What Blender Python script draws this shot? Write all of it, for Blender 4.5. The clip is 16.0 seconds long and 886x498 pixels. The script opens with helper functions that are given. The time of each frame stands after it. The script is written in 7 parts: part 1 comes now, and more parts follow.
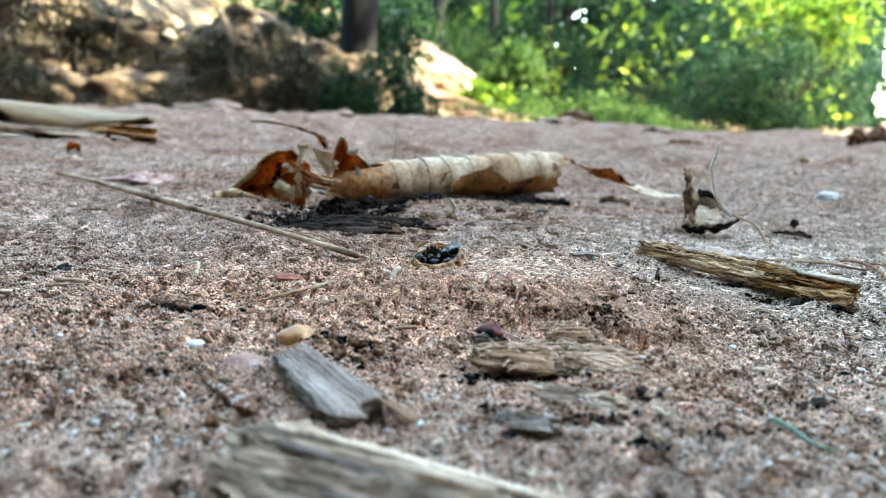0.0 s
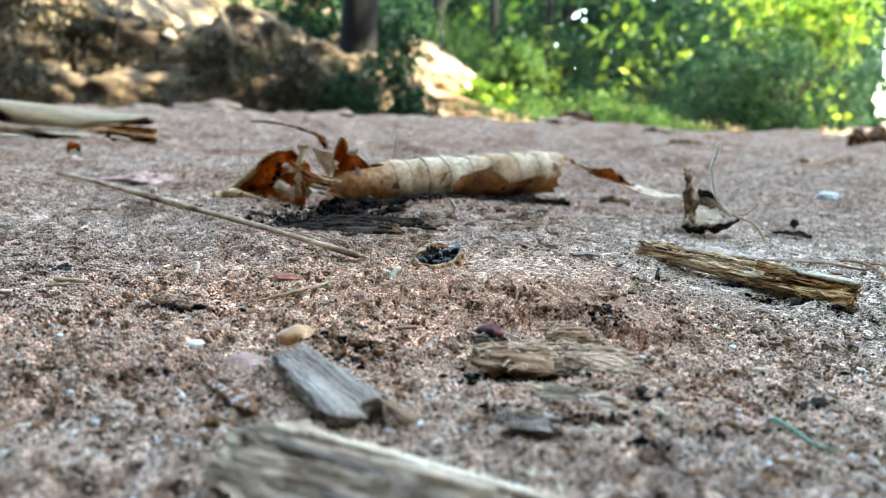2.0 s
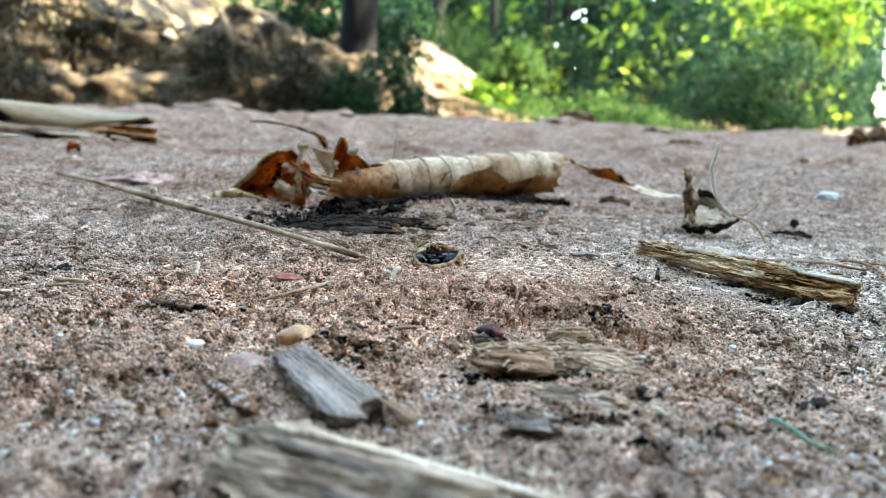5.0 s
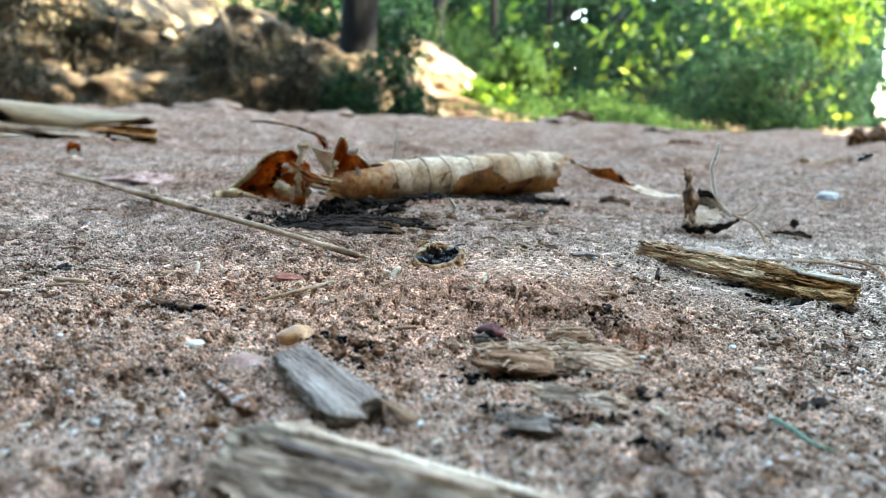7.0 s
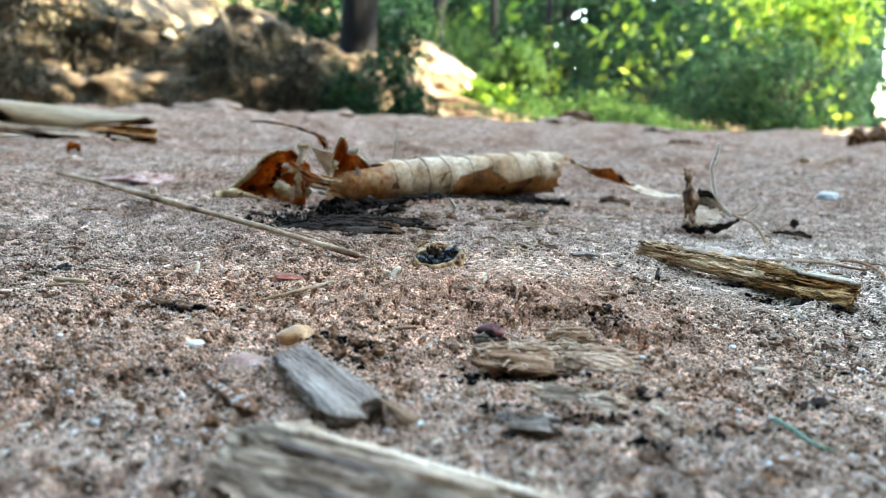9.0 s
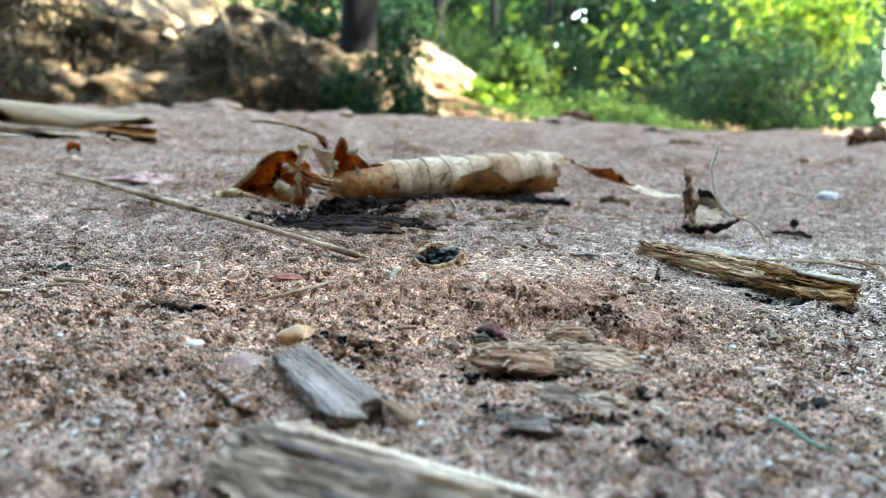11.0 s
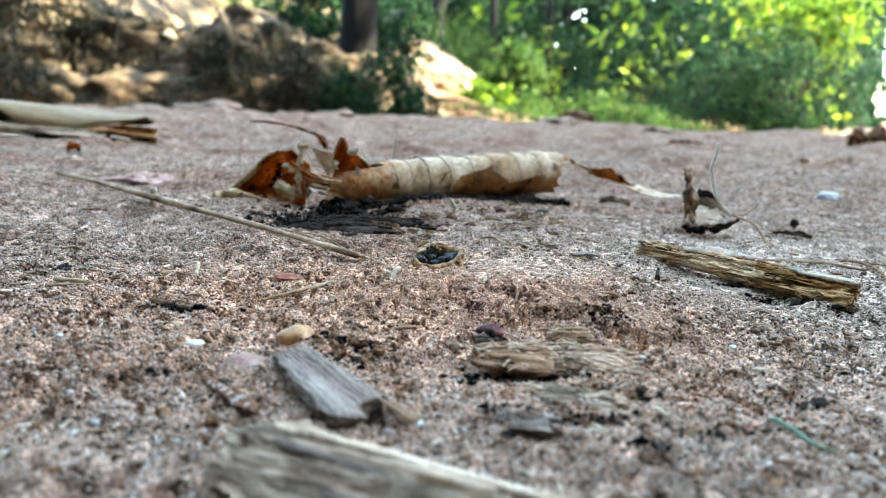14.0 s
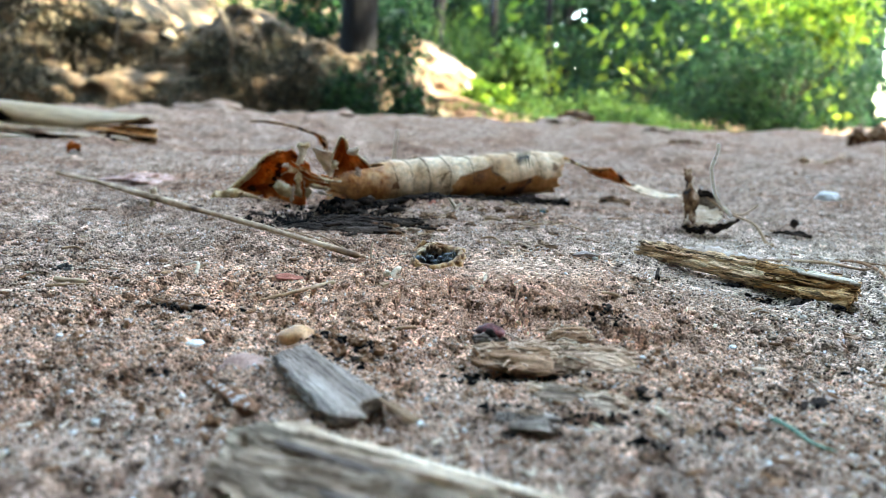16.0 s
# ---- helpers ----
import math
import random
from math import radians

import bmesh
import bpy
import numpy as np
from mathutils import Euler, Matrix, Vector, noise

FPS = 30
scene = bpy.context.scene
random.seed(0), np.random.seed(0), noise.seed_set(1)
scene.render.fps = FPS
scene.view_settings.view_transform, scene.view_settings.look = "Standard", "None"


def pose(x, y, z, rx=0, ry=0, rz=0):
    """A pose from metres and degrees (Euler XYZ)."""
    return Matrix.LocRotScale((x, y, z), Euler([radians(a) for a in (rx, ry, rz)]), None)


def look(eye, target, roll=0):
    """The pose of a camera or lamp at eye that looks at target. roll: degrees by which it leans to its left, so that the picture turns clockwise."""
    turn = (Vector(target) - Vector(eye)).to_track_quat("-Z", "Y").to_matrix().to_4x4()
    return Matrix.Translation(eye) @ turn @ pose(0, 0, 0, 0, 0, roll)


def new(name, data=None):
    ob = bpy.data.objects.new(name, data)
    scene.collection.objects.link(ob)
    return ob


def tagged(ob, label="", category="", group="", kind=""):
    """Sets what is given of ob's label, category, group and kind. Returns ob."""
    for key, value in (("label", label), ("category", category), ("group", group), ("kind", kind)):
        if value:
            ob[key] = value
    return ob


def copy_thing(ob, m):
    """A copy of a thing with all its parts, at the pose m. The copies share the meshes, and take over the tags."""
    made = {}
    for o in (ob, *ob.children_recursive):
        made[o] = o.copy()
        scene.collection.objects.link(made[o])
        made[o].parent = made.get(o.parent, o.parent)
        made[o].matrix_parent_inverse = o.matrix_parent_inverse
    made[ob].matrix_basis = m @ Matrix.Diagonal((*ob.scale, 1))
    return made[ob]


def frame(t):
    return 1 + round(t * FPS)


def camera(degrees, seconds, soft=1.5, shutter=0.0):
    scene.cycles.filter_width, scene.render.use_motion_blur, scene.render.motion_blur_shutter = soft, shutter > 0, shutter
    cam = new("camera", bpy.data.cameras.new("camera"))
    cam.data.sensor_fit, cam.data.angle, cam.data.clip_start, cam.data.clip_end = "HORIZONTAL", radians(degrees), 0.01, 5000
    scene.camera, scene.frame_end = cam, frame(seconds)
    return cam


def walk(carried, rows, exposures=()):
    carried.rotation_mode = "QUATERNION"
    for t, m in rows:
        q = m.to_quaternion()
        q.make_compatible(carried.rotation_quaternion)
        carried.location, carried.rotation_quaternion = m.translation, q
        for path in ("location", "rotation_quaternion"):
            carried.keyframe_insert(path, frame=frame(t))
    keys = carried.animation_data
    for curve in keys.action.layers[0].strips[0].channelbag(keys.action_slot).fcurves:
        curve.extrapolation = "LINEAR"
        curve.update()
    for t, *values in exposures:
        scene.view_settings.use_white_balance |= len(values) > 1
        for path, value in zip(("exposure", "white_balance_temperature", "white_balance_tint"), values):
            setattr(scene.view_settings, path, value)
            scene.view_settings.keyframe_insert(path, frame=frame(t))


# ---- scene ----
# ---------------------------------------------------------------- camera
EYE = (0.0, 0.0, 0.036)
AIM = (0.0, math.cos(radians(12.0)), 0.036 - math.sin(radians(12.0)))
cam = camera(64.0, 16.0, soft=0.5, shutter=0.5)
cam.data.dof.use_dof = True
cam.data.dof.focus_distance = 0.136
cam.data.dof.aperture_fstop = 25.0
STAND = look(EYE, AIM, 2.6)
walk(cam, [(0.0, STAND), (16.0, STAND)], exposures=((0.0, 4.53, 7350, 0), (16.0, 4.53, 7350, 0)))

# ---------------------------------------------------------------- light
SUN_DIR = Vector((0.64, -0.14, 0.75)).normalized()      # towards the sun
world = bpy.data.worlds.new("forest_sky")
scene.world = world
world.use_nodes = True
sky = world.node_tree.nodes.new("ShaderNodeTexSky")
sky.sky_type, sky.sun_disc = "NISHITA", False
sky.sun_elevation = math.asin(SUN_DIR.z)
sky.sun_rotation = math.atan2(SUN_DIR.x, SUN_DIR.y)
background = world.node_tree.nodes["Background"]
background.inputs["Strength"].default_value = 0.15
world.node_tree.links.new(sky.outputs["Color"], background.inputs["Color"])
sun = new("sun", bpy.data.lights.new("sun", "SUN"))
sun.data.energy, sun.data.angle, sun.data.color = 2.3, radians(0.53), (1.0, 0.93, 0.82)
sun.matrix_world = look(tuple(SUN_DIR * 30), (0, 0, 0))


# ---------------------------------------------------------------- materials
def ramp(tree, stops, constant=False):
    node = tree.nodes.new("ShaderNodeValToRGB")
    el = node.color_ramp.elements
    if constant:
        node.color_ramp.interpolation = "CONSTANT"
    while len(el) < len(stops):
        el.new(0.5)
    for e, (p, c) in zip(el, stops):
        e.position, e.color = p, (*c, 1.0)
    return node


def tex(tree, kind, scale, coords, detail=4.0, rough=0.6):
    node = tree.nodes.new("ShaderNodeTex" + kind)
    node.inputs["Scale"].default_value = scale
    if kind == "Noise":
        node.inputs["Detail"].default_value = detail
        node.inputs["Roughness"].default_value = rough
    tree.links.new(coords, node.inputs["Vector"])
    return node


def blend(tree, kind, fac, a, b):
    node = tree.nodes.new("ShaderNodeMix")
    node.data_type, node.blend_type = "RGBA", kind
    for value, slot in ((fac, 0), (a, 6), (b, 7)):
        if isinstance(value, (int, float)):
            node.inputs[slot].default_value = value
        elif isinstance(value, tuple):
            node.inputs[slot].default_value = (*value, 1.0)
        else:
            tree.links.new(value, node.inputs[slot])
    return node.outputs[2]


def material(name, stops, size, stretch=(1, 1, 1), grain=0.12, rough=0.8, relief=0.3, spread=0.0,
             through_light=0.0, spec=0.12, vary="", specks=None, coat=0.0):
    """Two scales of colour and relief. size: metres of the large pattern, grain: the fine one as a part of it."""
    m = bpy.data.materials.new(name)
    m.use_nodes = True
    t = m.node_tree
    out, bsdf = t.nodes["Material Output"], t.nodes["Principled BSDF"]
    coords = t.nodes.new("ShaderNodeTexCoord").outputs["Object"]
    mapping = t.nodes.new("ShaderNodeMapping")
    mapping.inputs["Scale"].default_value = stretch
    t.links.new(coords, mapping.inputs["Vector"])
    large = tex(t, "Noise", 1.0 / size, mapping.outputs[0], 5.0)
    fine = tex(t, "Noise", 1.0 / (size * grain), mapping.outputs[0], 6.0, 0.7)
    colour = ramp(t, stops)
    source = large.outputs["Fac"]
    if vary:
        info = t.nodes.new("ShaderNodeNewGeometry" if vary == "island" else "ShaderNodeObjectInfo")
        rnd = info.outputs["Random Per Island" if vary == "island" else "Random"]
        mixer = t.nodes.new("ShaderNodeMix")
        mixer.inputs[0].default_value = 0.75
        t.links.new(source, mixer.inputs[2])
        t.links.new(rnd, mixer.inputs[3])
        source = mixer.outputs[0]
    t.links.new(source, colour.inputs[0])
    shade = ramp(t, [(0.30, (0.45, 0.45, 0.45)), (0.5, (1, 1, 1)), (0.72, (1.35, 1.35, 1.35))])
    t.links.new(fine.outputs["Fac"], shade.inputs[0])
    col = blend(t, "MULTIPLY", 0.8, colour.outputs[0], shade.outputs[0])
    if specks:
        scale, amount, tint = specks
        vor = tex(t, "Voronoi", scale, mapping.outputs[0])
        mask = ramp(t, [(0.0, (1, 1, 1)), (amount, (1, 1, 1)), (min(1.0, amount + 0.03), (0, 0, 0))])
        sep = t.nodes.new("ShaderNodeSeparateColor")
        t.links.new(vor.outputs["Color"], sep.inputs[0])
        t.links.new(sep.outputs[0], mask.inputs[0])
        col = blend(t, "MIX", mask.outputs[0], col, tint)
    t.links.new(col, bsdf.inputs["Base Color"])
    rr = t.nodes.new("ShaderNodeMapRange")
    rr.inputs[3].default_value, rr.inputs[4].default_value = max(0.05, rough - 0.15), min(1.0, rough + 0.15)
    t.links.new(fine.outputs["Fac"], rr.inputs[0])
    t.links.new(rr.outputs[0], bsdf.inputs["Roughness"])
    bsdf.inputs["Specular IOR Level"].default_value = spec
    bsdf.inputs["Coat Weight"].default_value = coat
    bump = t.nodes.new("ShaderNodeBump")
    bump.inputs["Strength"].default_value = relief
    bump.inputs["Distance"].default_value = size * grain * 0.6
    t.links.new(fine.outputs["Fac"], bump.inputs["Height"])
    t.links.new(bump.outputs[0], bsdf.inputs["Normal"])
    if through_light:
        lucent = t.nodes.new("ShaderNodeBsdfTranslucent")
        t.links.new(col, lucent.inputs["Color"])
        mix = t.nodes.new("ShaderNodeMixShader")
        mix.inputs[0].default_value = through_light
        t.links.new(bsdf.outputs[0], mix.inputs[1])
        t.links.new(lucent.outputs[0], mix.inputs[2])
        t.links.new(mix.outputs[0], out.inputs["Surface"])
    return m


def soil_material():
    """Trodden red earth: pinkish crust, looser rusty crumbs, sand grains pale and dark."""
    m = bpy.data.materials.new("red_soil")
    m.use_nodes = True
    t = m.node_tree
    bsdf = t.nodes["Principled BSDF"]
    coords = t.nodes.new("ShaderNodeTexCoord").outputs["Object"]
    broad = tex(t, "Noise", 18.0, coords, 6.0, 0.62)
    patch = tex(t, "Noise", 95.0, coords, 5.0, 0.65)
    gritty = tex(t, "Noise", 900.0, coords, 4.0, 0.7)
    cells = tex(t, "Voronoi", 2100.0, coords)
    far_cells = tex(t, "Voronoi", 420.0, coords)
    base = ramp(t, [(0.30, (0.20, 0.112, 0.076)), (0.43, (0.33, 0.205, 0.143)), (0.56, (0.415, 0.30, 0.232)), (0.72, (0.30, 0.172, 0.114))])
    t.links.new(broad.outputs["Fac"], base.inputs[0])
    # freshly dug, redder earth on the mound; its edge is broken up by noise
    place = t.nodes.new("ShaderNodeMapping")
    place.inputs["Location"].default_value = (-0.17, -2.9, 0.0)
    place.inputs["Scale"].default_value = (14.0, 25.0, 0.0)
    t.links.new(coords, place.inputs["Vector"])
    far_off = t.nodes.new("ShaderNodeVectorMath")
    far_off.operation = "LENGTH"
    t.links.new(place.outputs[0], far_off.inputs[0])
    edge = t.nodes.new("ShaderNodeMath")
    edge.operation = "MULTIPLY_ADD"
    edge.inputs[1].default_value = 1.6
    t.links.new(patch.outputs["Fac"], edge.inputs[0])
    t.links.new(far_off.outputs["Value"], edge.inputs[2])
    fresh = ramp(t, [(0.62, (1, 1, 1)), (1.0, (0, 0, 0))])
    half = t.nodes.new("ShaderNodeMath")
    half.operation = "MULTIPLY"
    half.inputs[1].default_value = 0.45
    t.links.new(edge.outputs[0], half.inputs[0])
    t.links.new(half.outputs[0], fresh.inputs[0])
    earth = blend(t, "MIX", fresh.outputs[0], base.outputs[0], (0.64, 0.395, 0.268))
    # paler, greyer sand washed together beside the stick
    wash = t.nodes.new("ShaderNodeMapping")
    wash.inputs["Location"].default_value = (-1.16, -1.75, 0.0)
    wash.inputs["Scale"].default_value = (11.5, 11.5, 0.0)
    t.links.new(coords, wash.inputs["Vector"])
    wash_off = t.nodes.new("ShaderNodeVectorMath")
    wash_off.operation = "LENGTH"
    t.links.new(wash.outputs[0], wash_off.inputs[0])
    wash_edge = t.nodes.new("ShaderNodeMath")
    wash_edge.operation = "MULTIPLY_ADD"
    wash_edge.inputs[1].default_value = 1.2
    t.links.new(patch.outputs["Fac"], wash_edge.inputs[0])
    t.links.new(wash_off.outputs["Value"], wash_edge.inputs[2])
    wash_half = t.nodes.new("ShaderNodeMath")
    wash_half.operation = "MULTIPLY"
    wash_half.inputs[1].default_value = 0.5
    t.links.new(wash_edge.outputs[0], wash_half.inputs[0])
    washed = ramp(t, [(0.50, (1, 1, 1)), (0.86, (0, 0, 0))])
    t.links.new(wash_half.outputs[0], washed.inputs[0])
    earth = blend(t, "MIX", washed.outputs[0], earth, (0.57, 0.455, 0.36))
    crusted = t.nodes.new("ShaderNodeMapping")
    crusted.inputs["Location"].default_value = (-0.85, -8.9, 0.0)
    crusted.inputs["Scale"].default_value = (60.0, 66.0, 0.0)
    t.links.new(coords, crusted.inputs["Vector"])
    crust_off = t.nodes.new("ShaderNodeVectorMath")
    crust_off.operation = "LENGTH"
    t.links.new(crusted.outputs[0], crust_off.inputs[0])
    crust_edge = t.nodes.new("ShaderNodeMath")
    crust_edge.operation = "ADD"
    t.links.new(crust_off.outputs["Value"], crust_edge.inputs[0])
    t.links.new(patch.outputs["Fac"], crust_edge.inputs[1])
    crust_mask = ramp(t, [(0.55, (0.9, 0.9, 0.9)), (1.0, (0, 0, 0))])
    crust_half = t.nodes.new("ShaderNodeMath")
    crust_half.operation = "MULTIPLY"
    crust_half.inputs[1].default_value = 0.6
    t.links.new(crust_edge.outputs[0], crust_half.inputs[0])
    t.links.new(crust_half.outputs[0], crust_mask.inputs[0])
    earth = blend(t, "MIX", crust_mask.outputs[0], earth, (0.60, 0.425, 0.315))
    spots = ramp(t, [(0.26, (0.46, 0.41, 0.38)), (0.43, (0.86, 0.83, 0.81)), (0.58, (1.0, 1.0, 1.0)), (0.75, (1.22, 1.16, 1.12))])
    t.links.new(patch.outputs["Fac"], spots.inputs[0])
    col = blend(t, "MULTIPLY", 0.85, earth, spots.outputs[0])
    tone = ramp(t, [(0.0, (0.02, 0.016, 0.014)), (0.18, (0.10, 0.085, 0.075)), (0.28, (0.58, 0.54, 0.51)), (0.42, (0.98, 0.96, 0.94)), (0.70, (1.22, 1.19, 1.16)),
                    (0.88, (1.45, 1.42, 1.38)), (0.97, (1.8, 1.8, 1.8))])
    sep = t.nodes.new("ShaderNodeSeparateColor")
    t.links.new(cells.outputs["Color"], sep.inputs[0])
    t.links.new(sep.outputs[0], tone.inputs[0])
    col = blend(t, "MULTIPLY", 0.78, col, tone.outputs[0])
    tone_far = ramp(t, [(0.0, (0.30, 0.27, 0.25)), (0.14, (0.75, 0.72, 0.7)), (0.75, (1.1, 1.09, 1.09)), (0.95, (1.9, 1.9, 1.94))])
    sep_far = t.nodes.new("ShaderNodeSeparateColor")
    t.links.new(far_cells.outputs["Color"], sep_far.inputs[0])
    t.links.new(sep_far.outputs[1], tone_far.inputs[0])
    col = blend(t, "MULTIPLY", 0.85, col, tone_far.outputs[0])
    t.links.new(col, bsdf.inputs["Base Color"])
    bsdf.inputs["Roughness"].default_value = 0.88
    bsdf.inputs["Specular IOR Level"].default_value = 0.06
    add = t.nodes.new("ShaderNodeMath")
    add.operation = "SUBTRACT"
    t.links.new(gritty.outputs["Fac"], add.inputs[0])
    t.links.new(cells.outputs["Distance"], add.inputs[1])
    bump = t.nodes.new("ShaderNodeBump")
    bump.inputs["Strength"].default_value, bump.inputs["Distance"].default_value = 1.0, 0.0006
    t.links.new(add.outputs[0], bump.inputs["Height"])
    t.links.new(bump.outputs[0], bsdf.inputs["Normal"])
    return m


def grain_material(name="sand_grains", shift=(1.0, 1.0, 1.0), even=0.0):
    """Loose sand: rusty, beige, dark and clear quartz grains, by grain; shift tints it."""
    m = bpy.data.materials.new(name)
    m.use_nodes = True
    t = m.node_tree
    bsdf = t.nodes["Principled BSDF"]
    rnd = t.nodes.new("ShaderNodeNewGeometry").outputs["Random Per Island"]
    col = ramp(t, [(0.0, (0.46, 0.315, 0.23)), (0.20, (0.59, 0.455, 0.36)), (0.38, (0.24, 0.14, 0.09)), (0.50, (0.66, 0.56, 0.47)),
                   (0.60, (0.016, 0.011, 0.009)), (0.78, (0.50, 0.345, 0.245)), (0.90, (0.68, 0.58, 0.49)), (0.965, (0.84, 0.82, 0.80))], constant=True)
    t.links.new(rnd, col.inputs[0])
    tinted = blend(t, "MULTIPLY", 1.0, col.outputs[0], shift)
    t.links.new(blend(t, "MIX", even, tinted, (0.66, 0.395, 0.27)), bsdf.inputs["Base Color"])
    gloss = ramp(t, [(0.0, (0.8, 0.8, 0.8)), (0.90, (0.40, 0.40, 0.40)), (0.96, (0.12, 0.12, 0.12))], constant=True)
    t.links.new(rnd, gloss.inputs[0])
    bsdf.inputs["Specular IOR Level"].default_value = 0.25
    t.links.new(gloss.outputs[0], bsdf.inputs["Roughness"])
    return m


def wood_material(name, dark, mid, pale, size=0.004, crack=0.9, rough=0.8):
    """Rotten wood with fibres along x: broad stains, fine fibres, thin black splits, crumbs."""
    m = bpy.data.materials.new(name)
    m.use_nodes = True
    t = m.node_tree
    bsdf = t.nodes["Principled BSDF"]
    coords = t.nodes.new("ShaderNodeTexCoord").outputs["Object"]

    def stretched(sx):
        mapping = t.nodes.new("ShaderNodeMapping")
        mapping.inputs["Scale"].default_value = (sx, 1, 1)
        t.links.new(coords, mapping.inputs["Vector"])
        return mapping.outputs[0]

    stain = tex(t, "Noise", 1 / size, stretched(0.45), 5.0, 0.65)
    fibre = tex(t, "Noise", 1 / 0.0007, stretched(0.09), 4.0, 0.7)
    split = tex(t, "Noise", 1 / 0.0034, stretched(0.10), 4.0, 0.62)
    crumb = tex(t, "Noise", 1 / 0.0004, coords, 4.0, 0.7)
    colour = ramp(t, [(0.30, dark), (0.46, mid), (0.64, pale)])
    t.links.new(stain.outputs["Fac"], colour.inputs[0])
    lines = ramp(t, [(0.28, (0.30, 0.27, 0.25)), (0.45, (0.85, 0.83, 0.8)), (0.62, (1.15, 1.15, 1.15)), (0.8, (1.5, 1.5, 1.5))])
    t.links.new(fibre.outputs["Fac"], lines.inputs[0])
    col = blend(t, "MULTIPLY", 0.85, colour.outputs[0], lines.outputs[0])
    bits = ramp(t, [(0.32, (0.4, 0.38, 0.36)), (0.5, (1, 1, 1)), (0.7, (1.3, 1.3, 1.3))])
    t.links.new(crumb.outputs["Fac"], bits.inputs[0])
    col = blend(t, "MULTIPLY", 0.6, col, bits.outputs[0])
    cracks = ramp(t, [(0.385, (1, 1, 1)), (0.415, (0, 0, 0)), (0.435, (0, 0, 0)), (0.46, (1, 1, 1)), (0.51, (1, 1, 1)), (0.53, (0, 0, 0)), (0.55, (1, 1, 1))])
    t.links.new(split.outputs["Fac"], cracks.inputs[0])
    inv = t.nodes.new("ShaderNodeMath")
    inv.operation = "MULTIPLY_ADD"
    inv.inputs[1].default_value, inv.inputs[2].default_value = -crack, crack
    t.links.new(cracks.outputs[0], inv.inputs[0])
    col = blend(t, "MIX", inv.outputs[0], col, (0.02, 0.012, 0.008))
    t.links.new(col, bsdf.inputs["Base Color"])
    bsdf.inputs["Roughness"].default_value = rough
    bsdf.inputs["Specular IOR Level"].default_value = 0.06
    add = t.nodes.new("ShaderNodeMath")
    add.operation = "SUBTRACT"
    t.links.new(fibre.outputs["Fac"], add.inputs[0])
    t.links.new(inv.outputs[0], add.inputs[1])
    bump = t.nodes.new("ShaderNodeBump")
    bump.inputs["Strength"].default_value, bump.inputs["Distance"].default_value = 1.0, 0.0004
    t.links.new(add.outputs[0], bump.inputs["Height"])
    t.links.new(bump.outputs[0], bsdf.inputs["Normal"])
    return m


SOIL = soil_material()
ROT_TAN = wood_material("rotten_tan_wood", (0.24, 0.115, 0.055), (0.64, 0.40, 0.215), (0.88, 0.66, 0.42))
ROT_BROWN = wood_material("rotten_brown_wood", (0.20, 0.085, 0.034), (0.50, 0.265, 0.105), (0.72, 0.46, 0.22))
ROT_CREAM = wood_material("bleached_crust", (0.36, 0.28, 0.18), (0.60, 0.51, 0.37), (0.76, 0.68, 0.54), crack=0.5)
SHRED_TAN = wood_material("shredded_tan_wood", (0.25, 0.145, 0.085), (0.50, 0.325, 0.215), (0.72, 0.52, 0.365), 0.003, 0.6)
SHRED_BROWN = wood_material("shredded_brown_wood", (0.16, 0.080, 0.040), (0.38, 0.215, 0.12), (0.56, 0.36, 0.23), 0.003, 0.7)
SHRED_DUN = wood_material("shredded_dun_wood", (0.13, 0.085, 0.058), (0.30, 0.215, 0.155), (0.46, 0.35, 0.265), 0.003, 0.6)
SHRED_GREY = wood_material("shredded_grey_wood", (0.08, 0.066, 0.058), (0.22, 0.175, 0.145), (0.36, 0.30, 0.25), 0.003, 0.6)
PLANK = wood_material("bleached_plank_wood", (0.36, 0.235, 0.16), (0.60, 0.43, 0.30), (0.82, 0.67, 0.50), 0.007, 0.5)
PLANK_GREY = wood_material("weathered_plank_wood", (0.19, 0.125, 0.088), (0.45, 0.32, 0.225), (0.76, 0.60, 0.44), 0.005, 0.6)
FIBRE_MIX = material("torn_wood_fibres", [(0.10, (0.04, 0.022, 0.012)), (0.25, (0.22, 0.12, 0.065)), (0.5, (0.46, 0.29, 0.185)), (0.8, (0.72, 0.54, 0.39))], 0.004, grain=0.15, rough=0.8, relief=0.4, vary="island")
FIBRE_DULL = material("dull_wood_fibres", [(0.10, (0.035, 0.026, 0.022)), (0.3, (0.16, 0.115, 0.09)), (0.6, (0.32, 0.25, 0.205)), (0.85, (0.50, 0.41, 0.34))], 0.004, grain=0.15, rough=0.8, relief=0.4, vary="island")
FIBRE_BLACK = material("blackened_fibres", [(0.10, (0.003, 0.0025, 0.002)), (0.4, (0.010, 0.007, 0.006)), (0.7, (0.034, 0.023, 0.017)), (0.9, (0.11, 0.078, 0.058))], 0.004, grain=0.15, rough=0.8, relief=0.4, vary="island", spec=0.02)
CHIP = wood_material("weathered_chip_wood", (0.15, 0.115, 0.095), (0.26, 0.205, 0.17), (0.36, 0.30, 0.255), 0.006, 0.45)
SHOULDER = material("dry_shoulder_earth", [(0.3, (0.19, 0.115, 0.08)), (0.5, (0.33, 0.22, 0.16)), (0.75, (0.44, 0.33, 0.26))], 0.03, rough=0.9, relief=0.7)
GRAINS = grain_material()
PALE_GRAINS = grain_material("pale_sand_grains", (1.0, 1.02, 1.04))
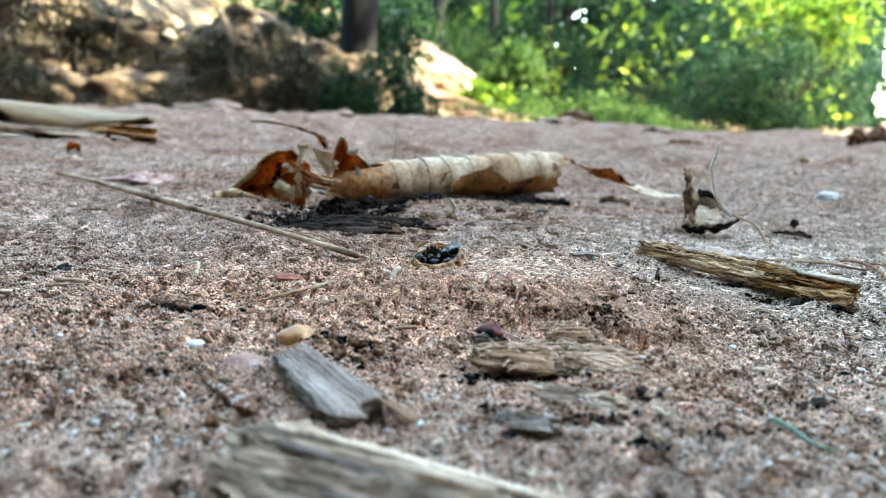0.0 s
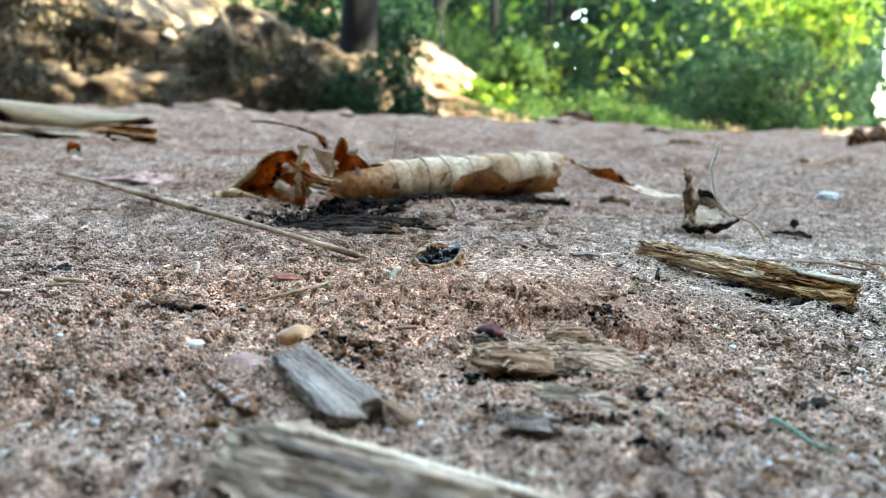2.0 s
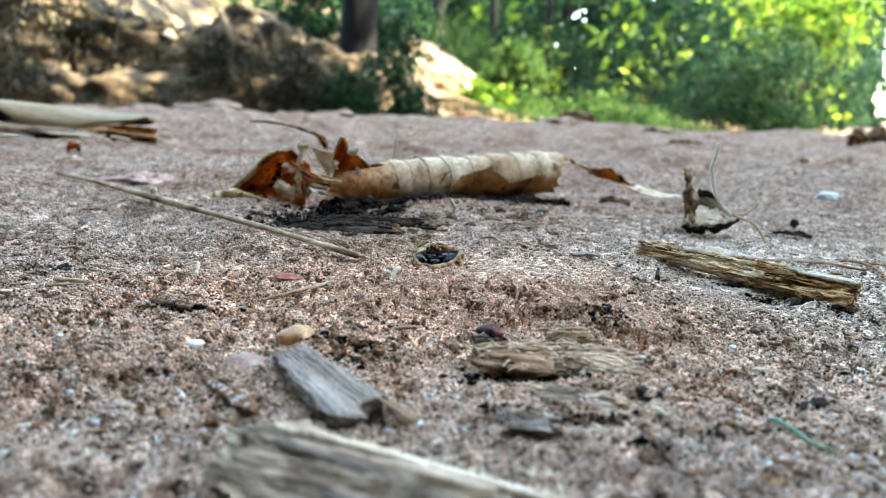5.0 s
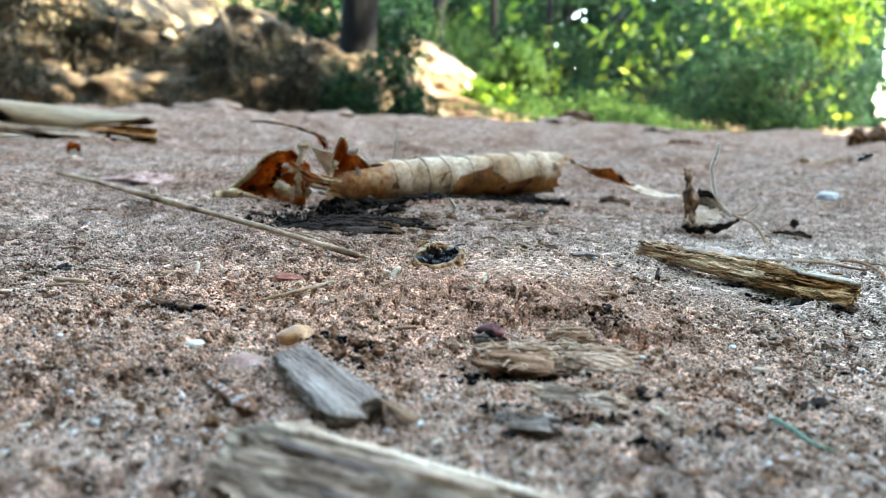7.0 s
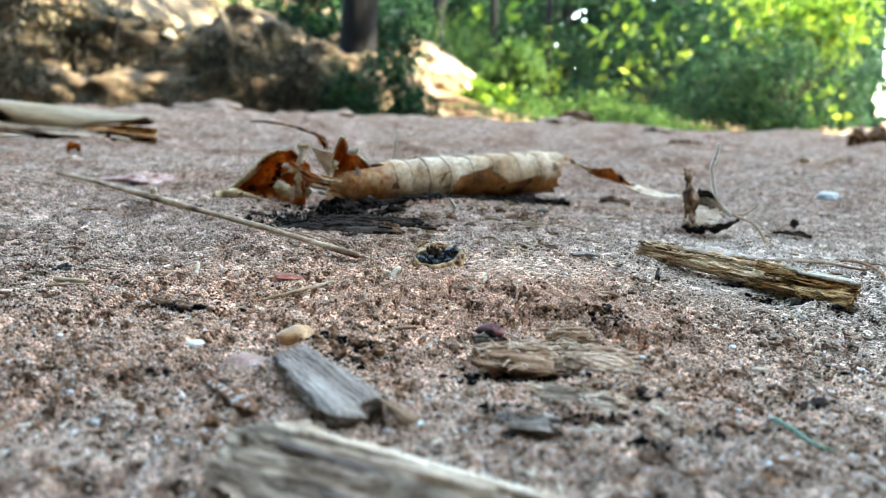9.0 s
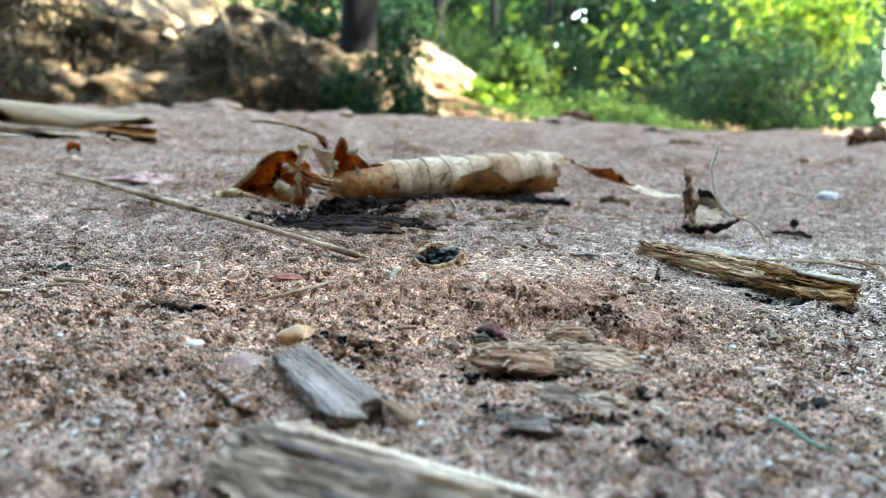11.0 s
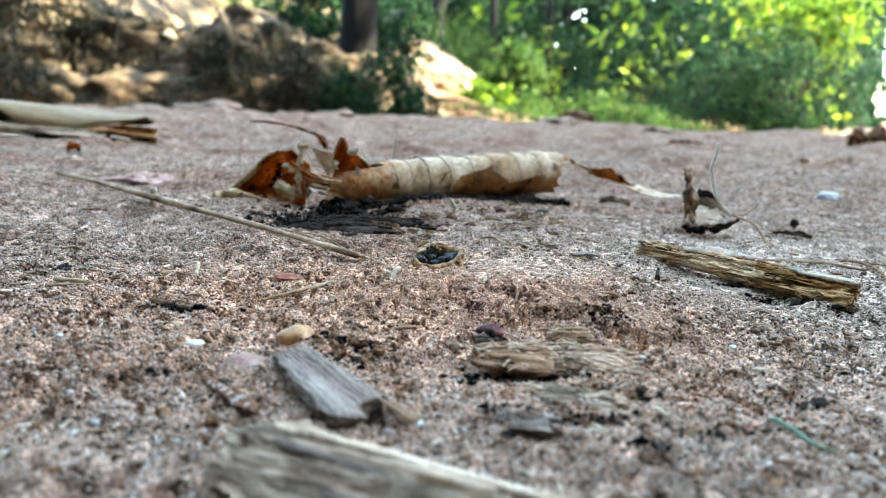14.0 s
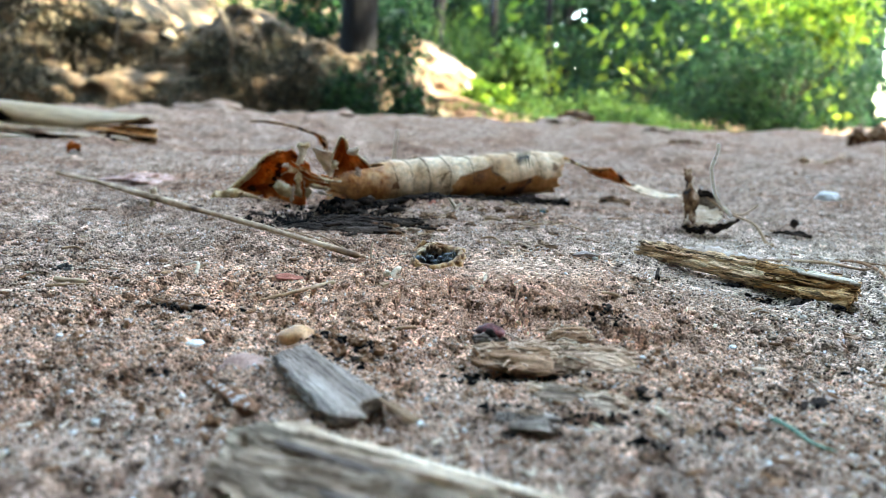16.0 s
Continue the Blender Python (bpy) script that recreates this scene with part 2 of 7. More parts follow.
RUSTY_GRAINS = grain_material("rusty_sand_grains", (1.22, 1.06, 0.92), 0.70)
CLOD = material("soil_clods", [(0.3, (0.26, 0.125, 0.068)), (0.55, (0.47, 0.265, 0.16)), (0.8, (0.58, 0.40, 0.29))], 0.004, grain=0.14, rough=0.9, relief=0.8, vary="island", specks=(1500, 0.10, (0.6, 0.52, 0.48)))
CLOD_DARK = material("dark_soil_clods", [(0.3, (0.09, 0.040, 0.019)), (0.55, (0.25, 0.13, 0.068)), (0.8, (0.44, 0.28, 0.175))], 0.0012, grain=0.2, rough=0.9, relief=0.8, specks=(1800, 0.05, (0.36, 0.27, 0.21)))
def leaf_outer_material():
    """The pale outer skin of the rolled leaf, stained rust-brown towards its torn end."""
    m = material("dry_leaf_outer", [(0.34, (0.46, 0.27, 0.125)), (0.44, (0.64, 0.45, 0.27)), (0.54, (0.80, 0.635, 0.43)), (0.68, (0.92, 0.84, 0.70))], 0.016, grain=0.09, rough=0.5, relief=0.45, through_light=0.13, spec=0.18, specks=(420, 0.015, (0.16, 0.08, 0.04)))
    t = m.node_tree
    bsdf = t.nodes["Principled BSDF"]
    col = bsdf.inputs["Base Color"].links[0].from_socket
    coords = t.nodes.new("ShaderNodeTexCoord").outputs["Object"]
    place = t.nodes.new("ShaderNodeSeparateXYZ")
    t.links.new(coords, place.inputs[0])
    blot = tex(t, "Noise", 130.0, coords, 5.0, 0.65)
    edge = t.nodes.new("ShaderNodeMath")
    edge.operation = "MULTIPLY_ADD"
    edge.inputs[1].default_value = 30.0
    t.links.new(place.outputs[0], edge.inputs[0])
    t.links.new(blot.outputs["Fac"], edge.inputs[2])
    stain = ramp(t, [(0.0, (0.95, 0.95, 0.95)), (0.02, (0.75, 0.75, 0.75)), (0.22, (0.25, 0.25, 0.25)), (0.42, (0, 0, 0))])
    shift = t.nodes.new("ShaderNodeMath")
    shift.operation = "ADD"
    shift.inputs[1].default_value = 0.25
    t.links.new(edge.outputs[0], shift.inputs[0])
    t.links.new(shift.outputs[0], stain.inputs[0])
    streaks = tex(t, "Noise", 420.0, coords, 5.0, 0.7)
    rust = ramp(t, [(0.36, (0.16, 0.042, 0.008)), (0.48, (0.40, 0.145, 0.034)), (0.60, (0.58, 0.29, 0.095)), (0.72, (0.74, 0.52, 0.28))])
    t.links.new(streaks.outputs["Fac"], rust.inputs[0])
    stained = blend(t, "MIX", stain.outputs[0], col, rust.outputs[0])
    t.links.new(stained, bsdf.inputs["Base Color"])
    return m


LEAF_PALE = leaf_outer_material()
LEAF_RUST = material("dry_leaf_inner", [(0.3, (0.17, 0.038, 0.006)), (0.48, (0.38, 0.098, 0.018)), (0.60, (0.53, 0.175, 0.040)), (0.75, (0.66, 0.36, 0.13))], 0.007, grain=0.12, rough=0.65, relief=0.6, through_light=0.5, spec=0.05, specks=(500, 0.05, (0.05, 0.018, 0.007)))
LEAF_BROWN = material("dry_leaf_brown", [(0.3, (0.11, 0.034, 0.009)), (0.46, (0.46, 0.195, 0.058)), (0.60, (0.62, 0.33, 0.125)), (0.75, (0.72, 0.49, 0.27))], 0.010, grain=0.1, rough=0.6, relief=0.5, through_light=0.13, spec=0.15, specks=(420, 0.03, (0.08, 0.035, 0.014)))
LEAF_RIM = material("dry_leaf_rim", [(0.34, (0.34, 0.19, 0.07)), (0.48, (0.58, 0.41, 0.20)), (0.66, (0.80, 0.68, 0.46))], 0.0028, grain=0.18, rough=0.6, relief=0.7, through_light=0.10, spec=0.25, specks=(900, 0.03, (0.20, 0.10, 0.04)))
LEAF_FADED = material("faded_leaf_skin", [(0.34, (0.38, 0.24, 0.13)), (0.5, (0.56, 0.42, 0.29)), (0.68, (0.70, 0.58, 0.44))], 0.006, grain=0.15, rough=0.65, relief=0.5, through_light=0.3)
LEAF_STRAW = material("straw_leaf", [(0.3, (0.24, 0.155, 0.073)), (0.5, (0.37, 0.26, 0.14)), (0.7, (0.48, 0.37, 0.225))], 0.03, stretch=(0.25, 1, 1), grain=0.1, rough=0.55, relief=0.4, through_light=0.15)
LEAF_DARK = material("rotten_leaf", [(0.38, (0.012, 0.007, 0.005)), (0.47, (0.13, 0.058, 0.025)), (0.57, (0.34, 0.20, 0.11)), (0.70, (0.66, 0.50, 0.36))], 0.005, grain=0.15, rough=0.7, relief=0.6)
TWIG = material("bleached_twig", [(0.36, (0.07, 0.034, 0.016)), (0.48, (0.30, 0.18, 0.095)), (0.62, (0.56, 0.40, 0.25))], 0.006, stretch=(0.4, 0.4, 1), grain=0.14, rough=0.65, relief=0.5)
# black for humus, and for shade painted into hollows
HUMUS_SHADE = material("black_humus_shade", [(0.3, (0.004, 0.0035, 0.0035)), (0.6, (0.014, 0.011, 0.010)), (0.85, (0.06, 0.045, 0.038))], 0.003, rough=0.95, relief=0.8, vary="island", spec=0.02)
VEIN = material("leaf_vein", [(0.3, (0.10, 0.055, 0.03)), (0.7, (0.26, 0.15, 0.08))], 0.004, rough=0.7)
FIBRE_WHITE = material("bleached_fibre", [(0.3, (0.66, 0.57, 0.46)), (0.5, (0.80, 0.73, 0.63)), (0.75, (0.88, 0.84, 0.77))], 0.006, stretch=(0.3, 1, 1), grain=0.12, rough=0.7, relief=0.5, through_light=0.3)
FIBRE_PALE = material("pale_fibre", [(0.3, (0.52, 0.40, 0.26)), (0.5, (0.70, 0.58, 0.43)), (0.75, (0.84, 0.75, 0.62))], 0.006, stretch=(0.3, 1, 1), grain=0.12, rough=0.7, relief=0.5, through_light=0.3)
FIBRE_STRAW = material("flat_straw", [(0.3, (0.28, 0.18, 0.095)), (0.5, (0.48, 0.34, 0.205)), (0.7, (0.64, 0.50, 0.34))], 0.006, stretch=(0.25, 1, 1), grain=0.12, rough=0.65, relief=0.5)
FIBRE_TAN = material("tan_stem", [(0.3, (0.20, 0.115, 0.065)), (0.5, (0.40, 0.25, 0.145)), (0.7, (0.56, 0.39, 0.25))], 0.008, stretch=(0.25, 1, 1), grain=0.12, rough=0.65, relief=0.5)
BARK = material("dark_bark", [(0.3, (0.005, 0.004, 0.004)), (0.55, (0.026, 0.018, 0.014)), (0.8, (0.13, 0.090, 0.068))], 0.006, stretch=(0.25, 1, 1), grain=0.15, rough=0.9, relief=0.9, spec=0.03)
BARK_GREY = wood_material("grey_rotten_bark", (0.012, 0.009, 0.008), (0.042, 0.030, 0.025), (0.12, 0.09, 0.072), 0.006, 0.9)
WAX = material("nest_wax", [(0.34, (0.045, 0.014, 0.004)), (0.46, (0.26, 0.105, 0.026)), (0.56, (0.48, 0.26, 0.09)), (0.70, (0.72, 0.55, 0.34))], 0.0013, grain=0.16, rough=0.5, relief=0.8, spec=0.45)
WAX_PALE = material("pale_nest_wax", [(0.36, (0.08, 0.035, 0.014)), (0.46, (0.42, 0.26, 0.14)), (0.58, (0.62, 0.45, 0.28)), (0.75, (0.76, 0.64, 0.48))], 0.0022, grain=0.16, rough=0.7, relief=0.8)
CHITIN = material("black_chitin", [(0.3, (0.003, 0.0035, 0.0045)), (0.7, (0.010, 0.011, 0.014))], 0.0012, grain=0.15, rough=0.22, relief=0.15, spec=0.5)
FACE_HAIR = material("grey_face_hair", [(0.3, (0.010, 0.013, 0.016)), (0.7, (0.07, 0.09, 0.11))], 0.0004, grain=0.2, rough=0.6, relief=0.8)
EYE_DARK = material("compound_eye", [(0.3, (0.010, 0.010, 0.012)), (0.7, (0.03, 0.028, 0.03))], 0.0005, rough=0.2, spec=0.6)
QUARTZ = material("milky_quartz", [(0.3, (0.62, 0.62, 0.60)), (0.7, (0.86, 0.86, 0.84))], 0.002, rough=0.22, relief=0.4, spec=0.6)
STONE_PINK = material("pinkish_stone", [(0.3, (0.30, 0.175, 0.135)), (0.6, (0.44, 0.29, 0.235)), (0.8, (0.54, 0.40, 0.34))], 0.004, rough=0.8, relief=0.7)
STONE_ROSE = material("pale_rose_stone", [(0.32, (0.24, 0.125, 0.09)), (0.46, (0.46, 0.27, 0.22)), (0.58, (0.58, 0.39, 0.34)), (0.75, (0.72, 0.58, 0.53))], 0.0035, grain=0.2, rough=0.8, relief=0.9, specks=(700, 0.15, (0.30, 0.18, 0.13)))
STONE_MILKY = material("dusty_quartz", [(0.3, (0.42, 0.41, 0.39)), (0.5, (0.58, 0.57, 0.55)), (0.75, (0.72, 0.71, 0.69))], 0.004, rough=0.6, relief=0.7, spec=0.3)
STONE_RED = material("brick_red_crumb", [(0.3, (0.34, 0.105, 0.065)), (0.7, (0.48, 0.20, 0.14))], 0.003, rough=0.85, relief=0.8)
STONE_GREY = material("pale_grey_stone", [(0.3, (0.28, 0.215, 0.18)), (0.7, (0.52, 0.43, 0.37))], 0.006, rough=0.75, relief=0.6)
STONE_PALE = material("bleached_flat_stone", [(0.3, (0.24, 0.16, 0.12)), (0.46, (0.40, 0.30, 0.235)), (0.60, (0.52, 0.43, 0.36)), (0.75, (0.66, 0.60, 0.54))], 0.004, rough=0.75, relief=0.9, specks=(900, 0.12, (0.34, 0.22, 0.16)))
RESIN = material("amber_pebble", [(0.3, (0.36, 0.14, 0.04)), (0.55, (0.58, 0.31, 0.12)), (0.8, (0.68, 0.48, 0.30))], 0.003, rough=0.35, relief=0.3, spec=0.5)
HUSK = material("maroon_seed_husk", [(0.36, (0.020, 0.006, 0.006)), (0.5, (0.10, 0.014, 0.012)), (0.7, (0.20, 0.045, 0.036))], 0.002, rough=0.5, relief=0.6, spec=0.25)
GREEN_BIT = material("green_leaf_sliver", [(0.3, (0.03, 0.085, 0.05)), (0.7, (0.085, 0.16, 0.105))], 0.004, rough=0.5)
TEAL = material("dull_teal_crumb", [(0.3, (0.05, 0.15, 0.16)), (0.7, (0.13, 0.27, 0.28))], 0.002, rough=0.6)
TRUNK = material("tree_bark", [(0.3, (0.006, 0.006, 0.007)), (0.55, (0.018, 0.018, 0.018)), (0.8, (0.055, 0.052, 0.048))], 0.25, stretch=(1, 1, 0.25), grain=0.12, rough=0.9, relief=0.9)
TRUNK_PALE = material("pale_tree_bark", [(0.3, (0.04, 0.036, 0.028)), (0.6, (0.085, 0.078, 0.058)), (0.8, (0.15, 0.14, 0.11))], 0.25, stretch=(1, 1, 0.25), grain=0.12, rough=0.85, relief=0.8)
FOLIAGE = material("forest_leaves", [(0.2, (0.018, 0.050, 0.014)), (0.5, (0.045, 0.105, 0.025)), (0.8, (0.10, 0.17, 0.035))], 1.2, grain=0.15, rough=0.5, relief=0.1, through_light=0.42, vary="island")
# lit copy of the forest leaves: sunlight is put into the colour
FOLIAGE_SUNLIT = material("sun_tinted_leaves", [(0.2, (0.030, 0.082, 0.014)), (0.5, (0.12, 0.225, 0.026)), (0.8, (0.27, 0.37, 0.045))], 0.8, grain=0.15, rough=0.45, relief=0.1, through_light=0.5, vary="island")
# shaded copy of the same leaves: the woods' gloom is in the colour
FOLIAGE_SHADED = material("shade_tinted_leaves", [(0.2, (0.004, 0.018, 0.011)), (0.5, (0.011, 0.042, 0.021)), (0.8, (0.034, 0.090, 0.030))], 2.0, grain=0.15, rough=0.5, relief=0.1, through_light=0.35, vary="island")
# dull creeper leaves that carry the bank's shade in their colour
CREEPER_SHADED = material("shade_tinted_creeper", [(0.2, (0.010, 0.013, 0.009)), (0.5, (0.030, 0.034, 0.022)), (0.8, (0.085, 0.078, 0.052))], 0.6, grain=0.15, rough=0.6, relief=0.1, through_light=0.2, vary="island")
BANK_EARTH = material("cut_bank_earth", [(0.32, (0.016, 0.016, 0.011)), (0.44, (0.060, 0.050, 0.034)), (0.55, (0.145, 0.100, 0.064)), (0.72, (0.28, 0.22, 0.155))], 0.13, grain=0.3, rough=0.9, relief=0.5)
DRY_LITTER = material("dry_leaf_litter", [(0.25, (0.012, 0.012, 0.008)), (0.5, (0.045, 0.037, 0.022)), (0.70, (0.12, 0.09, 0.055)), (0.90, (0.36, 0.30, 0.21))], 0.2, rough=0.75, through_light=0.15, vary="island")


def wing_material():
    m = bpy.data.materials.new("clear_wing")
    m.use_nodes = True
    t = m.node_tree
    bsdf = t.nodes["Principled BSDF"]
    bsdf.inputs["Base Color"].default_value = (0.07, 0.08, 0.09, 1)
    bsdf.inputs["Roughness"].default_value = 0.25
    veins = tex(t, "Voronoi", 1400.0, t.nodes.new("ShaderNodeTexCoord").outputs["Object"])
    alpha = ramp(t, [(0.0, (0.6, 0.6, 0.6)), (0.4, (0.28, 0.28, 0.28))])
    t.links.new(veins.outputs["Distance"], alpha.inputs[0])
    t.links.new(alpha.outputs[0], bsdf.inputs["Alpha"])
    return m


WING = wing_material()


# ---------------------------------------------------------------- shapes
def lattice(ix, iy, seed):
    h = (ix.astype(np.int64) * 374761393 + iy.astype(np.int64) * 668265263 + seed * 1442695041) & 0xFFFFFFFF
    h = ((h ^ (h >> 13)) * 1274126177) & 0xFFFFFFFF
    return ((h ^ (h >> 16)) & 0xFFFF) / 32767.5 - 1.0


def wave(x, y, seed=0):
    """Smooth noise in -1..1 on a unit grid."""
    x, y = np.asarray(x, float), np.asarray(y, float)
    ix, iy = np.floor(x), np.floor(y)
    fx, fy = x - ix, y - iy
    fx, fy = fx * fx * fx * (fx * (fx * 6 - 15) + 10), fy * fy * fy * (fy * (fy * 6 - 15) + 10)
    a, b = lattice(ix, iy, seed), lattice(ix + 1, iy, seed)
    c, d = lattice(ix, iy + 1, seed), lattice(ix + 1, iy + 1, seed)
    return (a + (b - a) * fx) + ((c + (d - c) * fx) - (a + (b - a) * fx)) * fy


def waves(x, y, size, octaves=4, seed=0, gain=0.55):
    total, amp = 0.0, 1.0
    for k in range(octaves):
        total = total + amp * wave(np.asarray(x) / size * 2 ** k, np.asarray(y) / size * 2 ** k, seed + 17 * k)
        amp *= gain
    return total


def smooth(a, b, v):
    s = np.clip((v - a) / (b - a), 0, 1)
    return s * s * (3 - 2 * s)


# cracks in the dug earth: their ends and half width in metres, and how deep they are
MOUND_CRACKS = ((0.0014, 0.1240, 0.0019, 0.1150, 0.00042, 1.0), (0.0019, 0.1152, 0.0047, 0.1120, 0.00050, 1.0), (0.0047, 0.1122, 0.0053, 0.1075, 0.00040, 0.8), (-0.0036, 0.1168, 0.0012, 0.1180, 0.00034, 0.7),
                (0.0118, 0.1160, 0.0134, 0.1085, 0.00050, 1.1), (0.0070, 0.1182, 0.0102, 0.1158, 0.00032, 0.6), (-0.0067, 0.1195, -0.0073, 0.1080, 0.00032, 0.55), (0.0133, 0.1100, 0.0160, 0.1115, 0.00036, 0.7))


def cracked(x, y):
    """How far a place lies down in a crack of the mound, from 0 to 1."""
    total = 0.0
    wander = 0.0005 * waves(x + y, y - x, 0.003, 2, 8)
    for ax, ay, bx, by, wide, deep in MOUND_CRACKS:
        k = np.clip(((x - ax) * (bx - ax) + (y - ay) * (by - ay)) / ((bx - ax) ** 2 + (by - ay) ** 2), 0, 1)
        off = np.hypot(x - ax - k * (bx - ax) + wander, y - ay - k * (by - ay) + wander)
        total = np.maximum(total, deep * np.exp(-((off / wide) ** 2)) * (1 - 0.4 * np.abs(2 * k - 1)))
    return total


def pitted(x, y):
    """Small open pits in the crumbly earth, most of them on the mound, from 0 to 1."""
    dug = np.exp(-(((x - 0.010) / 0.042) ** 2) - (((y - 0.113) / 0.019) ** 2))
    trodden = 0.75 * smooth(0.065, 0.08, y) * (1 - smooth(0.15, 0.20, y)) * smooth(-0.1, 0.5, waves(x, y, 0.02, 2, 35))
    firm = 1 - np.exp(-(((x - 0.0145) / 0.0165) ** 4) - (((y - 0.1345) / 0.0130) ** 4))
    return firm * np.maximum(smooth(0.2, 0.6, dug), trodden) * smooth(0.30, 0.50, wave(x / 0.00095 + 0.5 * wave(x / 0.002, y / 0.002, 33), y / 0.00120, 25))


def soil_height(x, y):
    x, y = np.asarray(x, float), np.asarray(y, float)
    near = (1 - smooth(0.5, 1.4, y)) * (1 - 0.8 * np.exp(-(((x - 0.0145) / 0.0165) ** 2) - (((y - 0.1345) / 0.0145) ** 2)))
    z = 0.0022 * waves(x, y, 0.11, 3, 1) + 0.0011 * waves(x + 3, y, 0.024, 3, 2)
    z = z + 0.0090 * smooth(0.35, 1.2, y) * waves(x, y, 0.24, 5, 3) + 0.004 * smooth(0.25, 0.6, y) * waves(x, y, 0.05, 4, 13)
    loose = 0.35 + 0.65 * smooth(-0.2, 0.5, waves(x, y, 0.05, 2, 4))
    z = z + loose * (0.00060 * waves(x, y, 0.0060, 2, 5) + 0.00045 * waves(x, y, 0.0019, 2, 6)) * near
    pits = smooth(0.42, 0.75, waves(x, y, 0.0042, 2, 7))
    z = z - 0.0011 * pits * near
    dug = np.exp(-(((x - 0.012) / 0.034) ** 2) - (((y - 0.118) / 0.013) ** 2))
    z = z + dug * (0.00022 * waves(x, y, 0.0042, 2, 15, 0.6) + 0.00026 * wave(x / 0.0012, y / 0.0012, 18) )
    z = z - 0.0015 * pitted(x, y)
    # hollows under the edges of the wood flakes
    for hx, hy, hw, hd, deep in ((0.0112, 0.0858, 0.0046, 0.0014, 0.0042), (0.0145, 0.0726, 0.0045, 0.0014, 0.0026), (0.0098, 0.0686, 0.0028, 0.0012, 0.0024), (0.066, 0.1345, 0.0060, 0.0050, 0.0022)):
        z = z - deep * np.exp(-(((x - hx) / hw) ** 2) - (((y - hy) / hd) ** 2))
    # the low mound of fine soil round the nest entrance, steep in front
    across = np.exp(-(((x - 0.013) / 0.040) ** 2))
    along = np.where(y > 0.128, np.exp(-(((y - 0.128) / 0.035) ** 2)), np.exp(-(((y - 0.128) / 0.023) ** 2)))
    z = z + 0.0048 * across * along
    z = z - 0.0045 * cracked(x, y)
    # the mound's broken lip, with a hollow before it
    lip = y - np.interp(x, [0.0115, 0.0135, 0.0165, 0.0220, 0.0245, 0.0300, 0.0400], [0.1165, 0.1100, 0.1065, 0.1070, 0.1020, 0.1000, 0.1020]) + 0.0009 * waves(x, x * 0, 0.0040, 3, 9) + 0.0004 * wave(x / 0.0011, y / 0.0011, 29)
    span = smooth(0.0105, 0.0135, x) * (1 - smooth(0.030, 0.042, x))
    z = z + span * (0.0011 * smooth(-0.0004, 0.0006, lip) * (1 - smooth(0.0005, 0.0130, lip)) - 0.0009 * np.exp(-(((lip + 0.0008) / 0.0011) ** 2)))
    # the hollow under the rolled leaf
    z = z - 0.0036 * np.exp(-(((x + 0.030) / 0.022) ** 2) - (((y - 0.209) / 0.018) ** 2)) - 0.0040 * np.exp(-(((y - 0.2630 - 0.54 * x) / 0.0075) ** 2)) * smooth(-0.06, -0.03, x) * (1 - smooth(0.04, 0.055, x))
    # the shaft of the nest
    r = np.hypot(x + 0.0012, (y - 0.1357))
    z = z - 0.016 * (1 - smooth(0.0030, 0.0050, r))
    # the road's shoulder falls away behind
    z = z - 0.20 * smooth(1.15, 2.6, y + 0.10 * waves(x, y, 0.5, 2, 10) + 0.14 * np.clip(-x, -1, 1))
    z = z + 0.05 * smooth(2.5, 6, np.abs(y)) * waves(x, y, 2.5, 3, 11)
    return z


def ground_at(x, y):
    return float(soil_height(np.array([x]), np.array([y]))[0])


def grid_mesh(name, pts, closed=False):
    """A mesh from an array of points, rows by columns; closed joins the last column to the first."""
    rows, cols = pts.shape[:2]
    idx = np.arange(rows * cols).reshape(rows, cols)
    right = np.roll(idx, -1, axis=1) if closed else idx[:, 1:]
    left = idx if closed else idx[:, :-1]
    quads = np.stack([left[:-1], right[:-1], right[1:], left[1:]], axis=-1).reshape(-1, 4)
    return raw_mesh(name, pts.reshape(-1, 3), quads)


def raw_mesh(name, verts, faces, flat=False):
    """A mesh of equal-sized faces, given as arrays."""
    me = bpy.data.meshes.new(name)
    n, k = len(faces), faces.shape[1]
    me.vertices.add(len(verts))
    me.vertices.foreach_set("co", np.ascontiguousarray(verts, dtype=np.float32).ravel())
    me.loops.add(n * k)
    me.loops.foreach_set("vertex_index", np.ascontiguousarray(faces, dtype=np.int32).ravel())
    me.polygons.add(n)
    me.polygons.foreach_set("loop_start", np.arange(0, n * k, k, dtype=np.int32))
    me.polygons.foreach_set("loop_total", np.full(n, k, dtype=np.int32))
    me.polygons.foreach_set("use_smooth", np.full(n, not flat, dtype=bool))
    me.update(calc_edges=True)
    return me


def part(name, shape, mat, parent=None, label=""):
    """Links a bmesh or mesh as one object, under a thing or a part."""
    if isinstance(shape, bmesh.types.BMesh):
        me = bpy.data.meshes.new(name)
        shape.to_mesh(me)
        shape.free()
        for p in me.polygons:
            p.use_smooth = True
        shape = me
    shape.materials.clear()
    shape.materials.append(mat)
    ob = new(name, shape)
    if parent:
        ob.parent = parent
    return tagged(ob, label)


def thing(name, label, category, at=(0, 0, 0), turn=0.0, group="", kind=""):
    ob = new(name)
    ob.empty_display_size = 0.005
    ob.matrix_world = pose(*at, 0, 0, turn)
    return tagged(ob, label, category, group, kind)


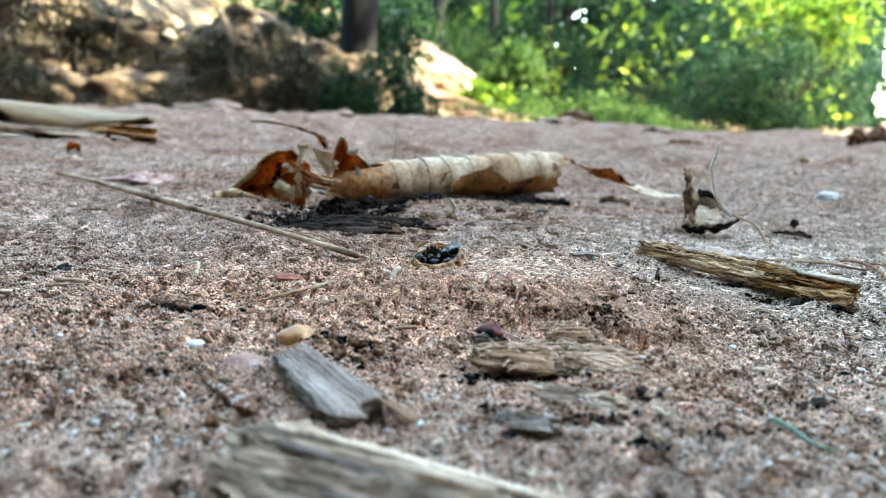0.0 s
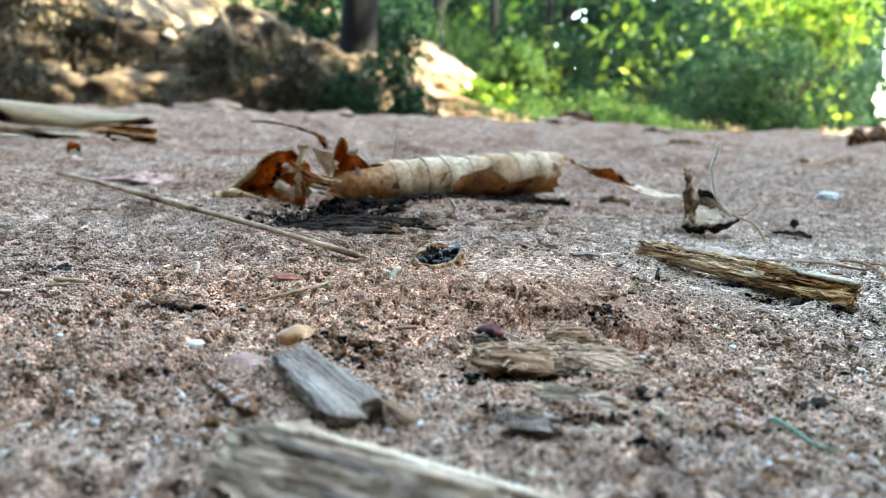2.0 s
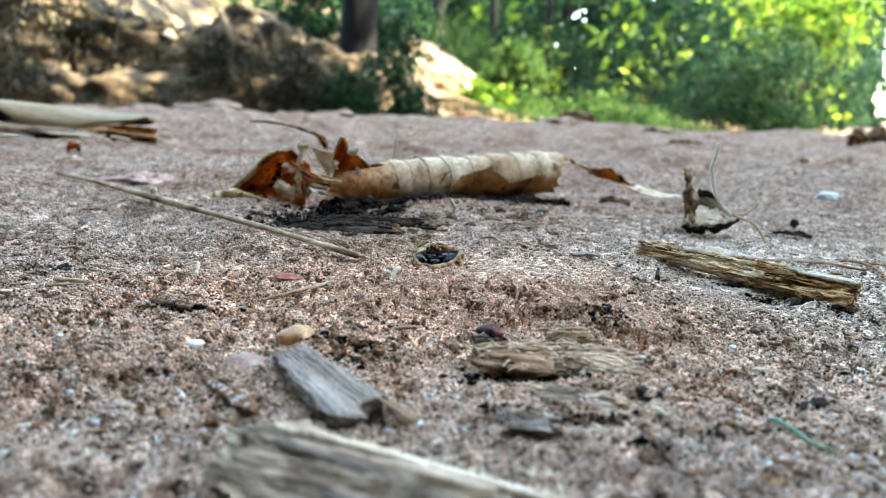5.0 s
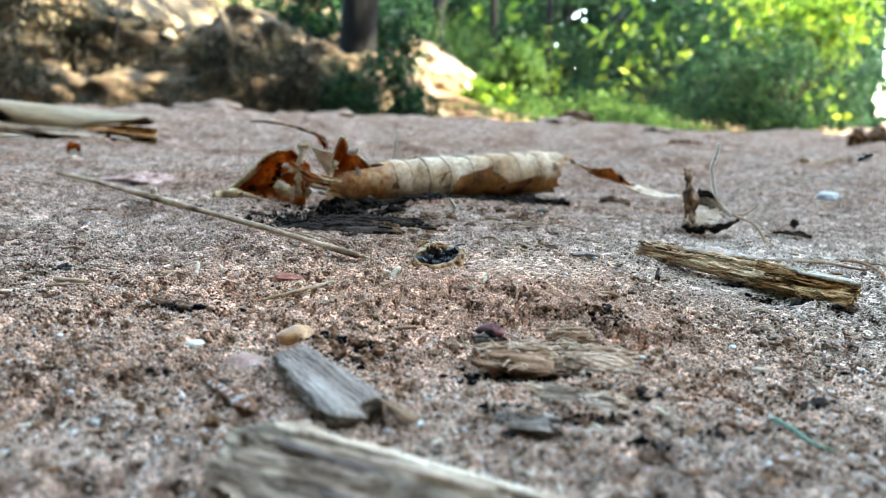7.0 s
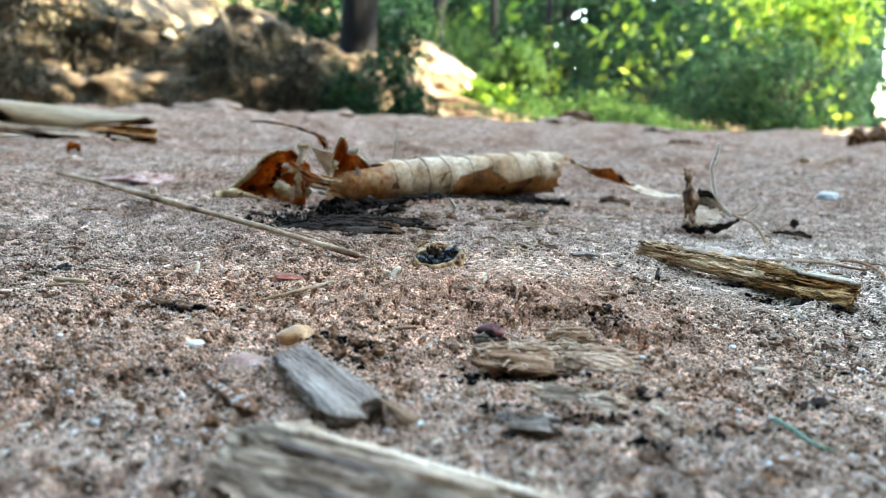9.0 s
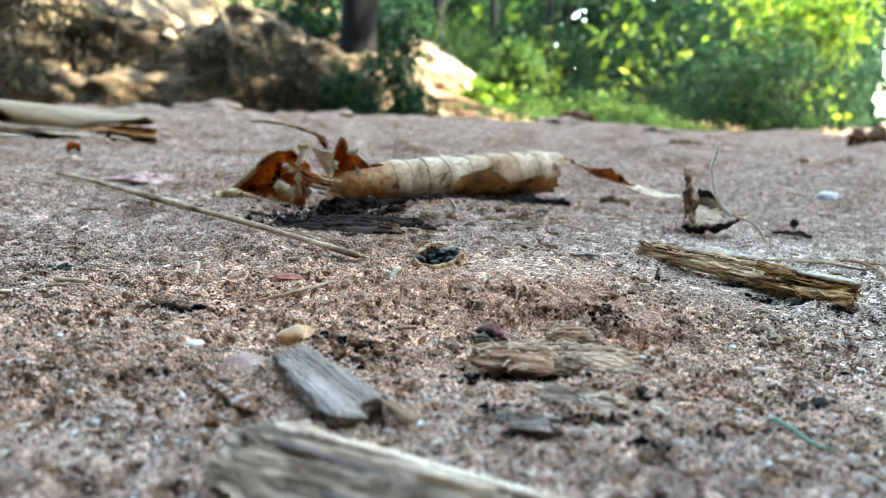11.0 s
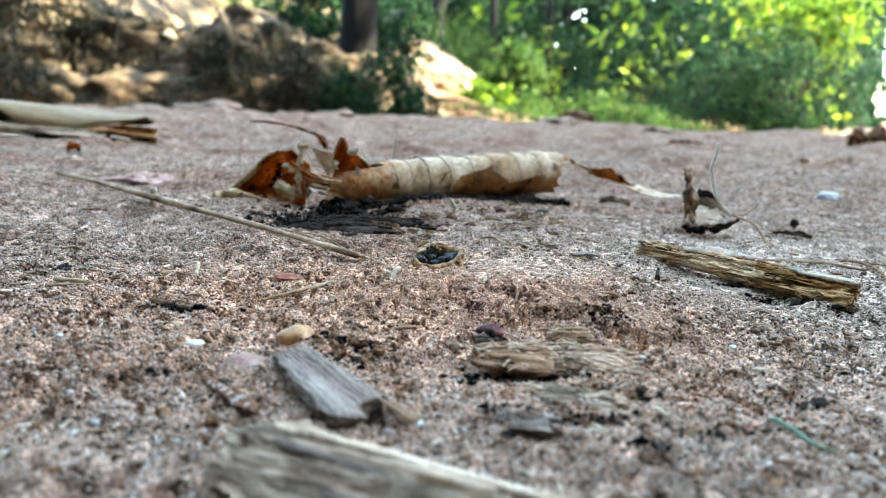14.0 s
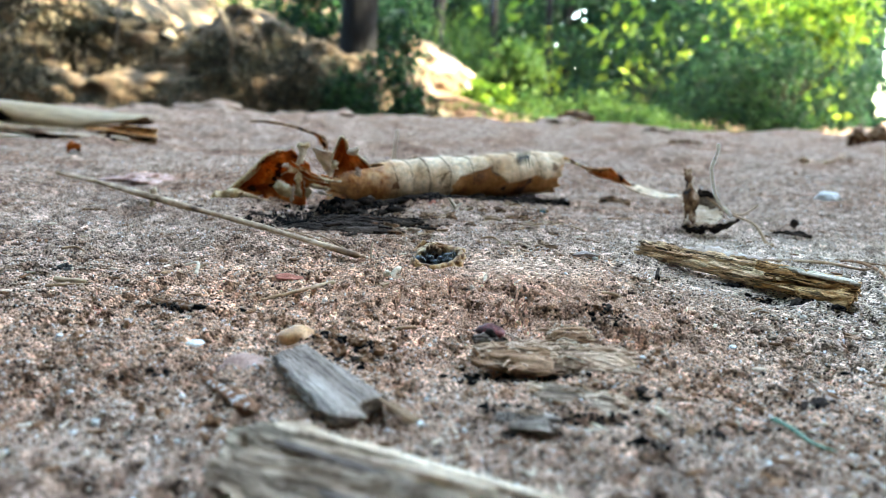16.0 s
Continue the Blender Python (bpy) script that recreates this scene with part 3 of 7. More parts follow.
def sheet(name, surface, rows, cols, thick):
    """A thin closed sheet: surface(u, v) gives points for arrays u, v in 0..1."""
    u, v = np.meshgrid(np.linspace(0, 1, cols), np.linspace(0, 1, rows))
    p = surface(u, v)
    du, dv = np.gradient(p, axis=1), np.gradient(p, axis=0)
    n = np.cross(du, dv)
    n /= np.linalg.norm(n, axis=2, keepdims=True) + 1e-12
    top, low = p + n * thick / 2, p - n * thick / 2
    idx = np.arange(rows * cols).reshape(rows, cols)
    a = np.stack([idx[:-1, :-1], idx[:-1, 1:], idx[1:, 1:], idx[1:, :-1]], -1).reshape(-1, 4)
    off = rows * cols
    rim = np.concatenate([idx[0, :], idx[1:, -1], idx[-1, -2::-1], idx[-2:0:-1, 0]])
    nxt = np.roll(rim, -1)
    sides = np.stack([rim, rim + off, nxt + off, nxt], -1)
    faces = np.concatenate([a, a[:, ::-1] + off, sides])
    return raw_mesh(name, np.concatenate([top.reshape(-1, 3), low.reshape(-1, 3)]), faces)


def curve_points(points, n):
    """n points on a smooth curve through the given ones."""
    p = np.asarray(points, float)
    p = np.vstack([2 * p[0] - p[1], p, 2 * p[-1] - p[-2]])
    t = np.linspace(0, len(p) - 3 - 1e-9, n)
    i, f = t.astype(int), (t - t.astype(int))[:, None]
    a, b, c, d = p[i], p[i + 1], p[i + 2], p[i + 3]
    return 0.5 * (2 * b + (c - a) * f + (2 * a - 5 * b + 4 * c - d) * f ** 2 + (3 * b - a - 3 * c + d) * f ** 3)


def strand(name, points, radius, seed=0, n=40, sides=10, taper=(1.0, 0.6), rough=0.12, flat=1.0):
    """A stem through the points (millimetres), with knots and tapering ends."""
    c = curve_points(points, n) / 1000.0
    tangent = np.gradient(c, axis=0)
    tangent /= np.linalg.norm(tangent, axis=1, keepdims=True) + 1e-12
    up = np.array([0.05, 0.1, 1.0])
    side = np.cross(tangent, up)
    side /= np.linalg.norm(side, axis=1, keepdims=True) + 1e-12
    upn = np.cross(side, tangent)
    ang = np.linspace(0, 2 * np.pi, sides, endpoint=False)
    s = np.linspace(0, 1, n)[:, None]
    r = radius / 1000.0 * (taper[0] + (taper[1] - taper[0]) * s)
    r = r * (1 + rough * wave(s * 9 + seed * 3.1, np.cos(ang)[None] * 1.2 + seed, seed) + rough * wave(s * 2.5 + 7, ang[None] * 0, seed + 3))
    r[0], r[-1] = r[0] * 0.35, r[-1] * 0.2
    pts = c[:, None] + r[..., None] * (np.cos(ang)[None, :, None] * side[:, None] + flat * np.sin(ang)[None, :, None] * upn[:, None])
    return grid_mesh(name, pts, closed=True)


def fibrous(name, length, width, height, seed=0, ridges=14, jag=0.10, n=60, sides=88, taper=(0.8, 1.0), slant=0.0, groove=0.16, bow=0.0):
    """A split slab of wood along x: fibres as ridges on it, sides split, ends ragged; metres."""
    ang = np.linspace(0, 2 * np.pi, sides, endpoint=False)
    s = np.linspace(0, 1, n)[:, None]
    k = (np.abs(np.cos(ang)) ** 5 + np.abs(np.sin(ang)) ** 5) ** -0.2
    cy, cz = (k * np.cos(ang))[None], (k * np.sin(ang))[None]
    w = taper[0] + (taper[1] - taper[0]) * s + 0.07 * wave(s * 3.3 + seed, s * 0 + seed, seed + 5)
    y = width / 2 * w * cy
    row = y / width * ridges
    fibre = wave(row + 0.5 * wave(s * 2.2, row * 0.3, seed), s * 1.3 + seed, seed + 3) + 0.6 * wave(row * 2.6, s * 4 + seed, seed + 4) + 0.5 * wave(row * 0.35, s * 2.2, seed + 6)
    z = height / 2 * cz * (1 + 0.10 * wave(s * 2.7 + 3, s * 0, seed + 7)) + height * groove * fibre * np.sign(cz) * np.clip(np.abs(cz) * 1.6, 0, 1)
    z = z + bow * (np.sin(s * np.pi) - 0.5)
    y = y * (1 + 0.05 * wave(s * 9, cz * 2.5, seed + 8)) + width * 0.03 * wave(s * 16, cz * 3, seed + 9)
    e0 = length * jag * (wave(row * 0.45, row * 0, seed + 1) + 0.6 * wave(row * 1.4, row * 0, seed + 11)) + slant * y
    e1 = length * jag * (wave(row * 0.45 + 9, row * 0, seed + 2) + 0.6 * wave(row * 1.4, row * 0, seed + 12)) + slant * y
    x = -length / 2 + s * length + e0 * (1 - s) ** 4 + e1 * s ** 4
    cap = np.ones((n, 1))
    cap[0], cap[1], cap[-1], cap[-2] = 0.02, 0.94, 0.02, 0.94
    x[0], x[-1] = x[1] * 1.0 - length * 0.002, x[-2] + length * 0.002
    return grid_mesh(name, np.stack([x, y * cap, z * cap], -1), closed=True)


def rotten_log(name, length, r0, r1, seed=0, n=200, sides=96, squash=0.9, jag=0.05):
    """A crumbling round stick along x with deep long splits, metres."""
    ang = np.linspace(-math.pi / 2, 1.5 * math.pi, sides, endpoint=False)[None]
    s = np.linspace(0, 1, n)[:, None]
    k = length / 0.04
    drift = 0.35 * wave(s * 5 * k, ang * 0 + seed, seed)
    split = np.abs(wave(ang * 1.5 + drift, s * 3.2 * k + seed, seed + 1))
    fine = np.abs(wave(ang * 3.6 + drift, s * 5.5 * k + seed, seed + 2))
    r = (r0 + (r1 - r0) * s) * (1 + 0.10 * wave(s * 3 * k, np.cos(ang) * 1.3, seed + 3))
    cut = 0.48 * (1 - smooth(0.0, 0.15, split)) + 0.20 * (1 - smooth(0.0, 0.22, fine))
    plates = 0.16 * np.sign(wave(ang * 2.2 + drift, s * 7 * k, seed + 7)) * smooth(0.05, 0.2, np.abs(wave(ang * 2.2 + drift, s * 7 * k, seed + 7)))
    r = r * (1 - cut + plates + 0.10 * wave(ang * 5, s * 34 * k, seed + 4) + 0.05 * wave(ang * 9, s * 80 * k, seed + 5))
    e0 = length * jag * (wave(ang * 1.4, ang * 0, seed + 6) + 0.7 * wave(ang * 4, ang * 0, seed + 8))
    e1 = length * jag * (wave(ang * 1.4, ang * 0 + 5, seed + 9) + 0.7 * wave(ang * 4, ang * 0 + 5, seed + 10))
    x = -length / 2 + s * length + e0 * (1 - s) ** 6 + e1 * s ** 6
    cap = np.ones((n, 1))
    cap[0], cap[1], cap[-1], cap[-2] = 0.05, 0.75, 0.05, 0.75
    x = x + 0 * ang
    x[0], x[-1] = np.mean(x[2]), np.mean(x[-3])
    x[1], x[-2] = x[2] * 0.98 + x[1] * 0.02, x[-3] * 0.98 + x[-2] * 0.02
    return grid_mesh(name, np.stack([x, r * cap * np.cos(ang), squash * r * cap * np.sin(ang)], -1), closed=True)


def shredded(name, length, width, height, seed=0, edge=0.3, thick=0.0006):
    """A flake of shredded rotten wood: matted fibres along x, ragged all round; metres."""
    def matted(u, v):
        a, b = u * length / 0.010, v * width / 0.0045
        flow = 0.6 * wave(a * 1.2, b * 0.6, seed)
        fibres = 0.55 * wave(a * 0.9, b * 2.2 + flow, seed + 1) + 0.40 * wave(a * 1.7, b * 5.5 + flow * 2, seed + 2) + 0.28 * wave(a * 3.2, b * 12 + flow * 4, seed + 3) + 0.16 * wave(a * 9, b * 16, seed + 4)
        gap = 1 - smooth(0.0, 0.10, np.abs(wave(a * 0.8 + 3, b * 1.9 + flow, seed + 5)))
        rim = smooth(0, edge, v) * smooth(0, edge, 1 - v) * smooth(0, edge * 0.5, u) * smooth(0, edge * 0.5, 1 - u)
        z = height * (rim * (0.62 + 0.42 * fibres - 0.5 * gap) - 0.12)
        frayed = (wave(b * 1.1, b * 0, seed + 6) + 0.8 * wave(b * 3.3, b * 0, seed + 7) + 0.5 * wave(b * 9, b * 0, seed + 8)) * 0.11 * length
        x = (u - 0.5) * length + frayed * (2 * u - 1) ** 3 + 0.012 * length * wave(b * 6, a * 2, seed + 12)
        waist = 1 + 0.22 * wave(a * 0.7, a * 0, seed + 9) + 0.12 * wave(a * 2.3, a * 0, seed + 10) + 0.06 * wave(a * 6, a * 0, seed + 11)
        y = (v - 0.5) * width * waist * (1 - 0.25 * (2 * u - 1) ** 4)
        return np.stack([x, y, z], -1)
    return sheet(name, matted, 80, 120, thick)


def pebble(name, size, seed=0, dents=0.25, level=2):
    bm = bmesh.new()
    bmesh.ops.create_icosphere(bm, subdivisions=level, radius=1.0)
    for v in bm.verts:
        n1 = noise.noise(v.co * 1.3 + Vector((seed * 7.3, seed, 0)))
        n2 = noise.noise(v.co * 3.4 + Vector((seed, 3.1 * seed, 2)))
        v.co *= 1 + dents * n1 * 1.3 + dents * 0.5 * n2
        v.co = Vector((v.co.x * size[0] / 2, v.co.y * size[1] / 2, v.co.z * size[2] / 2))
    return bm


def many(name, shape_v, shape_f, places, sizes, turns, jitter=0.25, flat=True):
    """One mesh of many small bodies, each one turned and dented its own way."""
    rng = np.random.default_rng(5)
    n, k = len(places), len(shape_v)
    v = shape_v[None] * (1 + jitter * rng.uniform(-1, 1, (n, k, 1))) * sizes[:, None, :]
    ca, sa = np.cos(turns[:, 0])[:, None], np.sin(turns[:, 0])[:, None]
    cb, sb = np.cos(turns[:, 1])[:, None], np.sin(turns[:, 1])[:, None]
    x, y, z = v[..., 0], v[..., 1], v[..., 2]
    y, z = y * cb - z * sb, y * sb + z * cb
    x, y = x * ca - y * sa, x * sa + y * ca
    v = np.stack([x, y, z], -1) + places[:, None, :]
    f = (shape_f[None] + (np.arange(n) * k)[:, None, None]).reshape(-1, shape_f.shape[1])
    return raw_mesh(name, v.reshape(-1, 3), f, flat)


def ico(level):
    bm = bmesh.new()
    bmesh.ops.create_icosphere(bm, subdivisions=level, radius=0.5)
    v = np.array([p.co for p in bm.verts])
    f = np.array([[q.index for q in p.verts] for p in bm.faces])
    bm.free()
    return v, f


# ---------------------------------------------------------------- ground
def build_ground():
    rows = np.concatenate([-np.geomspace(400, 0.05, 22), np.linspace(-0.03, 0.04, 8), np.geomspace(0.046, 0.0848, 165), np.linspace(0.085, 0.135, 380), np.geomspace(0.1353, 0.17, 90), np.geomspace(0.1706, 0.30, 120), np.geomspace(0.303, 1.9, 170), np.geomspace(1.95, 500, 70)])
    inner = np.linspace(-1, 1, 760)
    inner = 0.45 * inner + 0.55 * inner ** 3
    half = (0.030 + 0.70 * np.abs(rows))[:, None]
    reach = 420.0 / half
    outer = reach ** (np.arange(1, 27)[None] / 26.0)
    x = np.concatenate([-outer[:, ::-1] * half, inner[None] * half, outer * half], 1)
    y = np.broadcast_to(rows[:, None], x.shape)
    pts = np.stack([x, y, soil_height(x, y)], -1)
    return tagged(part("ground", grid_mesh("ground", pts), SOIL), "trodden reddish-brown sandy forest soil with crumbs and pits", "ground", kind="structure")


ground = build_ground()


def scatter(n, near, far, seed, half=0.70):
    rng = np.random.default_rng(seed)
    y = np.exp(rng.uniform(np.log(near), np.log(far), n))
    x = rng.uniform(-half, half, n) * y
    return rng, x, y


def on_crust(x, y, rng):
    """Which grains stay: few lie on the firm pale crust beside the nest, and none in the cracks and pits."""
    off = np.hypot((x - 0.0145) / 0.0165, (y - 0.1345) / 0.0145) + 0.25 * waves(x, y, 0.006, 2, 23)
    return (rng.uniform(0, 1, len(x)) < 0.22 + 0.78 * smooth(0.7, 1.15, off)) & (cracked(x, y) < 0.25) & (pitted(x, y) < 0.2)


def build_grains():
    octa_v = np.array([(1, 0, 0), (-1, 0, 0), (0, 1, 0), (0, -1, 0), (0, 0, 1), (0, 0, -1)], float) * 0.5
    octa_f = np.array([(0, 2, 4), (2, 1, 4), (1, 3, 4), (3, 0, 4), (2, 0, 5), (1, 2, 5), (3, 1, 5), (0, 3, 5)])
    rng, x, y = scatter(90000, 0.060, 0.42, 15)
    dug = np.exp(-(((x - 0.012) / 0.034) ** 2) - (((y - 0.115) / 0.014) ** 2))
    keep = (np.hypot(x + 0.0012, y - 0.1357) > 0.0062) & on_crust(x, y, rng) & (rng.uniform(0, 1, len(x)) > 0.8 * dug)
    x, y = x[keep], y[keep]
    s = np.minimum(np.exp(rng.normal(np.log(0.00028), 0.38, len(x))), 0.0005) * (1 + 0.9 * smooth(0.16, 0.42, y))
    size = s[:, None] * rng.uniform(0.7, 1.3, (len(x), 3))
    turns = rng.uniform(0, 6.28, (len(x), 2))
    places = np.stack([x, y, soil_height(x, y) + size[:, 2] * 0.15], -1)
    pale = rng.uniform(0, 1, len(x)) < smooth(0.9, 0.3, np.hypot((x - 0.085) / 0.075, (y - 0.125) / 0.075) + 0.2 * waves(x, y, 0.02, 2, 24))
    for name, mat, pick, label in (("fine_sand", GRAINS, ~pale, "fine reddish-beige sand strewn over the soil"), ("pale_sand", PALE_GRAINS, pale, "fine pale grey-beige sand strewn beside the stick")):
        me = many(name, octa_v, octa_f, places[pick], size[pick], turns[pick], 0.4, True)
        tagged(part(name, me, mat), label, "sand", kind="stuff")
    # crumbly dug earth on the mound
    rng = np.random.default_rng(16)
    x, y = rng.normal(0.010, 0.022, 30000), rng.normal(0.113, 0.0145, 30000)
    keep = (np.hypot(x + 0.0012, y - 0.1357) > 0.0062) & (y > 0.066) & (y < 0.165) & on_crust(x, y, rng)
    x, y = x[keep], y[keep]
    s = np.minimum(np.exp(rng.normal(np.log(0.00022), 0.40, len(x))), 0.00042)
    size = s[:, None] * rng.uniform(0.7, 1.3, (len(x), 3))
    me = many("dug_crumbs", octa_v, octa_f, np.stack([x, y, soil_height(x, y) + size[:, 2] * 0.2], -1), size, rng.uniform(0, 6.28, (len(x), 2)), 0.45, True)
    tagged(part("dug_crumbs", me, RUSTY_GRAINS), "rusty crumbs of freshly dug earth", "soil", kind="stuff")
    rng, x, y = scatter(11000, 0.052, 0.85, 11)
    keep = np.hypot(x + 0.0012, y - 0.1357) > 0.0068
    x, y = x[keep], y[keep]
    n = len(x)
    s = np.exp(rng.normal(np.log(0.00026), 0.42, n)) * (1 + 1.3 * smooth(0.16, 0.8, y))
    size = s[:, None] * rng.uniform(0.6, 1.3, (n, 3))
    z = soil_height(x, y) + size[:, 2] * 0.22
    v, f = ico(1)
    me = many("sand_grains", v, f, np.stack([x, y, z], -1), size, rng.uniform(0, 6.28, (n, 2)))
    tagged(part("sand_grains", me, GRAINS), "loose rusty, beige and clear sand grains on soil", "sand", kind="stuff")


def build_clods():
    rng, x, y = scatter(7000, 0.055, 0.7, 12)
    patchy = waves(x, y, 0.03, 3, 21) + 1.3 * np.exp(-(((x - 0.0) / 0.05) ** 2) - (((y - 0.095) / 0.028) ** 2)) - 1.6 * np.exp(-(((x - 0.013) / 0.036) ** 2) - (((y - 0.119) / 0.015) ** 2))
    keep = (patchy > 0.62) & (np.hypot(x + 0.0012, y - 0.1357) > 0.0085)
    x, y = x[keep], y[keep]
    n = len(x)
    s = np.exp(rng.normal(np.log(0.00052), 0.45, n)) * (1 + 1.2 * smooth(0.2, 0.7, y))
    size = s[:, None] * rng.uniform(0.65, 1.25, (n, 3))
    z = soil_height(x, y) + size[:, 2] * 0.12
    v, f = ico(2)
    me = many("soil_crumbs", v, f, np.stack([x, y, z], -1), size, rng.uniform(0, 6.28, (n, 2)), jitter=0.42, flat=True)
    tagged(part("soil_crumbs", me, CLOD), "small rusty-brown crumbs of loose soil", "soil", kind="stuff")


def build_fragments():
    """Fine plant litter, too small to be told apart."""
    for name, mat, n, seed, label in (("litter_fibres", FIBRE_PALE, 420, 31, "tiny pale plant fibres strewn over soil"),
                                      ("dark_litter", CLOD_DARK, 1100, 32, "tiny dark bark crumbs strewn over soil")):
        rng, x, y = scatter(n, 0.06, 0.8, seed)
        keep = (np.hypot(x + 0.0012, y - 0.1357) > 0.0085) & (np.hypot((x - 0.012) / 0.036, (y - 0.120) / 0.020) > 1.0)
        x, y = x[keep], y[keep]
        n = len(x)
        ln = np.exp(rng.normal(np.log(0.0017), 0.5, n)) * (1 + 1.0 * smooth(0.2, 0.8, y))
        ln = np.minimum(ln, 0.0027)
        size = np.stack([ln, ln * rng.uniform(0.12, 0.35, n), ln * rng.uniform(0.1, 0.25, n)], -1)
        z = soil_height(x, y) + size[:, 2] * 0.4
        v, f = ico(1)
        turns = np.stack([rng.uniform(0, 6.28, n), rng.normal(0, 0.35, n)], -1)
        me = many(name, v, f, np.stack([x, y, z], -1), size, turns, jitter=0.2)
        tagged(part(name, me, mat), label, "litter", kind="stuff")


def build_humus_shade():
    """Black rotten crumbs painting shade in the hollow under and before the rolled leaf."""
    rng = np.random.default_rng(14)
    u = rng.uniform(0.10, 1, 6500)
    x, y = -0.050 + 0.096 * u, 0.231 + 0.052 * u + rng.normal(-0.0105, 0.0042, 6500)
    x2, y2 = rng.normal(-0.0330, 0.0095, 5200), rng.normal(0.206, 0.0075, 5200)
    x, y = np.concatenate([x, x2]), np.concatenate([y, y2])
    # more black crumbs, for the shade under the far dry leaf
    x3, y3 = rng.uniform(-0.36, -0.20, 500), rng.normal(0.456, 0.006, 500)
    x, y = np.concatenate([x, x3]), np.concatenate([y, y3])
    # clusters blacken the shaded gaps under flakes and stick; a few are dark litter
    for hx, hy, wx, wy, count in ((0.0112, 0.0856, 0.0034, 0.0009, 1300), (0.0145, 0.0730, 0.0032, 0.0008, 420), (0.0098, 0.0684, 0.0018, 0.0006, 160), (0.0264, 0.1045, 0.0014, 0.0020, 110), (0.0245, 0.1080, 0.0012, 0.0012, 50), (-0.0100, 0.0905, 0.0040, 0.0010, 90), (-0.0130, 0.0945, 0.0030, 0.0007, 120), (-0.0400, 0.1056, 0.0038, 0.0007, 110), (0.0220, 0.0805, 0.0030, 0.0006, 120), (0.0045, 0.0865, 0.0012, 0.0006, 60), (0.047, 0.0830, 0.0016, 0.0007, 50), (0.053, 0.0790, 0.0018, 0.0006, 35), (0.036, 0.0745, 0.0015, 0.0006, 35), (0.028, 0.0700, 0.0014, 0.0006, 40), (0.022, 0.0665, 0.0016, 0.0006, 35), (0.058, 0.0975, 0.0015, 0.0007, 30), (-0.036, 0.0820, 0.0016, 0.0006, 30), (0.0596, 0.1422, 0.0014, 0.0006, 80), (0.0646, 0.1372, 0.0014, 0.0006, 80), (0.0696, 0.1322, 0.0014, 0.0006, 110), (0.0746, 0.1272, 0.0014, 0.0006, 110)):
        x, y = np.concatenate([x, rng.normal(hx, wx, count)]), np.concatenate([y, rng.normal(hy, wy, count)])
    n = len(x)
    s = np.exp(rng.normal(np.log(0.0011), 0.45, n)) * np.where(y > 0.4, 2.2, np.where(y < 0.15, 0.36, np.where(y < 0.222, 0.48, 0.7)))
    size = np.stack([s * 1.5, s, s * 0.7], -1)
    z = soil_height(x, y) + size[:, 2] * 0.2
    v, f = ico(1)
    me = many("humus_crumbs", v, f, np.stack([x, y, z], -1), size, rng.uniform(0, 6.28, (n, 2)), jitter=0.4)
    tagged(part("humus_crumbs", me, HUMUS_SHADE), "black plant crumbs, most for shade under leaf, flakes, stick", "humus", kind="stuff")


build_grains()
build_humus_shade()
build_clods()
build_fragments()


# ---------------------------------------------------------------- banks, woods
def build_bank(name, x0, x1, foot, top, back, label, mat, seed, lump):
    """An earth bank along x: foot(x) its front line, top(x) its height; it runs on behind by back metres."""
    u = np.linspace(0, 1, 190)
    face, flat_top = np.linspace(0, 1, 60), np.linspace(0.04, 1, 34)
    x = x0 + (x1 - x0) * u
    f, h = foot(x), top(x)
    zs = np.concatenate([-0.32 + (h[None] + 0.32) * (face[:, None] ** 0.85), h[None] + 0.16 * np.clip(h, 0, 1)[None] * back * flat_top[:, None] ** 0.8])
    ys = np.concatenate([f[None] + 0.34 * face[:, None] ** 1.7, f[None] + 0.34 + back * flat_top[:, None]])
    xs = np.broadcast_to(x[None], zs.shape).copy()
    d = lump * (waves(xs * 1.0, zs * 1.4 + ys * 0.7, 0.34, 5, seed) - 0.6 * smooth(0.1, 0.6, waves(xs, zs + ys, 0.5, 2, seed + 4)))
    ys = ys - d * np.where(np.arange(94)[:, None] < 60, 1.0, 0.25)
    zs = zs + d * 0.45
    return tagged(part(name, grid_mesh(name, np.stack([xs, ys, zs], -1)), mat), label, "bank", kind="structure")


bank = build_bank("earth_bank", -9.0, -0.03, lambda x: 3.35 + 0.12 * np.sin(x * 2.1) - 0.10 * np.clip(-x - 1, 0, 9),
                  lambda x: np.interp(x, [-9, -2.4, -1.95, -1.7, -1.3, -1.05, -0.55, -0.32, -0.16, -0.03], [0.62, 0.54, 0.50, 0.33, 0.33, 0.40, 0.32, 0.20, 0.02, -0.32]),
                  4.0, "eroded orange earth bank with roots and shaded hollows", BANK_EARTH, 41, 0.12)
# the palest stops put hot sun spots into the earth's colour
SANDY = material("sun_patched_earth", [(0.3, (0.10, 0.058, 0.033)), (0.48, (0.22, 0.135, 0.085)), (0.60, (0.45, 0.34, 0.25)), (0.75, (0.62, 0.50, 0.39))], 0.3, rough=0.9, relief=0.6)
slope = build_bank("sandy_slope", -4.6, 1.30, lambda x: 6.6 + 0.0 * x,
                   lambda x: np.interp(x, [-4.6, -3.2, -2.3, -1.5, -0.9, -0.35, 0.05, 0.4, 0.8, 1.3], [1.25, 1.25, 1.1, 0.8, 0.66, 0.52, 0.36, 0.16, 0.0, -0.32]),
                   3.0, "bare sandy slope of orange earth with painted sun patches", SANDY, 43, 0.06)

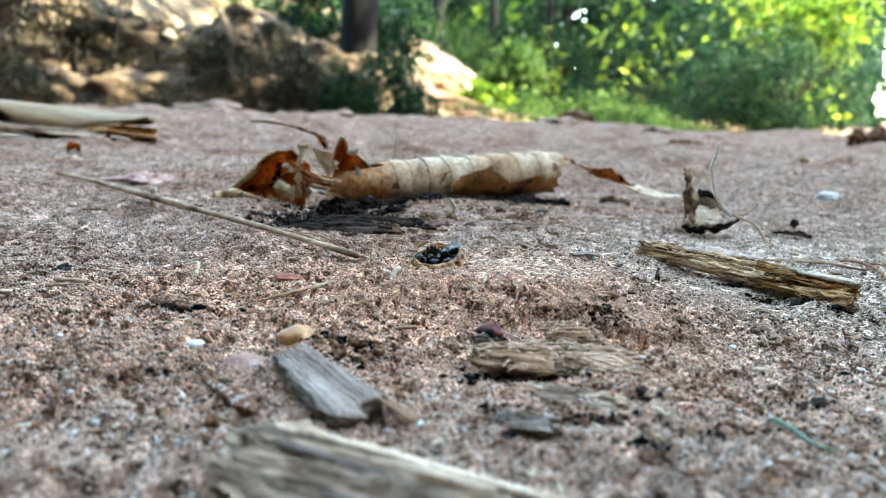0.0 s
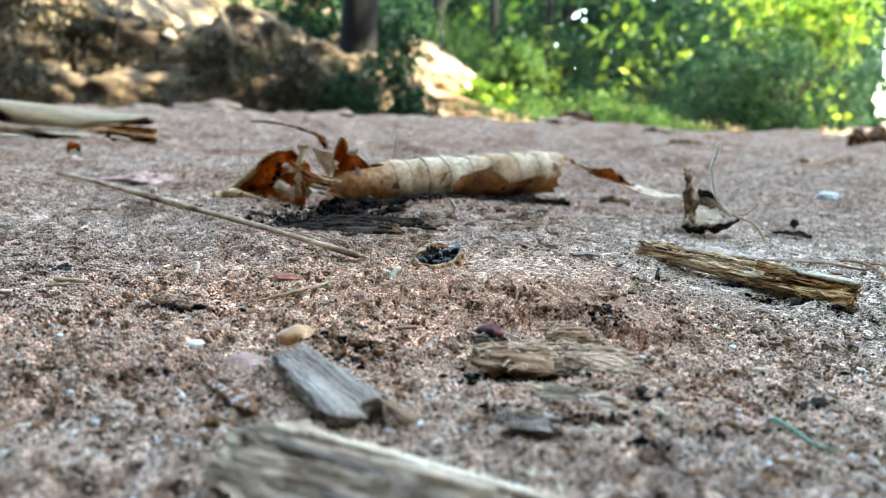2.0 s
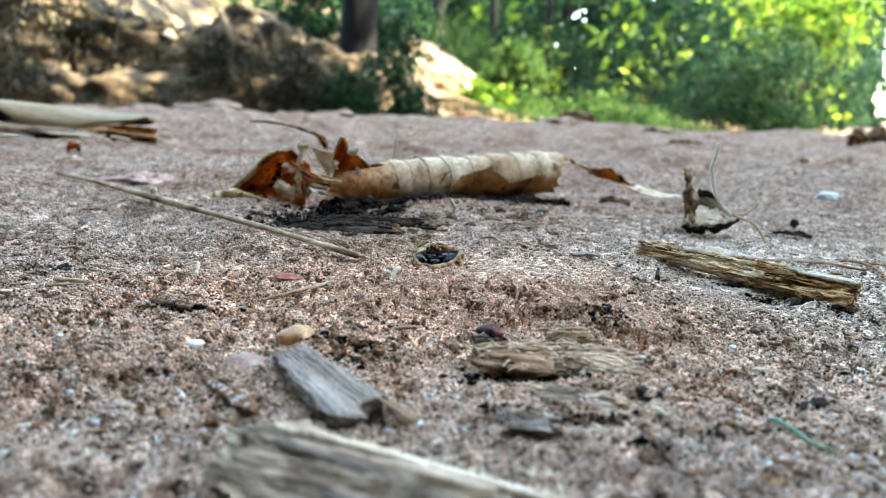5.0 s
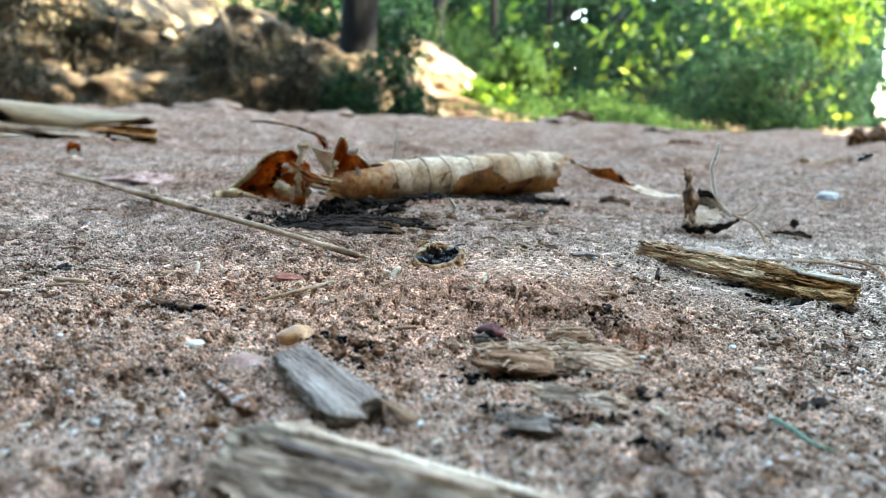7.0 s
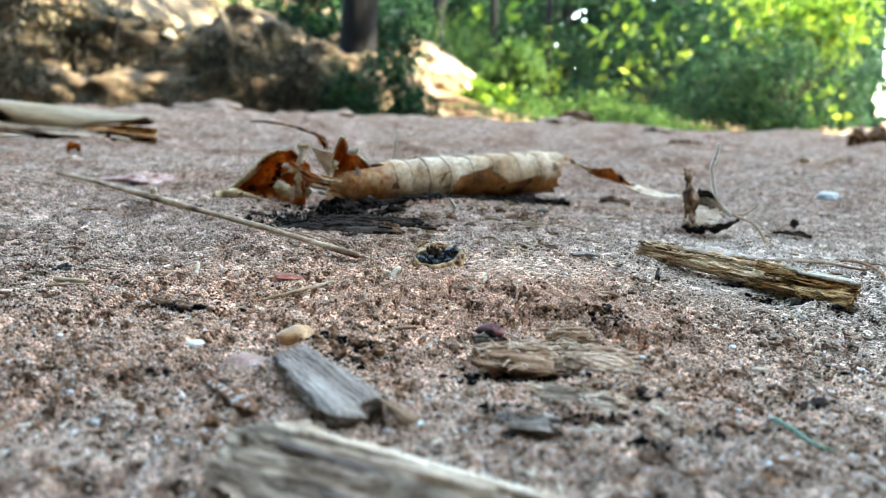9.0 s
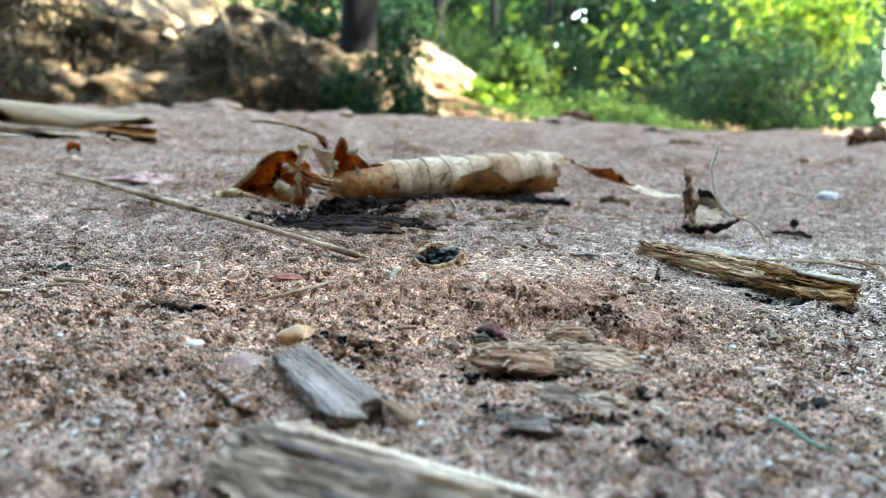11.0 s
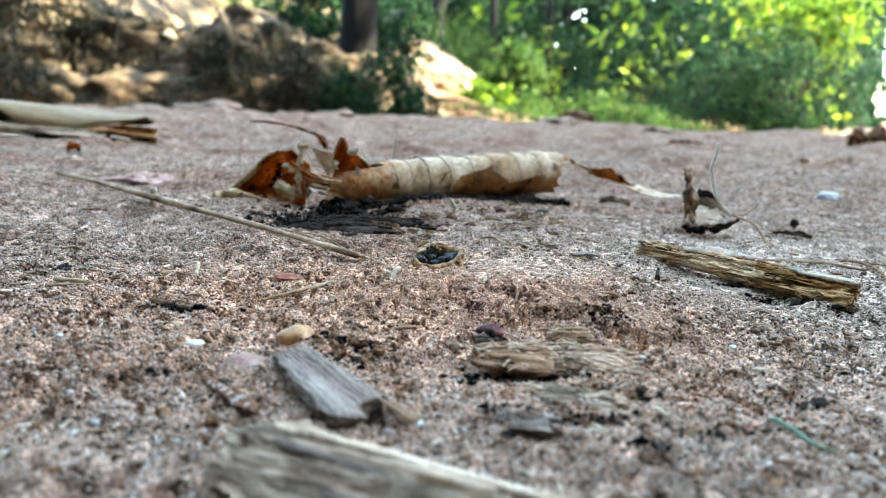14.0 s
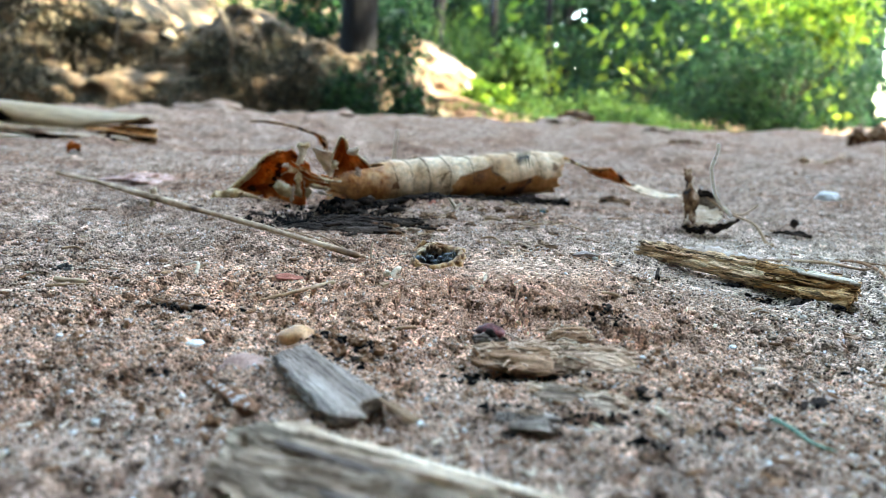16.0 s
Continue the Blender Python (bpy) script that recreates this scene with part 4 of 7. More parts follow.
# added darker ridge that stands in for the shaded foot of the slope
SHADED_FOOT = material("shaded_foot_earth", [(0.3, (0.045, 0.028, 0.017)), (0.5, (0.10, 0.060, 0.036)), (0.8, (0.19, 0.12, 0.075))], 0.2, rough=0.9, relief=0.6)
berm = build_bank("shaded_foot_ridge", -0.75, 0.95, lambda x: 4.75 + 0.1 * np.sin(x * 3),
                  lambda x: np.interp(x, [-0.75, -0.5, -0.22, 0.05, 0.28, 0.55, 0.95], [-0.05, 0.02, 0.05, 0.06, 0.0, -0.08, -0.32]),
                  0.5, "low brown ridge added for the slope's shaded foot", SHADED_FOOT, 47, 0.05)


def leaf_cloud(name, centre, radii, n, size, seed, clumps=40, rough_edge=0.5):
    """Leaves as folded diamonds, gathered in clumps inside an uneven body."""
    rng = np.random.default_rng(seed)
    d = rng.normal(0, 1, (clumps, 3))
    d /= np.linalg.norm(d, axis=1, keepdims=True)
    c = d * (rng.uniform(0.25, 1.0, (clumps, 1)) ** 0.5) * (1 + rough_edge * rng.uniform(-0.5, 0.35, (clumps, 1)))
    which = rng.integers(0, clumps, n)
    p = (c[which] + rng.normal(0, 0.17, (n, 3))) * np.asarray(radii) + np.asarray(centre)
    p[:, 2] = np.maximum(p[:, 2], -0.22 + size * 0.5 * rng.uniform(0, 1, n))
    return leaves_at(name, p, size, rng)


def leaves_at(name, p, size, rng):
    n = len(p)
    ax = rng.normal(0, 1, (n, 3))
    ax[:, 2] -= 0.5
    ax /= np.linalg.norm(ax, axis=1, keepdims=True)
    b = np.cross(ax, rng.normal(0, 1, (n, 3)))
    b /= np.linalg.norm(b, axis=1, keepdims=True) + 1e-9
    nn = np.cross(ax, b)
    s = (size * np.clip(np.exp(rng.normal(0, 0.3, n)), 0.5, 1.4))[:, None]
    quad = np.stack([p - ax * s * 0.5, p + b * s * 0.24 + nn * s * 0.07, p + ax * s * 0.5, p - b * s * 0.24 + nn * s * 0.07], 1)
    base = np.arange(n)[:, None] * 4
    faces = np.concatenate([base + [0, 1, 2], base + [0, 2, 3]], 0)
    return raw_mesh(name, quad.reshape(-1, 3), faces, True)


def build_tree(x, y, height, radius, crown, leaves, size, bark, foliage, seed, label, lean=(0, 0), crown_up=0.72, clumps=40):
    """A tapered trunk with limbs, and a crown of clumped leaves."""
    base_z = ground_at(x, y) - 0.05
    t = thing("tree", label, "tree", (x, y, base_z), group="forest trees")
    rng = np.random.default_rng(seed)
    mid = [(0, 0, 0)] + [(lean[0] * k + rng.normal(0, radius * 0.5), lean[1] * k + rng.normal(0, radius * 0.5), height * k) for k in (0.25, 0.5, 0.75, 0.95)]
    mid = [tuple(c * 1000 for c in m) for m in mid]
    part("trunk", strand("trunk", mid, radius * 1000, seed, 36, 14, (1.25, 0.35), 0.14), bark, t)
    head = np.array([lean[0] * crown_up, lean[1] * crown_up, height * crown_up])
    for k in range(5):
        a = rng.uniform(0, 6.28)
        start = np.array([lean[0] * 0.5, lean[1] * 0.5, height * (crown_up - 0.18 + 0.05 * k)])
        end = head + np.array([math.cos(a) * crown[0] * 0.6, math.sin(a) * crown[1] * 0.6, rng.uniform(-0.1, 0.5) * crown[2]])
        bend = (start + end) / 2 + np.array([0, 0, 0.12 * crown[2]])
        part("limb", strand("limb", [start * 1000, bend * 1000, end * 1000], radius * 420, seed + k, 14, 8, (1.0, 0.3)), bark, t)
    part("crown", leaf_cloud("crown", head, crown, leaves, size, seed, clumps), foliage, t)
    return t


def build_bush(x, y, radii, up, leaves, size, foliage, seed, label, clumps=36):
    z = ground_at(x, y)
    b = thing("bush", label, "bush", (x, y, z - 0.03), group="undergrowth")
    rng = np.random.default_rng(seed)
    for k in range(5):
        a, r = rng.uniform(0, 6.28), rng.uniform(0.2, 0.7)
        tip = (math.cos(a) * r * radii[0] * 1000, math.sin(a) * r * radii[1] * 1000, (up + radii[2] * 0.5) * 1000)
        part("stem", strand("stem", [(0, 0, 0), (tip[0] * 0.35, tip[1] * 0.35, tip[2] * 0.55), tip], 14, seed + k, 14, 7, (1.0, 0.4)), TRUNK_PALE, b)
    part("foliage", leaf_cloud("foliage", (0, 0, up), radii, leaves, size, seed, clumps), foliage, b)
    return b


def build_woods():
    dark, pale = "tall forest tree with dark bark and green crown", "slender forest tree with pale bark and green crown"
    for x, y, h, r, bark in ((-0.47, 3.62, 7, 0.075, TRUNK), (-0.30, 11.5, 9, 0.09, TRUNK), (0.62, 10.5, 8, 0.05, TRUNK), (1.35, 10.0, 8, 0.04, TRUNK),
                             (2.05, 13.4, 9, 0.10, TRUNK), (3.5, 15.2, 10, 0.17, TRUNK), (3.9, 15.5, 9, 0.10, TRUNK), (5.0, 15.0, 9, 0.13, TRUNK),
                             (6.0, 15.6, 9, 0.10, TRUNK_PALE), (0.1, 15, 11, 0.16, TRUNK), (1.2, 16, 11, 0.14, TRUNK), (7.4, 13.6, 9, 0.10, TRUNK_PALE),
                             (-2.6, 9.5, 9, 0.13, TRUNK), (-5.5, 8.5, 9, 0.14, TRUNK)):
        k = int(abs(x * 31) + y * 7)
        build_tree(x, y, h, r, (1.7, 1.7, 1.9), 2600, 0.17, bark, FOLIAGE, 100 + k, pale if bark is TRUNK_PALE else dark, (0.3 * math.sin(k), 0.3 * math.cos(k)))
    # trees out of view, added only to block sun and sky light
    shade = "unseen tree added to block sun and sky light"
    build_tree(6.4, -1.6, 8.0, 0.17, (3.6, 3.3, 1.6), 17000, 0.30, TRUNK, FOLIAGE, 211, shade, (-1.7, 0.6), 0.74, 300)
    build_tree(6.2, 3.8, 8.2, 0.14, (2.6, 2.0, 1.2), 600, 0.28, TRUNK, FOLIAGE, 212, shade, (-3.6, -0.5), 0.74, 30)
    build_tree(-4.2, -2.5, 8.0, 0.15, (2.8, 2.8, 1.6), 5200, 0.30, TRUNK, FOLIAGE, 213, shade, (0.9, 0.2), 0.74, 60)
    build_tree(0.6, -6.5, 8.6, 0.18, (3.6, 3.2, 2.4), 9000, 0.32, TRUNK, FOLIAGE, 214, shade, (-0.3, 1.6), 0.62, 90)
    build_tree(-2.2, -3.6, 6.2, 0.12, (2.0, 1.9, 1.5), 4500, 0.26, TRUNK, FOLIAGE, 215, shade, (0.8, 0.9), 0.66, 60)
    build_tree(2.4, -4.2, 6.4, 0.12, (2.0, 1.9, 1.5), 4500, 0.26, TRUNK, FOLIAGE, 216, shade, (-0.4, 1.0), 0.66, 60)
    build_tree(7.0, -6.0, 8.0, 0.16, (3.4, 3.2, 1.7), 9000, 0.32, TRUNK, FOLIAGE, 217, shade, (-1.4, 0.0), 0.76, 120)
    build_tree(10.8, -3.4, 8.2, 0.17, (3.4, 3.0, 1.7), 9000, 0.32, TRUNK, FOLIAGE, 218, shade, (-1.4, 0.2), 0.76, 120)
    build_tree(1.6, -4.6, 8.0, 0.15, (3.0, 2.6, 1.8), 8000, 0.32, TRUNK, FOLIAGE, 219, shade, (-0.8, -0.4), 0.76, 100)
    build_tree(-6.4, 0.2, 7.0, 0.15, (2.4, 2.4, 2.2), 6000, 0.30, TRUNK, FOLIAGE, 220, shade, (0.4, 0.1), 0.62, 80)
    build_tree(7.4, 8.0, 8.2, 0.15, (2.4, 1.7, 1.3), 3400, 0.30, TRUNK, FOLIAGE, 221, shade, (-1.6, 0.0), 0.74, 80)
    # bright bushes hold sunlight in their colour, dark ones shade
    lush = "sunlit yellow-green forest shrub beside the road"
    deep = "dark green shaded forest shrub"
    build_bush(3.00, 6.4, (0.56, 0.6, 0.30), 0.98, 2800, 0.075, FOLIAGE_SUNLIT, 301, lush, 44)
    build_bush(2.45, 5.5, (0.80, 0.4, 0.38), 0.42, 10000, 0.034, FOLIAGE_SHADED, 302, deep)
    build_bush(0.85, 7.6, (0.42, 0.4, 0.55), 0.50, 600, 0.040, FOLIAGE_SUNLIT, 304, lush, 16)
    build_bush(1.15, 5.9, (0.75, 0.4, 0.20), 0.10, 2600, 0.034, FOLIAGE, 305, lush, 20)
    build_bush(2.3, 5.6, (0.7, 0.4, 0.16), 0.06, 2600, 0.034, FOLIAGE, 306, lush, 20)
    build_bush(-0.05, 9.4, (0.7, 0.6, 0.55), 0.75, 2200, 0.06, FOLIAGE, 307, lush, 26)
    build_bush(2.2, 8.6, (1.0, 0.7, 0.8), 0.4, 9000, 0.05, FOLIAGE_SHADED, 308, deep)
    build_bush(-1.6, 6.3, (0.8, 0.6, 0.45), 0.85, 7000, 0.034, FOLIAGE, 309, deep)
    build_bush(-0.75, 6.0, (0.6, 0.5, 0.4), 0.65, 6000, 0.034, FOLIAGE_SHADED, 310, deep)
    build_bush(-0.40, 3.16, (0.27, 0.14, 0.25), 0.15, 4200, 0.030, FOLIAGE_SHADED, 311, "dark shaded creeper on the bank's end", 24)
    build_bush(-0.85, 3.24, (0.45, 0.14, 0.20), 0.32, 6500, 0.016, CREEPER_SHADED, 312, "dark shaded creeper on the bank's edge", 26)
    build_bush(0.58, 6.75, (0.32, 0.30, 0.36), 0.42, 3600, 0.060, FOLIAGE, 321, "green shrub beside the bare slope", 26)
    build_bush(-0.62, 3.9, (0.42, 0.25, 0.30), 0.50, 4200, 0.045, FOLIAGE_SHADED, 322, "dark green shrub round the trunk on the bank", 30)
    build_bush(-1.95, 3.75, (0.50, 0.20, 0.14), 0.52, 4200, 0.030, CREEPER_SHADED, 323, "dull shaded creeper along the bank's crest", 26)
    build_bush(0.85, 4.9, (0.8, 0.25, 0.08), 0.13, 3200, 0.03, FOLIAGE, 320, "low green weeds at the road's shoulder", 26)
    build_bush(0.32, 6.3, (0.22, 0.2, 0.22), 0.16, 320, 0.09, FOLIAGE_SUNLIT, 313, lush, 12)
    build_bush(0.20, 6.30, (0.22, 0.15, 0.20), 0.14, 520, 0.07, FOLIAGE_SUNLIT, 314, lush, 10)
    build_bush(-0.72, 3.78, (0.40, 0.18, 0.13), 0.42, 4200, 0.018, CREEPER_SHADED, 315, "dark shaded creeper on the bank's crest", 30)
    build_bush(-1.95, 3.05, (0.28, 0.14, 0.20), 0.24, 3000, 0.018, CREEPER_SHADED, 317, "dark shaded creeper over the bank's hollow", 24)
    build_bush(-1.15, 3.18, (0.2, 0.1, 0.2), 0.12, 1400, 0.016, CREEPER_SHADED, 319, "dark shaded creeper at the bank's foot", 16)
    build_bush(-1.6, 3.1, (0.5, 0.12, 0.10), 0.10, 3000, 0.016, CREEPER_SHADED, 316, "dark shaded creeper at the bank's foot", 30)
    # dark shrubs added to stand for shade on the bank's bright top
    build_bush(-0.80, 4.15, (0.30, 0.16, 0.085), 0.42, 3000, 0.020, FOLIAGE_SHADED, 321, "dark shrub added as shade over the bank's lit top", 30)
    build_bush(-0.40, 4.25, (0.17, 0.12, 0.10), 0.36, 2400, 0.018, FOLIAGE_SHADED, 322, "dark shrub added as shade over the bank's lit top", 24)
    build_bush(-0.30, 4.45, (0.11, 0.10, 0.14), 0.16, 1800, 0.018, FOLIAGE_SHADED, 323, "dark shrub added as shade over the bank's lit top", 20)
    rng = np.random.default_rng(77)
    n = 75000
    a = rng.uniform(0, 2 * np.pi, n)
    r = rng.uniform(17, 33, n)
    z = rng.uniform(-0.2, 1, n) * (8 + 3.0 * np.sin(a * 7) + 1.5 * np.sin(a * 17 + 1)) * rng.uniform(0.5, 1, n)
    p = np.stack([np.sin(a) * r, np.cos(a) * r, np.maximum(z, 0)], -1)
    # the bright gap where the road leaves the woods
    gap = np.abs(a - 0.585) < 0.060
    p = p[~(gap & (rng.uniform(0, 1, n) < 0.97))]
    tagged(part("far_woods", leaves_at("far_woods", p, 0.75, rng), FOLIAGE_SHADED), "dense green forest foliage all round", "woods", kind="stuff")
    n = 70000
    a = rng.uniform(-0.35, 0.522, n)
    r = rng.uniform(12.5, 15.5, n)
    z = rng.uniform(-0.1, 1, n) * 2.6
    p = np.stack([np.sin(a) * r, np.cos(a) * r, np.maximum(z, -0.1)], -1)
    lumpy = waves(a * 20, z * 2.0, 1.0, 3, 61) > -0.55
    tagged(part("forest_understorey", leaves_at("forest_understorey", p[lumpy], 0.10, rng), FOLIAGE_SHADED), "mixed green understorey leaves between trunks", "woods", kind="stuff")
    # foliage close behind the camera and beside, unseen, added to block low sky light
    n = 52000
    a, r, z = rng.uniform(1.55, 4.95, n), rng.uniform(7.0, 12.0, n), rng.uniform(0, 1, n) ** 0.9
    p = np.stack([np.sin(a) * r, np.cos(a) * r, z * (6.2 + 1.2 * np.sin(a * 9) + 0.7 * np.sin(a * 23 + 2))], -1)
    tagged(part("forest_edge", leaves_at("forest_edge", p, 0.50, rng), FOLIAGE_SHADED), "unseen dark green foliage added to block low sky light", "woods", kind="stuff")
    # large leaves in the sunlit tint, added as bright spots between the trunks
    n = 820
    a, r, z = rng.uniform(0.02, 0.50, n), rng.uniform(8.0, 12.5, n), rng.uniform(0.0, 1.0, n) ** 1.2 * 1.9
    keep = waves(a * 14, z * 1.5, 1.0, 2, 62) > 0.05
    p = np.stack([np.sin(a) * r, np.cos(a) * r, z], -1)[keep]
    tagged(part("sunlit_leaves", leaves_at("sunlit_leaves", p, 0.16, rng), FOLIAGE_SUNLIT), "large bright-tinted leaves for sun spots between the trunks", "leaves", kind="stuff")
    # dry leaves lying on the bank
    n = 9000
    x = rng.uniform(-4, 0.0, n)
    h = np.interp(x, [-2.4, -1.95, -1.7, -1.3, -1.05, -0.55, -0.16, 0.06], [0.50, 0.46, 0.29, 0.29, 0.36, 0.26, 0.10, -0.12])
    f = rng.uniform(0, 1, n)
    p = np.stack([x, 3.33 + 0.36 * f, -0.2 + (h + 0.22) * f ** 0.6], -1)
    # a few large leaves added to blur into bright discs of light
    q = p[rng.integers(0, n, 110)] - np.array([0, 0.05, 0])
    tagged(part("bank_leaves", leaves_at("bank_leaves", q, 0.10, rng), DRY_LITTER), "large leaves added for blurred bright discs on the bank", "litter", kind="stuff")
    tagged(part("bank_litter", leaves_at("bank_litter", p, 0.030, rng), DRY_LITTER), "dry brown leaves caught on the bank", "litter", kind="stuff")


build_woods()


ROOT_PALE = material("pale_root_bark", [(0.3, (0.07, 0.055, 0.038)), (0.55, (0.15, 0.12, 0.085)), (0.8, (0.25, 0.21, 0.155))], 0.05, stretch=(1, 1, 0.3), rough=0.85, relief=0.6)


def build_roots():
    rng = np.random.default_rng(88)
    for x, z, ln, r in ((-1.02, 0.34, 0.34, 9), (-0.90, 0.30, 0.30, 7), (-1.55, 0.38, 0.4, 8), (-2.0, 0.3, 0.3, 7), (-0.62, 0.2, 0.28, 8), (-1.25, 0.2, 0.22, 6)):
        root = thing("root", "bare dark root hanging from the earth bank", "root", (x, 3.36, z), group="bank roots")
        pts = [(0, 180, 60), (30, 20, 20), (90 * rng.uniform(-1, 1), -60, -ln * 450), (140 * rng.uniform(-1, 1), -30, -ln * 1000)]
        part("root_stem", strand("root_stem", pts, r * 0.7, int(r), 24, 8, (1.0, 0.4), 0.2), TRUNK, root)
    for x, z, ln, r in ((-0.98, 0.34, 0.36, 11), (-0.84, 0.30, 0.30, 8)):
        root = thing("root", "bare pale root hanging down the earth bank", "root", (x, 3.24, z), group="bank roots")
        pts = [(-90, 160, 30), (-40, 10, 20), (20, -30, -ln * 300), (10, -20, -ln * 600), (110, 0, -ln * 1050)]
        part("root_stem", strand("root_stem", pts, r, int(r), 24, 8, (1.0, 0.6), 0.2), ROOT_PALE, root)


build_roots()


# ---------------------------------------------------------------- the rolled leaf
def ragged(v, seed, amount):
    return amount * (0.6 * wave(np.asarray(v) * 9.0, np.asarray(v) * 0 + seed, seed) + 0.5 * wave(np.asarray(v) * 27.0, np.asarray(v) * 0 + seed, seed + 5) + 0.35 * wave(np.asarray(v) * 70.0, np.asarray(v) * 0, seed + 9))


ROLL_A, ROLL_B = np.array([-45.0, 232.0]), np.array([44.0, 280.0])
ROLL_ORIGIN = np.array([0.0, 250.0, 0.0])


def roll_point(s, theta, r):
    """A point of the roll, in millimetres from its thing: s along, theta in degrees from the front upwards."""
    a = (ROLL_B - ROLL_A) / np.linalg.norm(ROLL_B - ROLL_A)
    front = np.array([a[1], -a[0]])
    mid = ROLL_A + (ROLL_B - ROLL_A) * np.asarray(s)[..., None]
    cz = np.interp(s, [-0.1, 0, 0.2, 0.43, 0.62, 0.9, 1.05], [5.4, 5.6, 5.9, 6.9, 7.7, 9.3, 9.1])
    t = np.radians(theta)
    xy = mid + (r * np.cos(t))[..., None] * front
    return np.concatenate([xy, (cz + r * np.sin(t))[..., None]], -1) - ROLL_ORIGIN


def roll_radius(s, theta):
    base = np.interp(s, [-0.1, 0.0, 0.2, 0.45, 0.6, 0.9, 1.05], [7.3, 7.4, 7.6, 7.9, 7.7, 8.0, 7.6])
    return base * (1 + 0.036 * wave(s * 7, theta / 80.0, 3) + 0.024 * np.sin(s * 66 + 0.3 * np.sin(theta / 50)) + 0.018 * wave(s * 24, theta / 25.0, 4) + 0.010 * wave(s * 60, theta / 14.0, 6))


def build_rolled_leaf():
    leaf = thing("rolled_leaf", "large dry tan leaf rolled into a tube with torn end", "leaf", tuple(ROLL_ORIGIN / 1000))

    def outer(u, v):
        edge = np.interp(u, [0, 0.30, 0.42, 0.47, 0.53, 0.58, 0.63, 0.685, 0.745, 0.80, 0.87, 0.93, 1.0], [-80, -80, -58, -12, 15, 20, 33, 8, -10, -9, 3, -8, -6]) + ragged(u, 2, 5.0) * smooth(0.4, 0.6, u)
        theta = edge + v * (300 - edge)
        start = np.interp(theta, [-95, -45, -12, 0, 10, 22, 40, 60, 72, 98, 135, 300], [0.15, 0.125, 0.09, 0.05, 0.035, 0.05, 0.12, 0.235, 0.235, 0.245, 0.25, 0.25]) + ragged(theta / 120, 6, 0.020)
        stop = np.interp(theta, [-95, 0, 60, 90, 140, 300], [0.93, 0.95, 0.985, 0.99, 0.96, 0.94]) + ragged(theta / 90, 8, 0.012)
        s = start + u * (stop - start)
        r = roll_radius(s, theta) * (1.04 - 0.05 * v)
        return roll_point(s, theta, r) / 1000

    def inner(u, v):
        theta = -120 + 350 * v
        start, stop = np.interp(theta, [-120, -45, -12, 0, 10, 22, 40, 60, 110, 150, 230], [0.17, 0.14, 0.11, 0.06, 0.035, 0.04, 0.11, 0.25, 0.25, 0.14, 0.07]) + ragged(theta / 140, 12, 0.03), 0.955 + ragged(theta / 110, 14, 0.02)
        s = start + u * (stop - start)
        r = roll_radius(s, theta) * (0.975 - 0.09 * v)
        return roll_point(s, theta, r) / 1000

    def lining(u, v):
        x = -38.6 + 13.6 * u + 0.6 * np.sin(v * 4) * (1 - u)
        crest = np.interp(u, [0, 0.06, 0.14, 0.27, 0.36, 0.42, 0.62, 0.85, 1], [13.2, 15.5, 18.6, 22.0, 20.2, 16.8, 15.9, 13.4, 11.4]) + ragged(u, 33, 0.5)
        z = 7.2 + (crest - 7.2) * v
        y = 241.5 - 5.0 * (1 - v) ** 2 - 4.2 * v ** 5 * np.exp(-(((u - 0.26) / 0.2) ** 2)) + 1.4 * np.sin(u * 5) + 0.6 * wave(u * 7, v * 6, 34)
        return (np.stack([x, y, z], -1) - ROLL_ORIGIN) / 1000

    part("lining", sheet("lining", lining, 40, 90, 0.0003), LEAF_RUST, leaf, "rust-brown upright tear with pale edge")
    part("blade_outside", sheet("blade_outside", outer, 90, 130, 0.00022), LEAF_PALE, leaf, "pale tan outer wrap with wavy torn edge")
    part("blade_inside", sheet("blade_inside", inner, 70, 90, 0.0002), LEAF_BROWN, leaf, "rust-brown inner layer")
    for s0, dark in ((0.265, 1), (0.325, 0), (0.385, 1), (0.465, 1), (0.56, 1), (0.655, 0), (0.75, 0), (0.84, 0)):
        th = np.linspace(-55 if s0 < 0.5 else -8, 118, 34)
        s = s0 + 0.016 * np.cos(np.radians(th - 15)) + 0.004 * wave(th / 30, th * 0 + s0 * 9, 4)
        pts = roll_point(s, th, roll_radius(s, th) * 1.05)
        part("vein", strand("vein", pts, 0.15 if dark else 0.11, int(s0 * 100), 40, 6, (0.7, 1.0), 0.2), VEIN, leaf)

    def flap(u, v):
        low_x, low_z = np.interp(u, [0, 0.25, 0.62, 1], [-70.5, -64, -55, -46.5]), np.interp(u, [0, 0.25, 0.62, 1], [3.0, 1.6, -0.2, -0.6])
        top_x, top_z = np.interp(u, [0, 0.25, 0.5, 0.8, 1], [-70.2, -64.5, -58.5, -50.5, -45.2]), np.interp(u, [0, 0.25, 0.5, 0.8, 1], [3.4, 8.4, 14.8, 18.2, 12.5])
        top_z = top_z + ragged(u, 21, 0.8)
        x, z = low_x + (top_x - low_x) * v + ragged(v, 23, 0.7) * smooth(0.8, 1, u), low_z + (top_z - low_z) * v
        y = 231.5 + 5.5 * np.sin(np.pi * v * 0.9) * smooth(0, 0.4, u) - 3.0 * smooth(0.86, 1.0, v) + 1.9 * wave(u * 5, v * 4, 24) + 0.8 * wave(u * 11, v * 9, 25)
        return (np.stack([x, y, z], -1) - ROLL_ORIGIN) / 1000

    part("torn_flap", sheet("torn_flap", flap, 44, 64, 0.0003), LEAF_RUST, leaf, "dark rust-brown torn flap with pale ragged rim")
